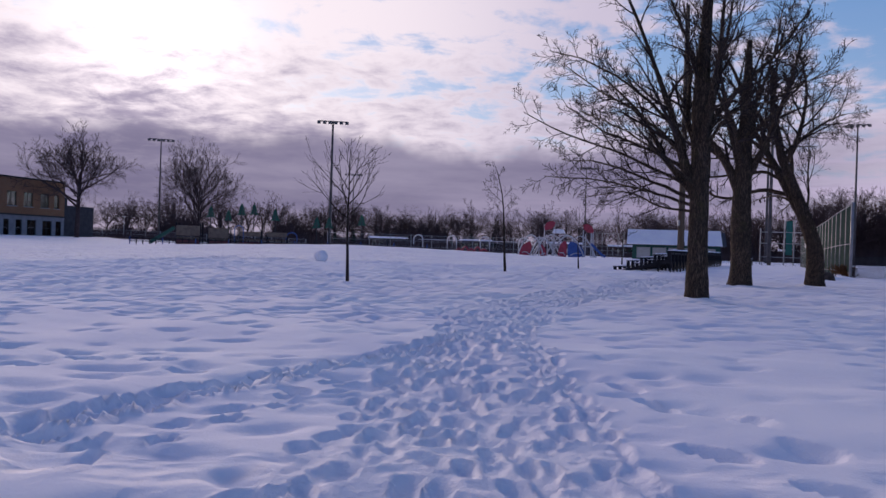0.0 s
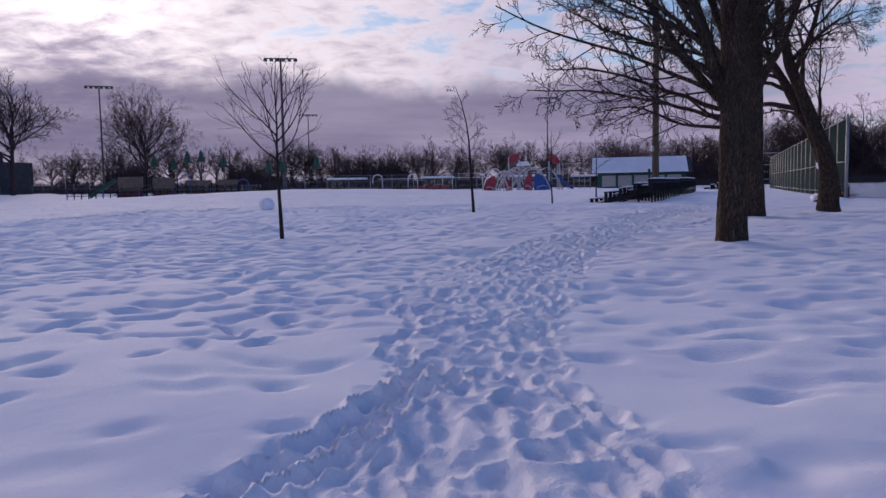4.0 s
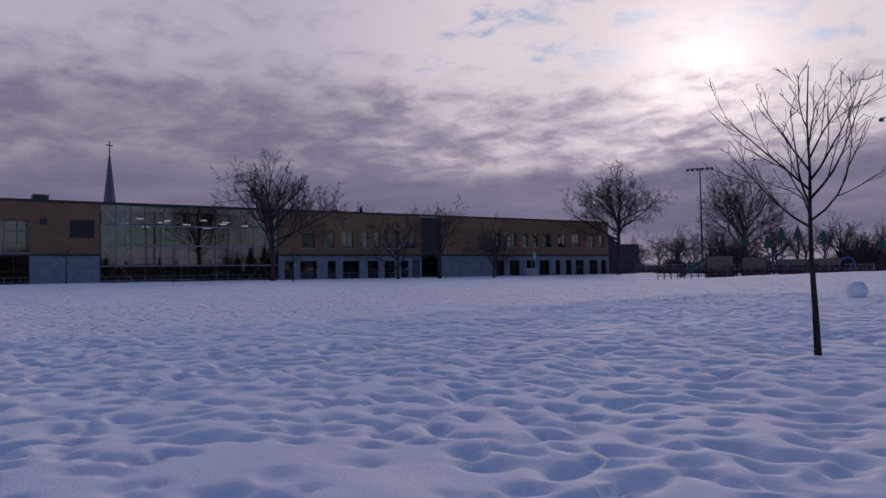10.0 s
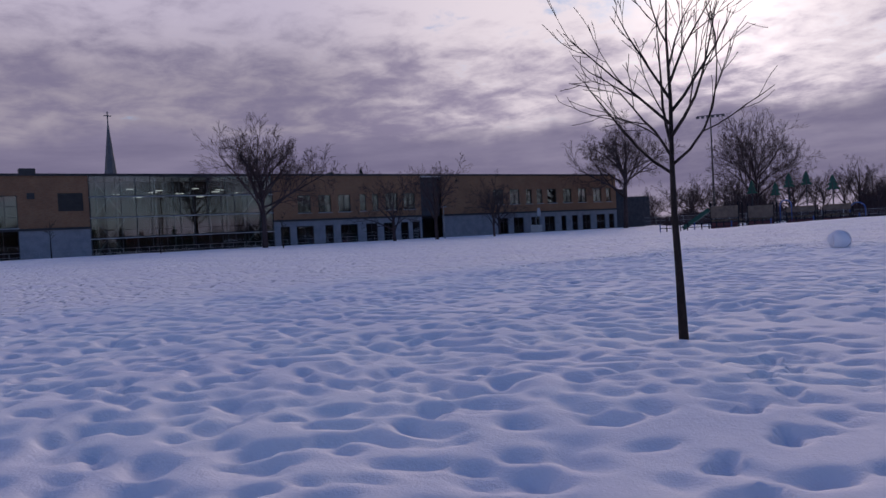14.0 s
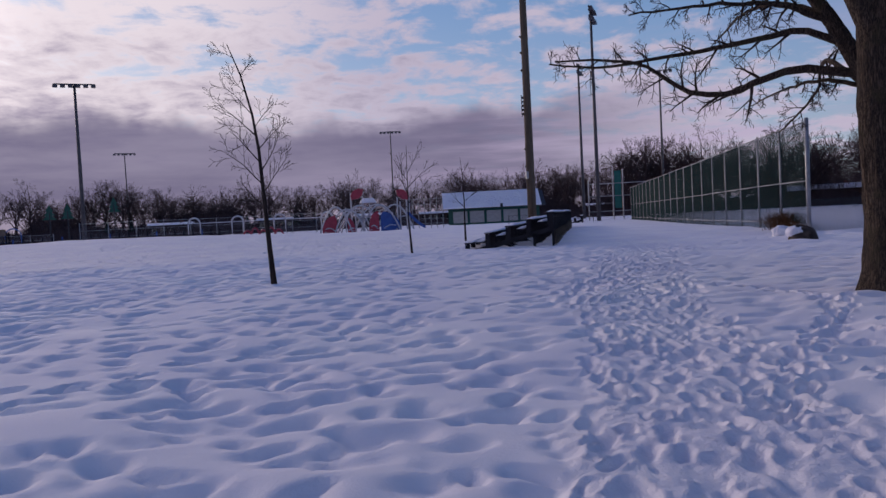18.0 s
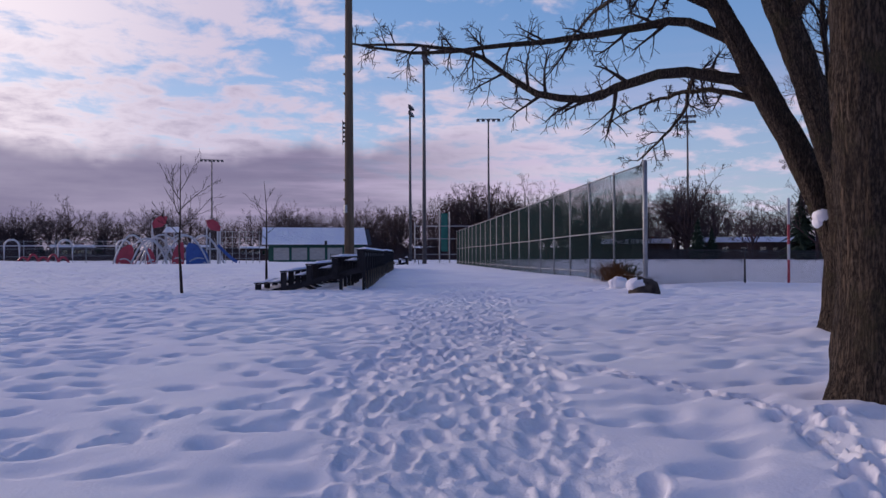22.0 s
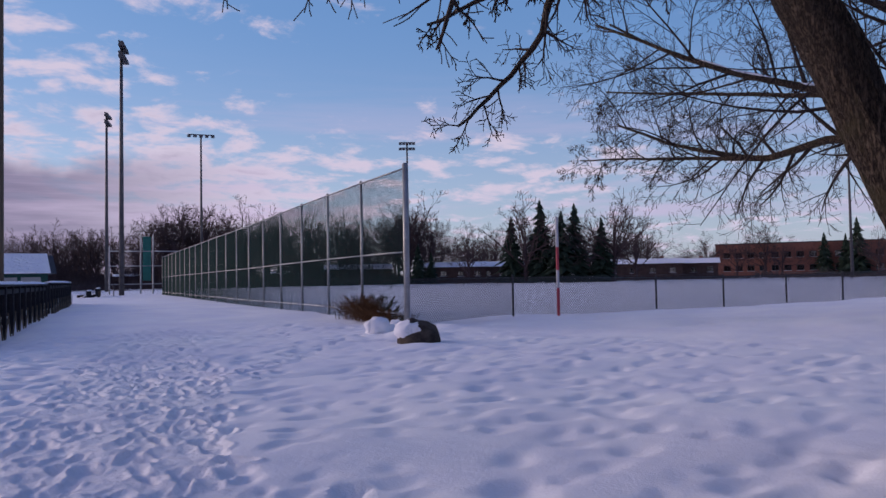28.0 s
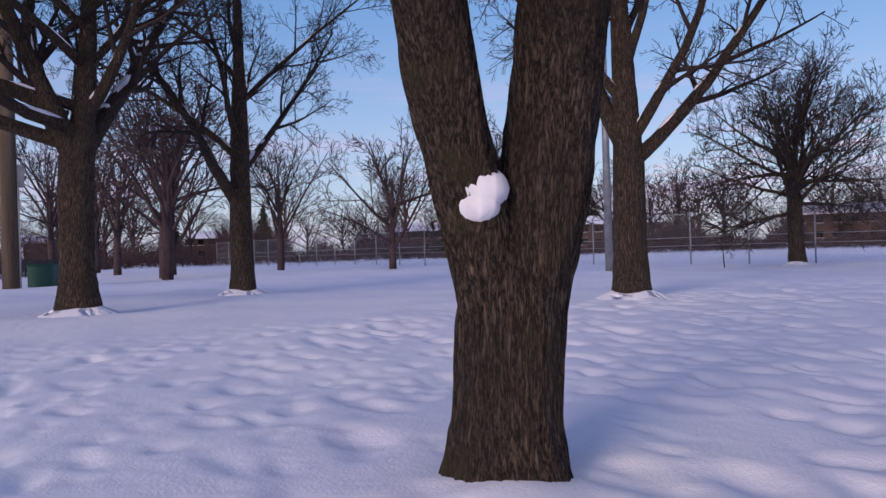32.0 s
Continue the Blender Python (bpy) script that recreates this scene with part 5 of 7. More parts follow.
def bleacher(at, length, seats, label):
    """Rows of planks on boards that stand on raked stringers; x runs up the rows, y along them."""
    root = thing("bleachers", label, "bleachers", (*at, height_at(*at)), -21.0, "bleachers by the trail")
    deep, bays = 0.87, max(2, round(length / 1.55))
    wide, top = deep * (len(seats) - 1), seats[-1]
    for k, h in enumerate(seats):
        part("seat", Geo().box((k * deep, length / 2, h - 0.03), (0.34, length, 0.06), ch=0.01), DARKPLANK, root)
        snow = part("snow", plank_snow(length, 0.33, k + at[0]), SNOW, root, "snow lying on the plank", smooth=True)
        snow.location = (k * deep, 0, h)
        if k:
            part("footboard", Geo().box((k * deep - 0.44, length / 2, h - 0.42), (0.30, length, 0.05), ch=0.01), DARKPLANK, root)
            snow = part("snow", plank_snow(length - 0.06, 0.29, k + at[0] + 9), SNOW, root, "snow lying on the plank", smooth=True)
            snow.location = (k * deep - 0.44, 0.03, h - 0.395)
    rake = lambda x: -0.12 + (top - 0.58) * (x - 0.3) / (wide - 0.3)
    stringer = mesh_of("stringer", Geo().bar((0.25, 0, rake(0.25)), (wide + 0.10, 0, rake(wide + 0.1)), 0.07, 0.20, 0.008), DARKPLANK)
    prop = mesh_of("prop", Geo().bar((wide * 0.42, 0, rake(wide * 0.42)), (wide * 0.60, 0, -0.1), 0.06, 0.11, 0.006), DARKPLANK)
    leg = mesh_of("leg", Geo().box((wide * 0.80, 0, (rake(wide * 0.8) - 0.2) / 2), (0.12, 0.07, rake(wide * 0.8) + 0.2), ch=0.006), DARKPLANK)
    upright = mesh_of("post", Geo().box((wide + 0.08, 0, (top - 0.25) / 2), (0.09, 0.15, top + 0.13), ch=0.008), DARKPLANK)
    stands = []
    for k, h in enumerate(seats):
        low = max(-0.2, rake(k * deep) - 0.02)
        stands.append(mesh_of("pedestal", Geo().box((k * deep - 0.04, 0, (low + h - 0.065) / 2), (0.20, 0.10, h - 0.065 - low), ch=0.008), DARKPLANK))
    for i in range(bays + 1):
        y = 0.06 + (length - 0.12) * i / bays
        for name, me in (("stringer", stringer), ("prop", prop), ("leg", leg), ("post", upright), *(("pedestal", r) for r in stands)):
            part(name, me, None, root).location = (0, y + (0.002 if name == "pedestal" else 0.14 if name == "prop" else 0), 0)
    run = (length - 0.12) / bays
    brace = mesh_of("brace", Geo().bar((wide + 0.15, 0.05, 0.62), (wide + 0.15, 0.05 + run * 0.45, -0.08), 0.03, 0.06).bar((wide + 0.18, run - 0.05, 0.62), (wide + 0.18, run - 0.05 - run * 0.45, -0.08), 0.03, 0.06), POLEWOOD)
    for i in range(bays):
        part("brace", brace, None, root, "pale diagonal brace").location = (0, 0.06 + run * i, 0)
    part("back_rail", Geo().box((wide + 0.06, length / 2, top - 0.20), (0.06, length, 0.14), ch=0.01), DARKPLANK, root)
    return root


BL = (8.96, 55.06)
FIVE = (0.26, 0.66, 0.90, 1.14, 1.40)
bleacher(BL, 17.0, FIVE, "dark five-row bleachers with snow on the planks")
bleacher((BL[0] + 18.4 * math.sin(radians(21)), BL[1] + 18.4 * math.cos(radians(21))), 16.0, FIVE, "second set of dark bleachers with snowy planks")
bleacher((35.8, 118.0), 10.0, FIVE[:3], "low dark bleachers far down the trail")

# the wooden power pole behind the bleachers
wx, wy = 17.67, 74.28
wood = thing("utility_pole", "tall weathered wooden pole with insulators", "pole", (wx, wy, height_at(wx, wy)))
part("shaft", Geo().tube([(0, 0, -0.5), (0, 0, 6), (0, 0, 12), (0, 0, 24)], [0.31, 0.28, 0.25, 0.19], 20), POLEWOOD, wood, smooth=True)
for n in range(5):
    part("insulator", Geo().blob((-0.35, -0.05, 8.2 + 0.28 * n), (0.07, 0.07, 0.09), n, 0, rings=6, sides=10).rod((-0.35, -0.05, 8.2 + 0.28 * n), (-0.2, -0.05, 8.2 + 0.28 * n), 0.025), BLACKPAINT, wood)
part("bracket", Geo().box((-0.42, -0.05, 8.75), (0.04, 0.05, 1.5)), BLACKPAINT, wood)
for n, h in enumerate((4.6, 5.8, 11.2, 12.4, 13.5)):
    part("step_iron", Geo().rod((-0.36, 0.05, h), (0, 0.05, h), 0.02, 6).box((-0.30, 0.05, h), (0.08, 0.1, 0.14)), BLACKPAINT, wood)
part("meter_box", Geo().box((-0.26, -0.1, 4.0), (0.20, 0.24, 0.5), ch=0.02), GALV, wood)
# the pole by the low fence with its grey box
qx, qy = 45.7, 39.68
wood2 = thing("utility_pole", "wooden pole with a grey meter box by the low fence", "pole", (qx, qy, height_at(qx, qy)))
part("shaft", Geo().tube([(0, 0, -0.5), (0, 0, 6), (0, 0, 22)], [0.33, 0.31, 0.24], 20), POLEWOOD, wood2, smooth=True)
part("meter_box", Geo().box((0.08, -0.42, 4.6), (0.5, 0.28, 0.9), ch=0.03), GALV, wood2)
part("conduit", Geo().rod((-0.15, -0.33, 0), (-0.15, -0.33, 4.2), 0.04), GALV, wood2)
bin_at = (47.2, 38.4)
greenbox = thing("service_box", "green metal service cabinet beside the wooden pole", "cabinet", (*bin_at, height_at(*bin_at)), -18)
part("body", Geo().box((0, 0, 0.45), (1.5, 1.0, 0.95), ch=0.03), GREENPAINT, greenbox)
part("lid", Geo().box((0, 0, 0.95), (1.56, 1.06, 0.06), ch=0.02), GREENPAINT, greenbox)


# ---- flood light masts ----
def mast(at, top, lamps, label, turn=0.0, kind="row", thin=0.2):
    z = height_at(*at)
    root = thing("floodlight_mast", label, "floodlight", (*at, z), turn, "flood lights")
    h = top - z
    part("shaft", Geo().tube([(0, 0, -0.5), (0, 0, h * 0.5), (0, 0, h)], [thin * 1.3, thin, thin * 0.7], 12), POLESTEEL, root, smooth=True)
    if kind == "row":
        w = 0.95 * lamps / 2
        part("crossarm", Geo().box((0, 0, h), (2 * w + 0.4, 0.16, 0.2)), POLESTEEL, root)
        spots = [(-w + 2 * w * k / (lamps - 1), h - 0.35) for k in range(lamps)]
    else:
        part("crossarm", Geo().box((0, 0, h), (3.6, 0.16, 0.2)).box((0, 0, h - 1.3), (3.6, 0.16, 0.2)), POLESTEEL, root)
        spots = [(-1.6 + 0.8 * k, h - 0.35 - 1.3 * r) for r in range(2) for k in range(5)]
    lamp = Geo().prism([(-0.22, 0.30), (0.22, 0.30), (0.36, -0.22), (-0.36, -0.22)], -0.35, 0.35, "x")
    shell = mesh_of("lamp", lamp, POLESTEEL)
    for x, hh in spots:
        part("lamp", shell, None, root).location = (x, -0.28, hh)
    return root


mast((-86.4, 190), 26.5, 6, "tall steel mast with a row of flood lamps", 24)
mast((-34.2, 156.8), 26.4, 6, "tall steel mast with a row of flood lamps", 12, thin=0.28)
mast((-52.3, 270), 26.3, 6, "distant steel mast with a row of flood lamps", 12)
mast((28.3, 252.7), 28.5, 6, "distant steel mast with a row of flood lamps", -6)
mast((82.0, 183.2), 32.2, 5, "steel mast with flood lamps over the court", -25, thin=0.24)
mast((128.4, 170.2), 34.0, 5, "steel mast with two rows of flood lamps", -41, "double", 0.26)
mast((58.3, 171.3), 31.2, 2, "steel mast seen edge on beside the trail", 60, "double", 0.26)
mast((43.85, 127.35), 30.3, 2, "steel mast at the end of the tall fence", 60, "double", 0.24)
mast((173.0, 86.2), 29.5, 3, "steel mast at the street side of the court", -73, thin=0.24)
mast((170, 61.0), 31.0, 3, "steel mast near the brick school", -82, thin=0.28)
gx, gy = 33.8, 18.6
single("steel_pole", Geo().tube([(0, 0, -0.3), (0, 0, 14)], [0.16, 0.12], 14), GALV, "plain grey steel pole by the park fence", "pole", (gx, gy, height_at(gx, gy)), smooth=True)

sx, sy = 31.6, 14.4
single("leaning_stick", Geo().tube([(0, 0, -0.1), (0.02, 0.03, 0.6), (0.10, 0.06, 1.25)], [0.025, 0.02, 0.012], 6), TWIG, "thin bare stick leaning out of the snow", "stick", (sx, sy, height_at(sx, sy)))

# ---- far trees ----
BARE = {"levels": [(6, 0.48, 40, 4, 4), (5, 0.52, 38, 3, 3), (3, 0.58, 36, 3, 2), (0, 0, 0, 3, 1)], "thin": 0.017, "lift": 0.035}
BUSHY = {"levels": [(8, 0.5, 40, 6, 6), (7, 0.52, 38, 4, 4), (5, 0.55, 34, 3, 3), (3, 0.6, 32, 3, 1)], "thin": 0.010, "lift": 0.05}


def bare_tree(seed, tall, spread, plan, stem=0.25, limbs=9, girth=0.28):
    """A bare tree 'tall' metres high at the origin, far away: trunk and crown."""
    rng = np.random.default_rng(seed)
    root = thing("bare_tree", "bare deciduous tree in the distance", "tree", group="distant trees")
    line = [(0, 0, -0.4), (0.1, 0, tall * stem), (0.1, 0.1, tall * 0.62)]
    part("trunk", Geo().tube(line, (girth, girth * 0.8, girth * 0.3), 8), HAZYWOOD, root, smooth=True)
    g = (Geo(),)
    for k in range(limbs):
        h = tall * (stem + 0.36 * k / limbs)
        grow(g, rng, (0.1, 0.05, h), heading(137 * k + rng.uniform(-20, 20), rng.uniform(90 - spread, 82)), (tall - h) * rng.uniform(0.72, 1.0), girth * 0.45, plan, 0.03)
    part("crown", g[0], HAZYWOOD, root)
    return root


def spruce(seed, tall):
    rng = np.random.default_rng(seed)
    root = thing("spruce", "dark snow-dusted spruce in the distance", "tree", group="distant spruces")
    part("trunk", Geo().tube([(0, 0, -0.3), (0, 0, tall)], (0.16, 0.02), 6), HAZYWOOD, root)
    g, w = Geo(), Geo()
    rings = 30
    for i in range(rings):
        for k in range(12):
            h = tall * (0.07 + 0.92 * (i + rng.uniform(0, 1)) / rings)
            r = tall * (0.33 + 0.06 * math.sin(9 * h / tall * 6.28)) * (1 - min(h / tall, 1.0)) ** 0.9 + 0.06
            a = rng.uniform(0, 6.28)
            q = r * rng.uniform(0.5, 1.2)
            c, s = math.cos(a), math.sin(a)
            wd = 0.17 * q + 0.10
            tip = (q * c, q * s, h - 0.42 * q + rng.normal(0, 0.12))
            mid = (0.55 * q * c, 0.55 * q * s, h - 0.14 * q)
            v = [(0, 0, h + 0.10), (mid[0] - wd * s, mid[1] + wd * c, mid[2] - 0.2), tip, (mid[0] + wd * s, mid[1] - wd * c, mid[2] - 0.2), (mid[0], mid[1], mid[2] + 0.08)]
            g.add(v, [(0, 1, 4), (1, 2, 4), (2, 3, 4), (3, 0, 4), (0, 3, 2, 1)])
            if rng.random() < 0.16:
                w.add([(x, y, z + 0.03) for x, y, z in (mid, ((v[4][0] + tip[0]) / 2 - 0.1 * s, (v[4][1] + tip[1]) / 2 + 0.1 * c, (v[4][2] + tip[2]) / 2 + 0.05), v[4])], [(0, 1, 2)])
    part("crown", g, NEEDLE, root)
    tagged(part("snow", w, SNOW, root, "snow on the boughs"), "snow on the boughs", kind="stuff")
    return root


def set_out(kinds, spots):
    """The first of each kind takes its first spot; the others are copies. spots: kind, x, y, scale, turn."""
    used = set()
    for k, x, y, s, turn in spots:
        m = pose(x, y, height_at(x, y) - 0.1, 0, 0, turn)
        ob = kinds[k] if k in used else None
        if k not in used:
            used.add(k)
            kinds[k].matrix_world = m @ Matrix.Diagonal((s, s, s, 1))
        else:
            ob = copy_thing(kinds[k], m)
            ob.scale = (s, s, s)


def polar(az, dist, eye=(6.0, 30.0)):
    d = heading(az)
    return eye[0] + dist * d.x, eye[1] + dist * d.y


TREES = [bare_tree(51, 10, 74, BARE, 0.16, 12), bare_tree(52, 10, 62, BARE, 0.14, 10), bare_tree(53, 10, 44, BARE, 0.2), bare_tree(54, 10, 82, BARE, 0.15, 14), bare_tree(55, 10, 70, BARE, 0.10, 14), spruce(56, 10), spruce(57, 10),
         bare_tree(58, 10, 78, BUSHY, 0.24, 15, 0.24), bare_tree(59, 10, 62, BUSHY, 0.12, 17, 0.2)]
rng = np.random.default_rng(61)
spots = []
# the trees on the school's lawn and at the playground
for k, x, y, s in ((7, -88.8, 70.5, 1.62), (1, -84.5, 89.4, 0.98), (2, -80.1, 93.8, 1.05), (2, -79.5, 105.4, 0.72), (1, -90, 118, 1.0), (7, -83.0, 147.0, 2.1), (8, -74.5, 186.0, 2.25),
                   (0, -124, 96, 1.55), (1, -126, 108, 1.7), (1, -120, 132, 1.6), (5, -122, 112, 1.5)):
    spots.append((k, x, y, s, rng.uniform(0, 360)))
# the belt of trees all round, thinner where houses and fields stand open
for n in range(100):
    az = -34 + 94 * (n + rng.uniform(-0.4, 0.4)) / 100
    dist = rng.uniform(235, 300)
    x, y = polar(az, dist)
    spots.append((int(rng.choice((0, 1, 2, 3, 4))), x, y, rng.uniform(1.1, 1.7) * (1.12 if az > 14 else 1.0), rng.uniform(0, 360)))
for n in range(30):
    az = rng.uniform(12, 44)
    x, y = polar(az, rng.uniform(182, 212))
    spots.append((int(rng.choice((0, 1, 2, 3, 4))), x, y, rng.uniform(1.3, 1.8) * (1.15 if az > 22 else 0.9), rng.uniform(0, 360)))
for az, dist, s, k in ((-1.5, 215, 1.25, 3), (2.0, 212, 1.3, 3), (-4.5, 218, 1.2, 4), (5.5, 215, 1.1, 1), (-11.5, 225, 1.2, 0), (-19, 210, 1.05, 1), (24, 190, 1.45, 3), (28, 195, 1.5, 4), (31, 190, 1.4, 1)):
    x, y = polar(az, dist)
    spots.append((k, x, y, s, rng.uniform(0, 360)))
for n in range(10):
    x, y = polar(-17 + 1.7 * n + rng.uniform(-.5, .5), rng.uniform(225, 250))
    spots.append((5 + n % 2, x, y, rng.uniform(0.5, 0.85), rng.uniform(0, 360)))
# north-east: spruces and maples before the houses
for az, dist, s, k in ((42.6, 170, 0.95, 5), (43.6, 172, 0.75, 6), (46.5, 165, 1.15, 0), (49.8, 160, 1.45, 5), (50.9, 158, 1.75, 0), (52.0, 160, 1.8, 5), (53.6, 156, 1.5, 6), (54.6, 160, 1.7, 5), (56.6, 158, 1.35, 6), (57.4, 158, 1.75, 4), (64, 205, 1.1, 0), (66, 206, 1.0, 1), (74.8, 204, 1.05, 0), (77.8, 203, 1.1, 3), (69, 204, 0.9, 1), (59, 165, 1.2, 0),
                       (67.8, 215, 1.35, 3), (70.0, 218, 1.0, 4), (71.6, 214, 1.15, 5), (72.9, 213, 1.1, 6), (73.6, 212, 1.5, 5), (76.5, 235, 1.3, 1), (80.5, 200, 1.55, 5), (82.3, 195, 1.75, 4), (84.0, 190, 1.5, 5), (85.4, 185, 1.7, 6), (87, 190, 1.6, 0)):
    x, y = polar(az, dist, (9.0, 37.0))
    spots.append((k, x, y, s, rng.uniform(0, 360)))
for n in range(16):
    x, y = polar(57 + 2.2 * n, rng.uniform(255, 300))
    spots.append((int(rng.choice((0, 1, 3, 4))), x, y, rng.uniform(0.8, 1.1), rng.uniform(0, 360)))
# east and south-east: the street trees behind the park fence
for n in range(40):
    x, y = polar(88 + 78 * (n + rng.uniform(-.4, .4)) / 40, rng.uniform(95, 165), (10.7, 39.5))
    spots.append((int(rng.choice((0, 1, 2, 3, 4, 4, 5, 6))), x, y, rng.uniform(0.85, 1.5), rng.uniform(0, 360)))
for x, y, s, k in ((48.8, 33.15, 1.0, 2), (53.5, 32.5, 1.1, 2), (60, 31.0, 1.1, 1), (66, 33.5, 1.0, 2), (60, 24, 0.95, 2), (52, 19.5, 0.9, 1), (45, 15.5, 0.85, 2), (75, 34, 1.2, 1), (88, 36.5, 1.3, 2)):
    spots.append((k, x, y, s, rng.uniform(0, 360)))
# west: behind and beside the school
for n in range(14):
    x, y = polar(-97 + 1.4 * n, rng.uniform(125, 160), (1.0, 17.0))
    spots.append((int(rng.choice((0, 1, 3, 4))), x, y, rng.uniform(0.95, 1.5), rng.uniform(0, 360)))
for k, x, y, s in ((0, -136, 22, 1.75), (1, -140, 28, 1.7), (3, -138, 16, 1.5), (1, -142, 33, 1.65)):
    spots.append((k, x, y, s, rng.uniform(0, 360)))
for x, y, s in ((-62, 9, 0.85), (-66, 5, 0.8), (-59, 3, 0.8)):
    spots.append((4, x, y, s, rng.uniform(0, 360)))
# behind the start, out of sight
for n in range(16):
    x, y = polar(170 + 90 * n / 16, rng.uniform(150, 220))
    spots.append((int(rng.choice((0, 1, 3))), x, y, rng.uniform(1.0, 1.5), rng.uniform(0, 360)))
set_out(TREES, spots)


def brush(name, label, arcs, seed, mat):
    """Undergrowth and far woods that nobody could count: thousands of thin stems along arcs (azimuths, distances, height, number, eye)."""
    rng = np.random.default_rng(seed)
    g = Geo()
    for a0, a1, d0, d1, tall, n, eye in arcs:
        az, dist = np.radians(rng.uniform(a0, a1, n)), rng.uniform(d0, d1, n)
        x, y = eye[0] + dist * np.sin(az), eye[1] + dist * np.cos(az)
        patch = 0.65 + 0.55 * value_noise(np.degrees(az) * 1.0, dist * 0, 1.7, seed)
        h = tall * rng.uniform(0.25, 1.0, n) * np.clip(patch, 0.25, 1.2)
        base = np.stack((x, y, bumps(x, y) + h * rng.uniform(-0.05, 0.40, n)), -1)
        way = np.stack((rng.normal(0, 0.35, n), rng.normal(0, 0.35, n), rng.uniform(0.5, 1.0, n)), -1)
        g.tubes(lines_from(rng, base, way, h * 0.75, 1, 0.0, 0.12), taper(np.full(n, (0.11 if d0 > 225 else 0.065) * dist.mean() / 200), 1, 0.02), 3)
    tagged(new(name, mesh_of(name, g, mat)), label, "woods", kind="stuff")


brush("far_woods", "dark tangle of bare bushes and trees along the horizon",
      [(-36, 12, 205, 232, 7.0, 13000, (6, 30)), (-36, 62, 300, 330, 17.0, 24000, (6, 30)), (-33, 45, 236, 250, 10.5, 15000, (6, 30)), (-30, 40, 176, 200, 4.6, 17000, (6, 30)), (14, 41, 178, 200, 8.5, 9000, (9, 37)), (41, 62, 190, 215, 5.5, 4200, (9, 37)), (60, 92, 222, 245, 8.0, 5200, (9, 37)), (40, 92, 176, 204, 2.3, 6000, (9, 37)),
       (86, 168, 84, 112, 5.2, 17000, (10.7, 39.5)), (86, 168, 150, 190, 10.0, 13000, (10.7, 39.5)), (-100, -82, 110, 135, 5.5, 2600, (1, 17)), (-99, -92, 56, 68, 2.6, 900, (1, 17)), (-34, -20, 150, 175, 4.0, 3200, (6, 30))], 91, HAZYWOOD)


# ---- the school ----
SCHOOL_P, SCHOOL_Q = (-111.0, 30.6), (-91.5, 156.8)
RUN = math.degrees(math.atan2(SCHOOL_Q[1] - SCHOOL_P[1], SCHOOL_Q[0] - SCHOOL_P[0]))
school = thing("school_building", "two-storey brown brick school over a grey block base", "school", (*SCHOOL_P, 0.0), RUN)
TOP, LEDGE, BASE = 12.1, 4.95, 0.4       # x runs along the front, y into the building


def wall_with_holes(x0, x1, z0, z1, holes, thick=0.35):
    """One welded wall between z0 and z1 with rectangular holes (xa, xb, za, zb)."""
    xs = sorted({x0, x1, *(v for h in holes for v in h[:2])})
    zs = sorted({z0, z1, *(min(max(v, z0), z1) for h in holes for v in h[2:])})
    solid = lambda i, k: (0 <= i < len(xs) - 1 and 0 <= k < len(zs) - 1 and
                          not any(h[0] - 1e-6 <= xs[i] and xs[i + 1] <= h[1] + 1e-6 and h[2] - 1e-6 <= zs[k] and zs[k + 1] <= h[3] + 1e-6 for h in holes))
    g, index = Geo(), {}

    def at(i, y, k):
        if (i, y, k) not in index:
            index[i, y, k] = len(g.v)
            g.v.append((xs[i], y * thick, zs[k]))
        return index[i, y, k]
    for i in range(len(xs) - 1):
        for k in range(len(zs) - 1):
            if not solid(i, k):
                continue
            g.f.append((at(i, 0, k), at(i + 1, 0, k), at(i + 1, 0, k + 1), at(i, 0, k + 1)))
            g.f.append((at(i, 1, k), at(i, 1, k + 1), at(i + 1, 1, k + 1), at(i + 1, 1, k)))
            if not solid(i - 1, k):
                g.f.append((at(i, 0, k), at(i, 0, k + 1), at(i, 1, k + 1), at(i, 1, k)))
            if not solid(i + 1, k):
                g.f.append((at(i + 1, 0, k), at(i + 1, 1, k), at(i + 1, 1, k + 1), at(i + 1, 0, k + 1)))
            if not solid(i, k - 1):
                g.f.append((at(i, 0, k), at(i, 1, k), at(i + 1, 1, k), at(i + 1, 0, k)))
            if not solid(i, k + 1):
                g.f.append((at(i, 0, k + 1), at(i + 1, 0, k + 1), at(i + 1, 1, k + 1), at(i, 1, k + 1)))
    return g


def window(root, xa, xb, za, zb, cols, rows, depth=0.22):
    fr = Geo()
    w = 0.09
    for x in (xa + w / 2, xb - w / 2):
        fr.box((x, depth, (za + zb) / 2), (w, 0.1, zb - za))
    for z in (za + w / 2, zb - w / 2):
        fr.box(((xa + xb) / 2, depth, z), (xb - xa - 2 * w, 0.1, w))
    for k in range(1, cols):
        fr.box((xa + (xb - xa) * k / cols, depth, (za + zb) / 2), (0.07, 0.09, zb - za - 2 * w))
    for k in range(1, rows):
        fr.box(((xa + xb) / 2, depth - 0.004, za + (zb - za) * k / rows), (xb - xa - 2 * w, 0.09, 0.07))
    win = part("window", fr, FRAME, root)
    part("pane", Geo().box(((xa + xb) / 2, depth + 0.03, (za + zb) / 2), (xb - xa - 0.02, 0.012, zb - za - 0.02)), GLASS, win)
    part("sill", Geo().box(((xa + xb) / 2, -0.03, za - 0.05), (xb - xa + 0.2, 0.16, 0.09)), WHITEPAINT, win)


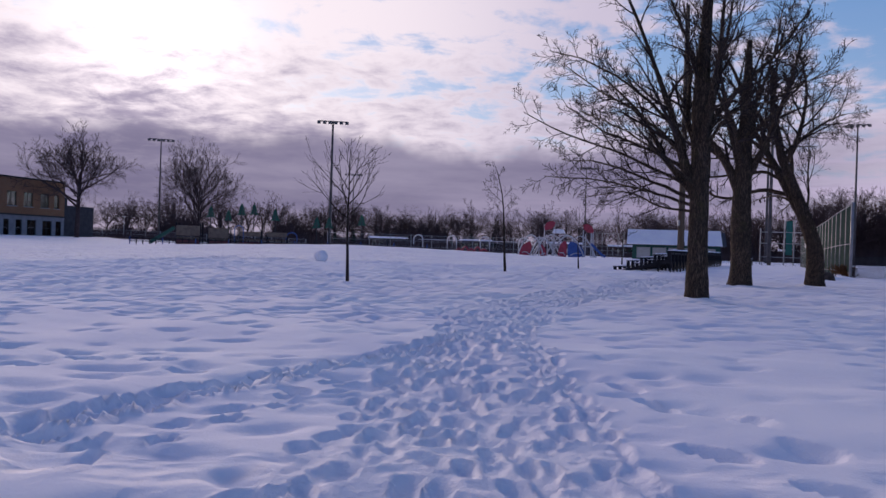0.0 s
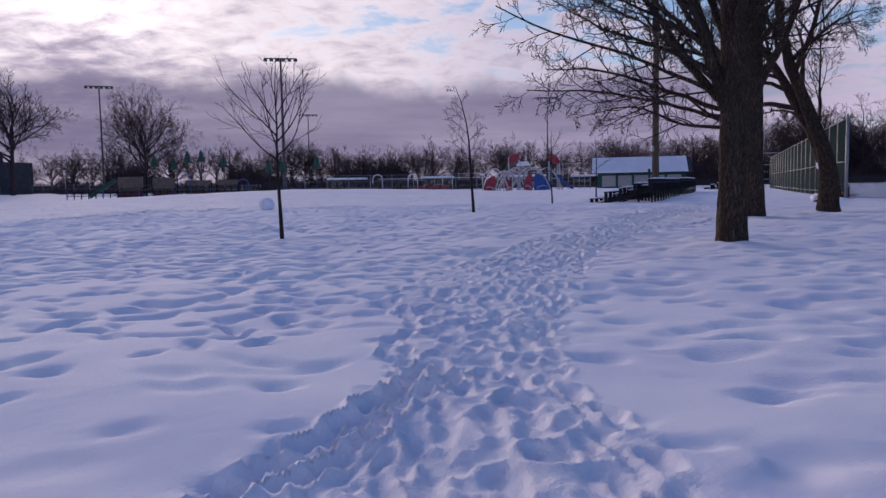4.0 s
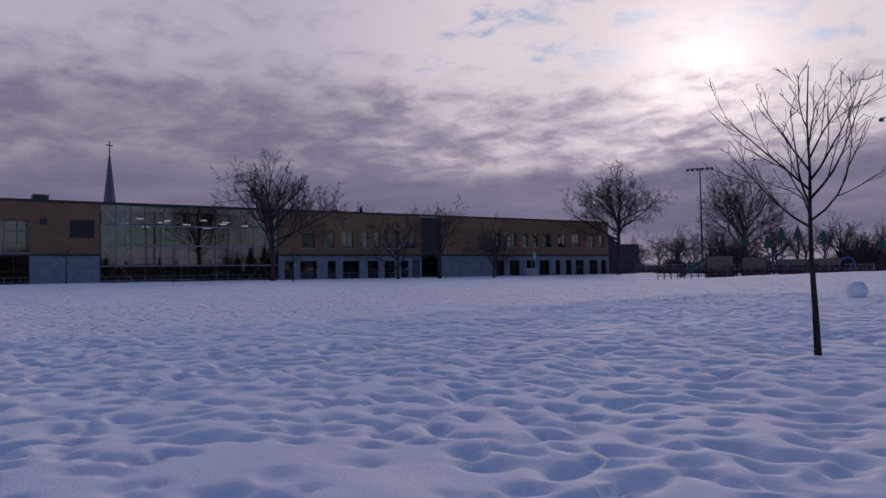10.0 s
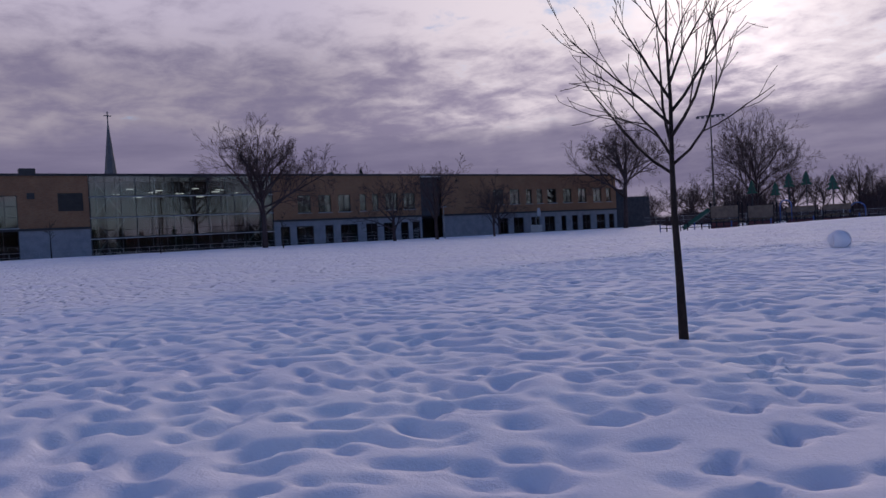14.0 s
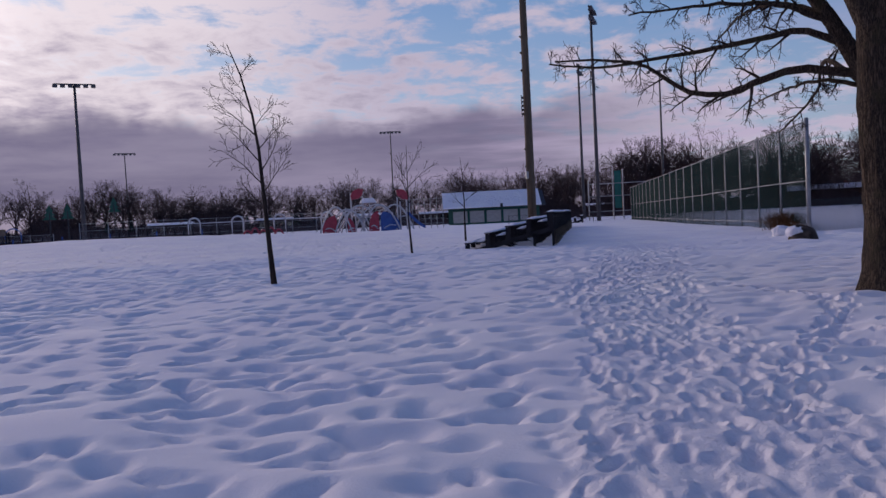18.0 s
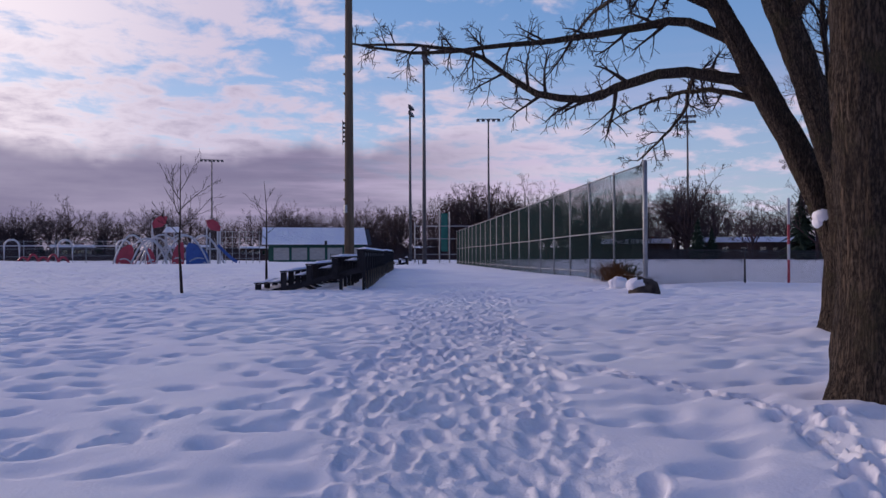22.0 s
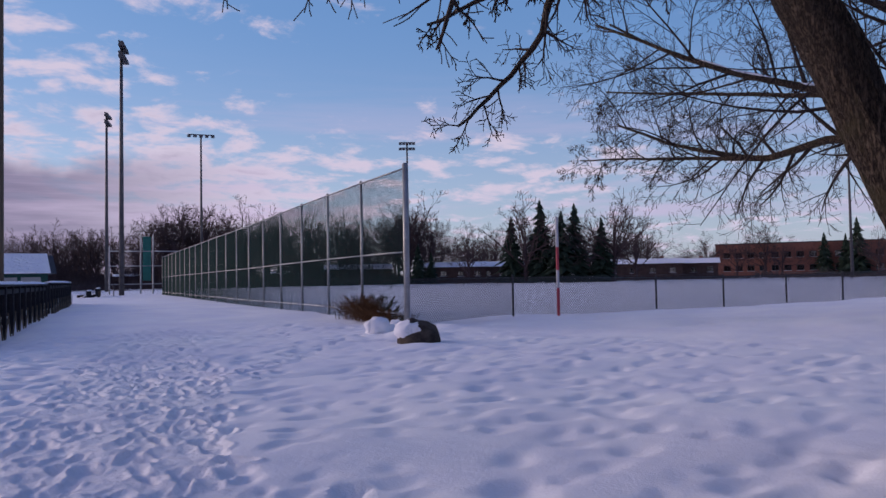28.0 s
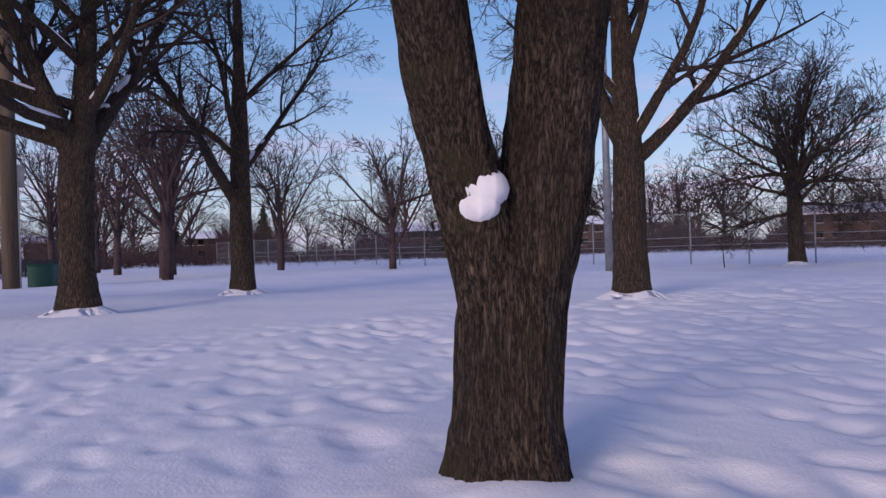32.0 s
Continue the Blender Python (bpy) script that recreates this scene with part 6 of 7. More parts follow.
upper = [(6.4, 15.4, 5.2, 9.5)]
for x in (54.6, 58.2, 61.8):
    upper.append((x, x + 2.3, 6.1, 8.95))
upper += [(65.8, 67.0, 6.15, 9.0), (68.2, 69.4, 6.15, 9.0), (70.8, 73.2, 6.2, 9.05), (74.4, 76.8, 6.2, 9.05)]
for x in (94.4, 98.4, 102.4, 105.2, 108.0, 112.2, 116.4, 120.8, 124.6):
    upper.append((x, x + (1.5 if x in (102.4, 105.2, 124.6) else 2.4), 6.6, 9.45))
lower = [(2.6, 5.3, 0.9, 4.5)] + [(x, x + w, 0.9, 4.0) for x, w in ((51.5, 1.6), (54.2, 3.0), (59.2, 1.5), (62.0, 3.2), (66.8, 2.2), (70.2, 2.2), (73.6, 1.6), (76.0, 1.6), (95.5, 2.2), (99.0, 2.6), (103.5, 2.2), (107.0, 2.8), (111.5, 1.4), (114.5, 1.6), (117.4, 2.4), (121.5, 2.6), (125.2, 1.6))]
part("wall", wall_with_holes(0, 24.0, LEDGE, TOP, [upper[0], (20.2, 23.3, 7.3, 9.75)]), BRICK, school, "brown brick upper wall")
part("wall", wall_with_holes(50.5, 78.0, LEDGE, TOP, [h for h in upper if 50 < h[0] < 78]), BRICK, school)
part("wall", wall_with_holes(82.6, 127.6, LEDGE, TOP, [h for h in upper if h[0] > 82]), BRICK, school)
part("wall", Geo().box((80.3, 1.2, (LEDGE + TOP) / 2), (4.6, 0.3, TOP - LEDGE)), CHARCOAL, school, "dark recessed bay")
part("base_wall", wall_with_holes(0, 6.4, BASE, LEDGE, [lower[0]]), BLOCK, school, "pale grey block base")
part("base_wall", wall_with_holes(15.4, 24.0, BASE, LEDGE, []), BLOCK, school)
part("base_wall", wall_with_holes(50.5, 78.0, BASE, LEDGE, [h for h in lower if 50 < h[0] < 78]), BLOCK, school)
part("base_wall", wall_with_holes(82.6, 127.6, BASE, LEDGE, [h for h in lower if h[0] > 82]), BLOCK, school)
for a, b in ((0, 24.1), (50.4, 78.0), (82.6, 127.6)):
    part("ledge", Geo().box(((a + b) / 2, 0.05, LEDGE), (b - a, 0.5, 0.30)), TRIM, school, "dark metal band")
for a, b in ((0, 24.1), (24.1, 50.4), (50.4, 78), (78, 82.6), (82.6, 127.6)):
    part("parapet", Geo().box(((a + b) / 2, 0.08, TOP + 0.12), (b - a, 0.6, 0.30)), TRIM, school, "dark roof edge")
part("roof", Geo().box((63.8, 4.4, TOP - 0.1), (127.6, 8.2, 0.2)), SNOW, school, "flat roof under snow")
part("back_wall", Geo().box((63.8, 8.5, 6.3), (127.6, 0.35, 12.0)), BRICK, school)
for x in (0.18, 127.4):
    part("end_wall", Geo().box((x, 4.4, 6.3), (0.35, 7.8, 12.0)), BRICK, school)
# floors and inner walls coloured dark to stand for indoor shade
part("floor", Geo().box((63.8, 4.5, 0.5), (127.0, 7.6, 0.2)), ROOMSHADE, school)
part("floor", Geo().box((63.8, 5.6, LEDGE - 0.2), (127.0, 5.4, 0.3)), ROOMSHADE, school)
part("inner_wall", Geo().box((63.8, 7.0, 6.3), (127.0, 0.2, 11.0)), ROOMSHADE, school, "inner walls with the room's shade in their colour")
for h in upper[1:]:
    window(school, *h, 2 if h[1] - h[0] > 2 else 1, 2)
for h in lower:
    window(school, *h, 2 if h[1] - h[0] > 2 else 1, 2)
window(school, 6.4, 15.4, 5.2, 9.5, 6, 3)
window(school, 6.4, 15.4, BASE, 5.05, 5, 2, 0.5)
louvre = part("louvre", Geo().box((21.75, 0.20, 8.52), (3.1, 0.08, 2.45)), TRIM, school, "dark ventilation louvre")
for k in range(9):
    part("blade", Geo().box((21.75, 0.10, 7.45 + 0.27 * k), (3.0, 0.14, 0.05)), TRIM, louvre)
# the glazed hall
wide = 50.4 - 24.1
for row, (za, zb) in enumerate(((BASE, 3.4), (3.4, 6.3), (6.3, 9.2), (9.2, TOP))):
    window(school, 24.1, 50.4, za, zb, 13, 1, 0.10)
for k in range(10):
    x = 25.2 + wide * k / 10
    part("column", Geo().rod((x, 1.6, BASE), (x, 1.6, TOP), 0.16), GALV, school)
for xa, xb in ((24.6, 28.6), (45.6, 49.8)):
    for lo, hi in ((1.0, 6.0), (6.2, 11.6)):
        part("brace", Geo().bar((xa, 0.50, lo), (xb, 0.50, hi), 0.14, 0.24).bar((xa, 0.34, hi), (xb, 0.34, lo), 0.14, 0.24), CREAM, school, "grey steel cross brace")
rng = np.random.default_rng(71)
for k in range(15):
    part("ceiling_light", Geo().box((27.0 + 1.55 * k, 3.0 + 3.0 * (k % 2), 9.4 + 0.5 * (k % 3)), (1.1, 0.4, 0.12)), GLOW, school, "lit ceiling panel")
for x, w, h in ((17.0, 2.0, 0.9), (3.0, 0.7, 0.5), (62, 0.6, 0.5)):
    part("roof_unit", Geo().box((x, 3.0, TOP + 0.3 + h / 2), (w, 1.5, h), ch=0.04), TRIM, school)
part("vent", Geo().box((17.0, -0.02, 9.4), (0.9, 0.12, 0.8)), TRIM, school)
part("end_block", Geo().box((133, 6, 3.0), (9, 10, 5.0)), CHARCOAL, school, "low dark wing")
part("end_block", Geo().box((146, 24, 4.6), (22, 16, 7.6)).box((150, 24, 9.4), (7, 6, 2.4)), CHARCOAL, school, "dark block behind the school")
# the rail along the school front
rail = thing("handrail", "pale metal handrail in front of the school", "railing", (*SCHOOL_P, 0.9), RUN)
for k in range(44):
    part("post", Geo().rod((2 + 1.7 * k, -3.0, -0.6), (2 + 1.7 * k, -3.0, 1.0), 0.03, 6), GALV, rail)
for h in (1.0, 0.45):
    part("bar", Geo().rod((2, -3.0, h), (2 + 1.7 * 43, -3.0, h), 0.03, 6), GALV, rail)
# basketball hoop and its board
hx, hy = -100.5, 134.1
hoop = thing("basketball_hoop", "white basketball backboard on a post", "basketball hoop", (hx + 8, hy - 3, height_at(hx + 8, hy - 3)), 20)
part("post", Geo().tube([(0, 0, -0.2), (0, 0, 3.0), (0.6, 0, 3.6)], 0.08, 8), GALV, hoop)
part("backboard", Geo().prism([(-0.9, 3.1), (0.9, 3.1), (0.9, 4.0), (0.55, 4.6), (-0.55, 4.6), (-0.9, 4.0)], 0.6, 0.66, "x"), WHITEPAINT, hoop)
part("rim", Geo().tube([(0.95 + 0.25 * math.cos(a), 0.25 * math.sin(a), 3.3) for a in np.linspace(0, 6.28, 14)], 0.02, 5), RED, hoop)
part("pad", Geo().box((0.0, 0, 0.7), (1.6, 2.2, 1.4), ch=0.05), CREAM, hoop, "pale boxed base")
# church spire behind
sx, sy = -184.0, 84.3
spire = thing("church_spire", "slim dark church spire with a cross", "church", (sx, sy, 0))
part("tower", Geo().box((0, 0, 8), (6, 6, 17), ch=0.1), REDBRICK, spire)
part("steeple", Geo().tube([(0, 0, 16.4), (0, 0, 18), (0, 0, 32.3)], [2.6, 1.7, 0.12], 8), STONE, spire)
part("cross", Geo().box((0, 0, 33.6), (0.22, 0.22, 2.9)).box((0, 0, 34.0), (0.2, 1.7, 0.22)), STONE, spire)


# ---- lamp posts on the school's path ----
def lamp_post(at, h):
    root = thing("street_lamp", "slim pale lamp post with a flat head", "lamp", (*at, height_at(*at)), group="path lamps")
    part("pole", Geo().tube([(0, 0, -0.2), (0, 0, h)], [0.09, 0.06], 10), GALV, root, smooth=True)
    part("head", Geo().box((0, 0, h + 0.06), (0.75, 0.75, 0.12), ch=0.04), GALV, root)
    part("base", Geo().tube([(0, 0, -0.1), (0, 0, 0.5)], 0.14, 10), GALV, root)


lamp_post((-58, 13.3), 4.6)
lamp_post((-75, 23.0), 4.7)
lamp_post((-83.5, 98.5), 4.8)
lamp_post((-80, 160), 4.8)
for x, y in ((-80.0, 68.0), (-92.0, 45.0), (-88, 56), (-91, 36.5)):
    young_tree((x, y), "very young tree on the school lawn", [(0, 0, 0), (0, 0, 2), (0, 0, 3.4), (0.05, 0, 4.6)], 0.07, [(2.2 + 0.3 * k, 80 * k, 45, 0.9, 0.03, 0.03) for k in range(6)], int(abs(x)), {"levels": [(3, 0.5, 40, 4, 4), (0, 0, 0, 3, 3)], "thin": 0.015, "lift": 0.02})


# ---- houses and sheds ----
def house(at, size, rz, wall, label, roof_h=1.6, windows=4, storeys=1):
    w, d, h = size
    root = thing("house", label, "house", (*at, height_at(*at)), rz, "houses beyond the park")
    holes = []
    for s in range(storeys):
        for k in range(windows):
            x = -w / 2 + w * (k + 0.5) / windows
            z = h / storeys * s + 0.45 * h / storeys
            holes.append((x - 0.7, x + 0.7, z, z + 1.2))
    g = wall_with_holes(-w / 2, w / 2, -0.3, h, holes, 0.25)
    part("wall", g, wall, root)
    part("wall", Geo().box((0, d, h / 2), (w, 0.25, h + 0.6)), wall, root)
    for x in (-w / 2 + 0.12, w / 2 - 0.12):
        part("wall", Geo().box((x, d / 2 + 0.12, h / 2), (0.24, d - 0.28, h + 0.6)), wall, root)
    part("floor", Geo().box((0, d / 2, 0.1), (w - 0.5, d - 0.5, 0.2)), ROOMSHADE, root)
    for hole in holes:
        window(root, *hole, 2, 1, 0.12)
    roof = part("roof", Geo().prism([(-0.6, h), (d + 0.6, h), (d / 2, h + roof_h)], -w / 2 - 0.5, w / 2 + 0.5, "x"), CHARCOAL, root)
    part("snow", Geo().prism([(-0.65, h + 0.06), (d / 2, h + roof_h + 0.05), (d + 0.65, h + 0.06), (d + 0.6, h + 0.14), (d / 2, h + roof_h + 0.14), (-0.6, h + 0.14)], -w / 2 - 0.52, w / 2 + 0.52, "x"), SNOW, roof, "thick snow on the roof")
    part("chimney", Geo().box((w * 0.25, d * 0.6, h + roof_h), (0.8, 0.8, 1.4), ch=0.03), REDBRICK, roof)
    return root


rng = np.random.default_rng(81)
for az, dist, w, wall in ((-11, 205, 22, DARKBRICK), (-3.5, 206, 18, DARKBRICK), (4, 204, 20, DARKBRICK), (9, 230, 20, DARKBRICK), (22, 232, 20, DARKBRICK), (27, 228, 18, DARKBRICK), (32, 225, 20, DARKBRICK)):
    x, y = polar(az, dist)
    house((x, y), (w * 0.5, 9, 3.2), -az, wall, "low bungalow with a snowy roof beyond the park", 0.6, 5)
for az, dist, w, wall, st in ((45.2, 175, 16, DARKBRICK, 1), (48.5, 178, 14, DARKBRICK, 1), (59.5, 182, 18, DARKBRICK, 1), (62.5, 190, 15, DARKBRICK, 1), (38, 185, 16, DARKBRICK, 1)):
    x, y = polar(az, dist, (9.0, 37.0))
    house((x, y), (w, 9, 3.8 * st), -az, wall, "low house with a snow-covered roof across the street", 1.2, 4, st)
for az, dist in ((-89.7, 128), (-92.5, 125), (-95.5, 130)):
    x, y = polar(az, dist, (1.0, 16.7))
    house((x, y), (10, 8, 4.4), -az, CREAM, "white two-storey house beside the school", 2.6, 3, 2)
for az, dist, w in ((93, 185, 16), (103, 178, 14), (118, 160, 14), (133, 150, 16), (148, 140, 16)):
    x, y = polar(az, dist, (10.7, 39.5))
    house((x, y), (w, 10, 5.0), -az, DARKBRICK, "brick house beyond the park fence", 1.8, 6, 2)


def brick_school():
    """The long red school across the court."""
    x, y = polar(72.5, 214, (9.9, 38.3))
    root = thing("brick_school", "long two-storey red brick building across the court", "building", (x, y, 0.2), -72.5)
    holes = [(-27 + 3.0 * k, -25.2 + 3.0 * k, z, z + 1.5) for k in range(19) for z in (1.4, 4.9)]
    part("wall", wall_with_holes(-29, 31, 0, 8.6, holes), REDBRICK, root)
    part("roof", Geo().box((1, 6.2, 8.7), (60.4, 12.4, 0.3)), CHARCOAL, root)
    part("end_wall", Geo().box((-28.8, 6, 4.3), (0.35, 11.2, 8.6)), REDBRICK, root)
    part("end_wall", Geo().box((30.8, 6, 4.3), (0.35, 11.2, 8.6)), REDBRICK, root)
    part("back_wall", Geo().box((1, 12, 4.3), (60, 0.35, 8.6)), REDBRICK, root)
    part("floor", Geo().box((1, 6, 3.8), (59, 11, 0.3)), ROOMSHADE, root)
    part("chimney", Geo().box((24, 4, 10.2), (2.2, 2.2, 3.0), ch=0.05), REDBRICK, root)
    for h in holes:
        window(root, *h, 2, 1)


brick_school()


def pavilion():
    """The green hut behind the bleachers, its deep roof white with snow."""
    xa, xb, y = 29.0, 49.8, 172.0
    w = xb - xa
    root = thing("park_pavilion", "low green park hut with a deep snow-covered roof", "hut", ((xa + xb) / 2, y, 0.1), -11)
    doors = [(-8.3 + 3.4 * k, -5.4 + 3.4 * k, 0.1, 2.45) for k in range(5)]
    part("wall", wall_with_holes(-w / 2 + 1.2, w / 2 - 1.2, -0.3, 3.1, doors, 0.3), GREENPAINT, root, "dark green wall")
    for d in doors:
        part("shutter", Geo().box(((d[0] + d[1]) / 2, 0.2, (d[2] + d[3]) / 2), (d[1] - d[0], 0.08, d[3] - d[2])), CREAM, root, "pale grey shutter")
    for x in (-w / 2 + 1.3, w / 2 - 1.3):
        part("wall", Geo().box((x, 4.4, 1.4), (0.3, 8.2, 3.4)), GREENPAINT, root)
    part("wall", Geo().box((0, 8.6, 1.4), (w - 2.4, 0.3, 3.4)), GREENPAINT, root)
    roof = part("roof", Geo().prism([(-1.4, 3.0), (10.2, 3.0), (4.4, 6.2)], -w / 2, w / 2, "x"), TRIM, root, "dark roof edge")
    part("snow", Geo().prism([(-1.5, 3.05), (4.4, 6.25), (10.3, 3.05), (10.2, 3.3), (4.4, 6.5), (-1.45, 3.3)], -w / 2 - 0.03, w / 2 - 0.9, "x"), SNOW, roof, "smooth snow on the roof")
    part("lamp", Geo().box((1.5, -1.6, 3.4), (0.5, 0.4, 0.7), ch=0.05), BLACKPAINT, root)
    return root


pavilion()


# ---- playground ----
def arch(root, x, y, wide, high, r, mat, rz=0.0, name="arch"):
    c, s = math.cos(radians(rz)), math.sin(radians(rz))
    pts = []
    for a in np.linspace(0, math.pi, 15):
        u, z = -wide / 2 * math.cos(a), (high - wide / 2) + wide / 2 * math.sin(a)
        pts.append((x + u * c, y + u * s, z))
    pts = [(pts[0][0], pts[0][1], -0.2)] + pts + [(pts[-1][0], pts[-1][1], -0.2)]
    return part(name, Geo().tube(pts, r, 8), mat, root, smooth=True)


def bow(root, a, b, high, r, mat):
    pts = [(a[0] + (b[0] - a[0]) * t, a[1] + (b[1] - a[1]) * t, high * 4 * t * (1 - t)) for t in np.linspace(0, 1, 13)]
    return part("bow", Geo().tube(pts, r, 7), mat, root, smooth=True)


PX, PY = 9.5, 120.0
zz = height_at(PX, PY)
dome = thing("climbing_dome", "white climbing bows with red and blue panels and a slide", "playground", (PX, PY, zz), 0)
for a, b, h in (((-4.9, 0), (0.4, 0.5), 3.0), ((-3.6, -1.2), (2.2, -1.0), 3.4), ((-1.4, 1.5), (4.6, 1.2), 3.5), ((-0.8, -2.2), (4.2, -2.4), 3.3), ((-3.0, 2.2), (1.0, 2.6), 3.1), ((-4.0, -2.4), (-0.2, -2.6), 2.8), ((-5.8, -2.3), (-1.8, -2.3), 3.3), ((1.2, -2.0), (6.0, -1.6), 3.3)):
    bow(dome, a, b, h, 0.10, WHITEPAINT)
for n, (x, y) in enumerate(((-1.2, 0), (-0.3, 0.2), (0.6, -0.4), (2.6, 0.6), (4.6, 0.5), (5.4, 0.0), (-2.4, 1.0))):
    part("post", Geo().rod((x, y, -0.2), (x, y, 3.2 + 0.5 * (n % 3)), 0.08), WHITEPAINT, dome)
for x0, w, h, side, mat, lab in ((-4.6, 1.8, 2.3, 1, RED, "curved red climbing panel"), (-1.9, 0.9, 1.9, -1, RED, "curved red climbing panel"), (0.9, 1.3, 2.6, 1, RED, "curved red climbing panel"), (3.0, 2.5, 2.5, -1, BLUE, "curved blue climbing panel")):
    rim = [(x0 - side * w / 2, -0.1)] + [(x0 + side * (w / 2 - w * math.sin(a)), h * math.cos(a) ** 0.8 if a < 1.56 else -0.1) for a in np.linspace(0.12, 1.57, 12)][::-1] + [(x0 + side * w / 2, h * 0.8), (x0 + side * w / 2, -0.1)]
    panel = part("panel", Geo().prism(rim if side > 0 else rim[::-1], -2.2, -2.1, "y"), mat, dome, lab)
    for k in range(9):
        u = 0.2 + 0.7 * ((k * 5) % 9) / 9
        part("hold", Geo().blob((x0 + side * w * (u - 0.5), -2.22, 0.25 + (h - 0.7) * u * ((k * 4) % 9) / 9), (0.13, 0.06, 0.07), k, 0.1, rings=5, sides=8), WHITEPAINT, panel)
for x, h, side in ((-0.9, 5.5, 1), (4.9, 5.2, -1)):
    rim = [(x - side * 0.75, h - 1.35), (x + side * 0.2, h - 1.2), (x + side * 0.65, h - 0.75), (x + side * 0.8, h - 0.05), (x + side * 0.1, h + 0.05), (x - side * 0.5, h - 0.25), (x - side * 0.85, h - 0.8)]
    part("sail", Geo().prism(rim if side > 0 else rim[::-1], -0.2, 0.0, "y"), RED, dome, "red sail-shaped roof")
    part("post", Geo().rod((x - side * 0.8, 0.1, 0), (x - side * 0.8, 0.1, h - 0.5), 0.09), WHITEPAINT, dome)
    part("post", Geo().rod((x + side * 0.7, 0.1, 0), (x + side * 0.7, 0.1, h - 0.9), 0.09), WHITEPAINT, dome)
part("deck", Geo().box((0.2, 0.3, 1.9), (2.2, 1.8, 0.14)).box((5.0, 0.3, 1.8), (1.4, 1.6, 0.14)), WHITEPAINT, dome)
part("roof", Geo().prism([(-0.6, 3.7), (1.5, 3.7), (1.1, 4.3), (-0.2, 4.3)], -0.6, 0.8, "y"), SNOW, dome, "snow-covered little roof")
g = Geo()
for a, b in zip(np.linspace(0, 1, 9), np.linspace(0, 1, 9)[1:]):
    f = lambda t: (5.4 + 2.1 * t, -0.4 - 0.4 * t, 1.95 * (1 - t) ** 1.25 + 0.15)
    g.bar(f(a), f(b), 0.6, 0.05)
    for s in (-0.3, 0.3):
        p, q = f(a), f(b)
        g.bar((p[0], p[1] + s, p[2] + 0.16), (q[0], q[1] + s, q[2] + 0.16), 0.06, 0.3)
part("slide", g, BLUE, dome, "blue slide")
swing = thing("swing_arches", "row of white arches with a rail between", "playground", (0, 126, height_at(-4, 126) + 0.1))
for x in (-12.3, -6.8, -1.4, 4.8):
    arch(swing, x, 0, 1.5, 2.9, 0.10, WHITEPAINT)
part("beam", Geo().rod((-12.3, 0.2, 2.2), (4.8, 0.2, 2.2), 0.06), WHITEPAINT, swing)
low_toy = thing("low_climber", "low red climbing toy in the snow", "playground", (-4.0, 124, height_at(-4, 124)))
for k in range(5):
    bow(low_toy, (-2.2 + 1.0 * k, 0), (-0.8 + 1.0 * k, 0.5), 1.0 + 0.3 * (k % 2), 0.12, RED)
net = thing("climbing_cage", "tall grid of dark climbing bars", "playground", (16.5, 133, height_at(16, 133)))
for k in range(7):
    part("post", Geo().rod((0.9 * k, 0, -0.2), (0.9 * k, 0, 4.4), 0.05, 6), GALV, net)
for h in (0.7, 1.4, 2.1, 2.8, 3.5, 4.3):
    part("bar", Geo().rod((0, 0, h), (5.4, 0, h), 0.035, 6), GALV, net)
# the older playground on the left: timber towers, green slide, metal trees
zz = height_at(-38, 116)
tower = thing("timber_playground", "timber play towers with a green slide and red base", "playground", (-38, 116, zz), 14)
for n, (x, w, h) in enumerate(((-8.0, 3.4, 3.6), (-3.6, 3.0, 3.2), (1.0, 3.2, 2.6), (5.0, 3.0, 2.2))):
    part("deck", Geo().box((x, 0, 1.3), (w, 2.6, 0.2)), POLEWOOD, tower)
    part("panel", Geo().box((x, -1.35, 2.2 + 0.2 * (n == 0)), (w, 0.08, 1.5 if n < 2 else 0.7)), TANPANEL, tower, "tan side panel")
    part("skirt", Geo().box((x, -1.38, 0.55), (w * 0.95, 0.08, 0.9)), DULLRED, tower, "dull red skirt board")
    for sx in (-1, 1):
        for sy in (-1, 1):
            part("post", Geo().rod((x + sx * w / 2, sy * 1.25, -0.3), (x + sx * w / 2, sy * 1.25, h), 0.09, 6), DARKPLANK, tower)
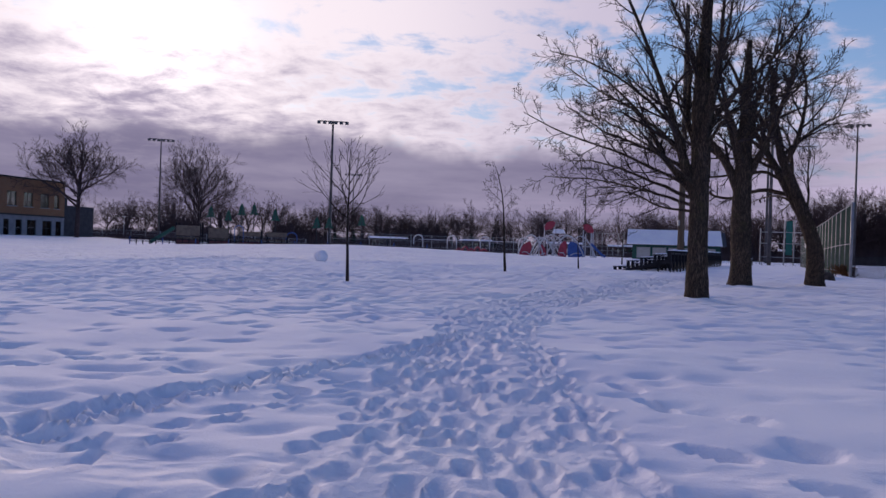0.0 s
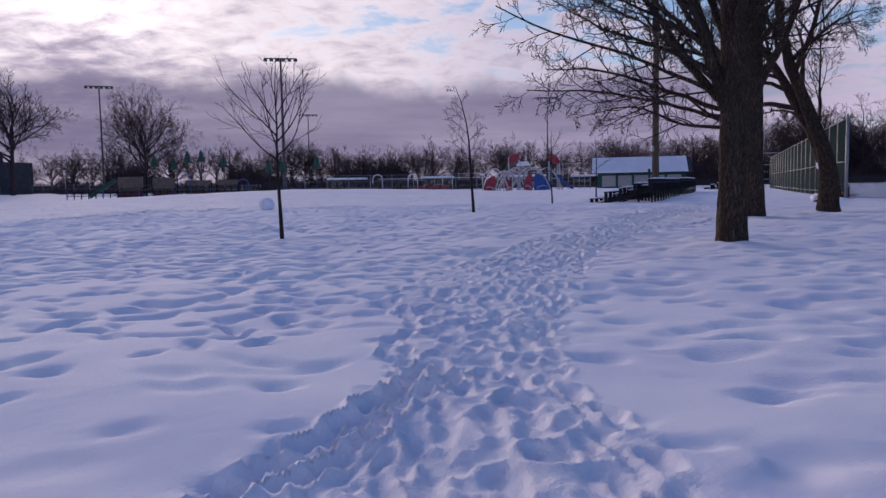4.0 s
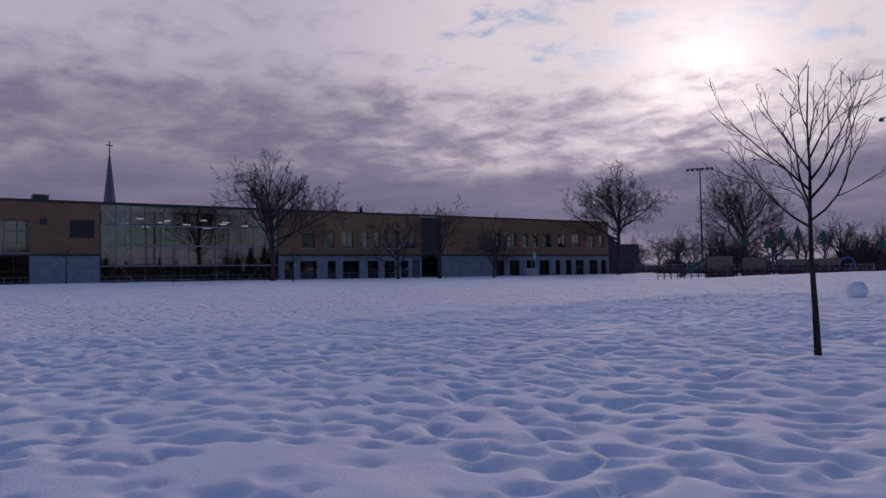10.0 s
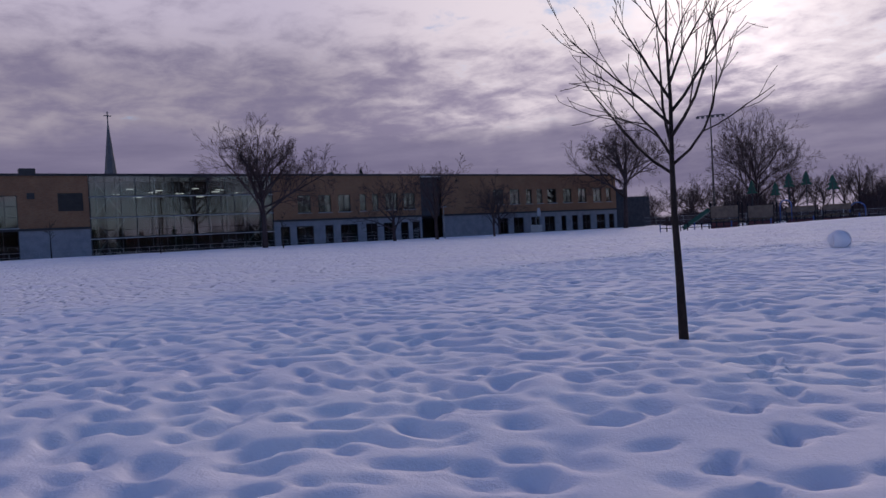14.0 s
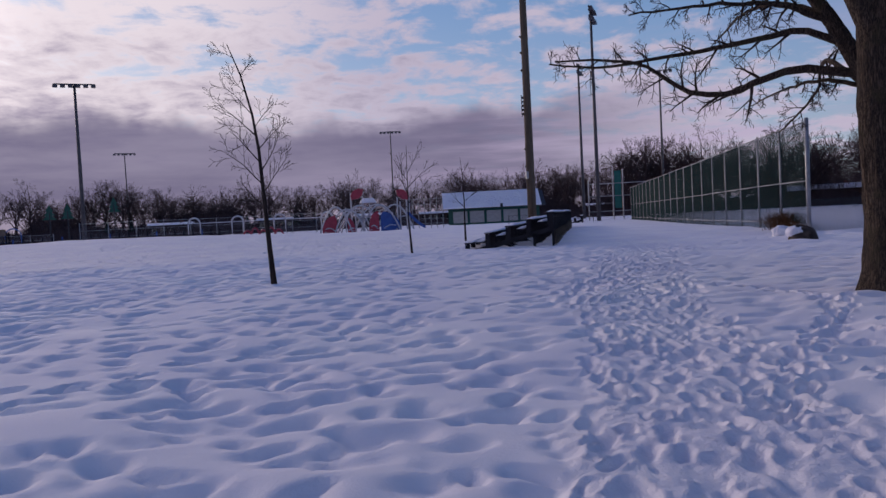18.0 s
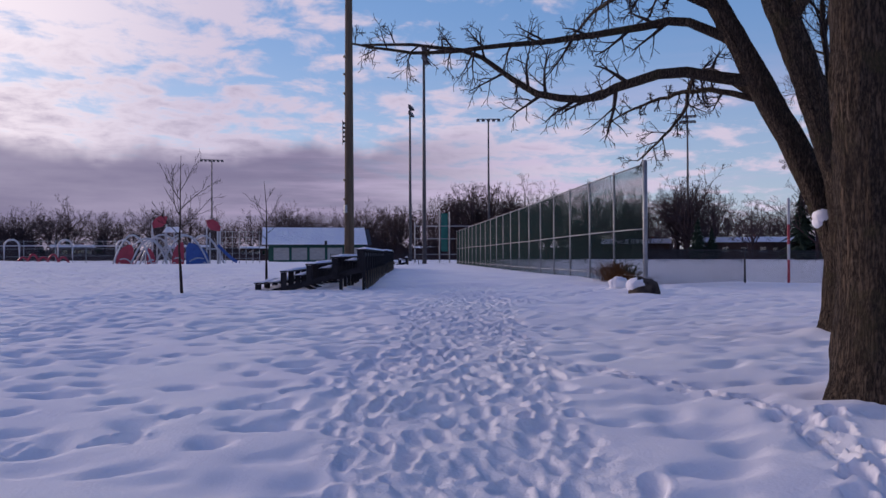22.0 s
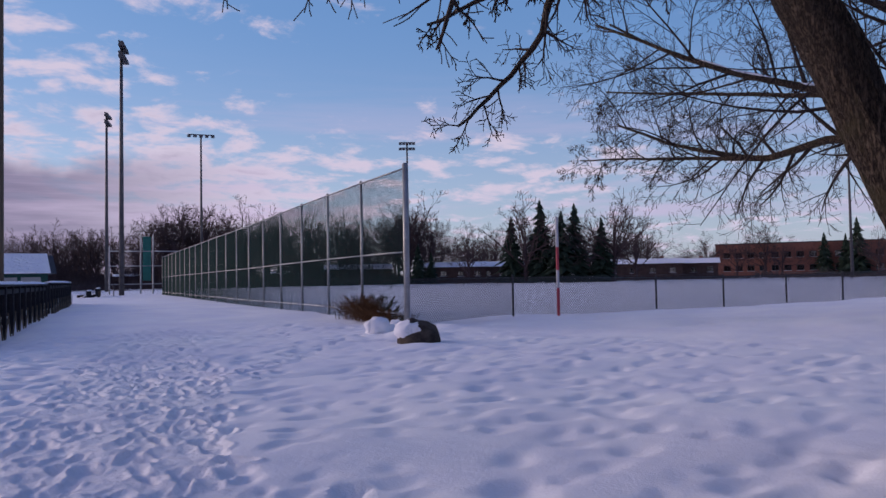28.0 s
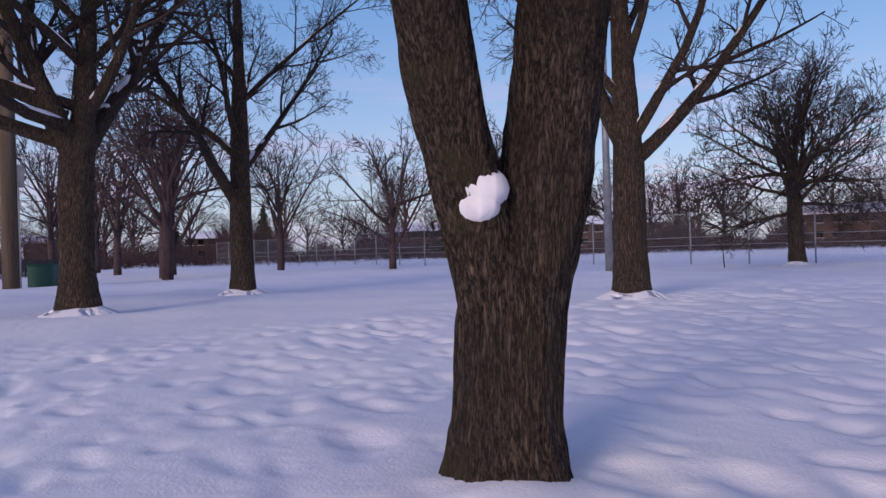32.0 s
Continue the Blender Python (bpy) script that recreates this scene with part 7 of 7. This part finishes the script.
part("slide", Geo().bar((-10.0, -0.6, 2.6), (-13.4, -0.8, 0.3), 0.9, 0.10).bar((-10.0, -1.1, 2.8), (-13.4, -1.3, 0.5), 0.08, 0.5), GREENPAINT, tower, "green slide")
arch(tower, -0.6, -1.6, 1.3, 3.4, 0.07, BLUE)
arch(tower, 7.2, -1.2, 1.6, 2.6, 0.07, BLUE)
for n, (x, y, h) in enumerate(((-44.5, 119, 6.2), (-43.5, 124, 5.9), (-38.8, 117, 6.6), (-38.2, 121, 6.9), (-33.2, 116, 5.8), (-27.5, 119, 4.9), (-25.8, 120, 5.0), (-20.8, 121, 5.6))):
    t = thing("metal_tree", "cut-out green metal fir on a dark pole", "playground", (x, y, height_at(x, y)), 15, "metal firs")
    part("pole", Geo().rod((0, 0, -0.2), (0, 0, h - 0.6), 0.08, 6), BLACKPAINT, t)
    g = Geo()
    for k in range(3):
        b = h - 1.5 + 0.5 * k
        r = 0.75 - 0.17 * k
        g.prism([(-r, b), (r, b), (0, b + 0.85)], -0.05 - 0.01 * k, 0.05 + 0.01 * k, "y")
    part("foliage", g, GREENPAINT, t)
kerb = thing("play_fence", "low fence of blue and dark posts round the playground", "fence", (-52, 108, 0), 4)
for k in range(48):
    x = 0.95 * k
    part("post", Geo().rod((x, 0, height_at(-52 + x, 108) - 0.2), (x, 0, height_at(-52 + x, 108) + 1.1), 0.07, 6), BLUE if k % 5 == 0 else DARKPLANK, kerb)
for h in (0.5, 0.95):
    part("rail", Geo().rod((0, 0, height_at(-52, 108) + h), (45, 0, height_at(-10, 111) + h - 0.3), 0.045, 6), DARKPLANK, kerb)
# the long net fence beyond the mound
netf = fence_run("net_fence", "tall galvanised net fence beyond the playground", (-33, 150), (20, 158), 3.4, 4.0, 0.06, (GALV, GALV), 0.012, 0.30, (3.35, 2.2, 1.1))
fence_run("net_fence", "tall galvanised net fence beyond the playground", (-100, 175), (-40, 160), 2.0, 4.0, 0.06, (GALV, GALV), 0.012, 0.30, (1.95, 1.1))
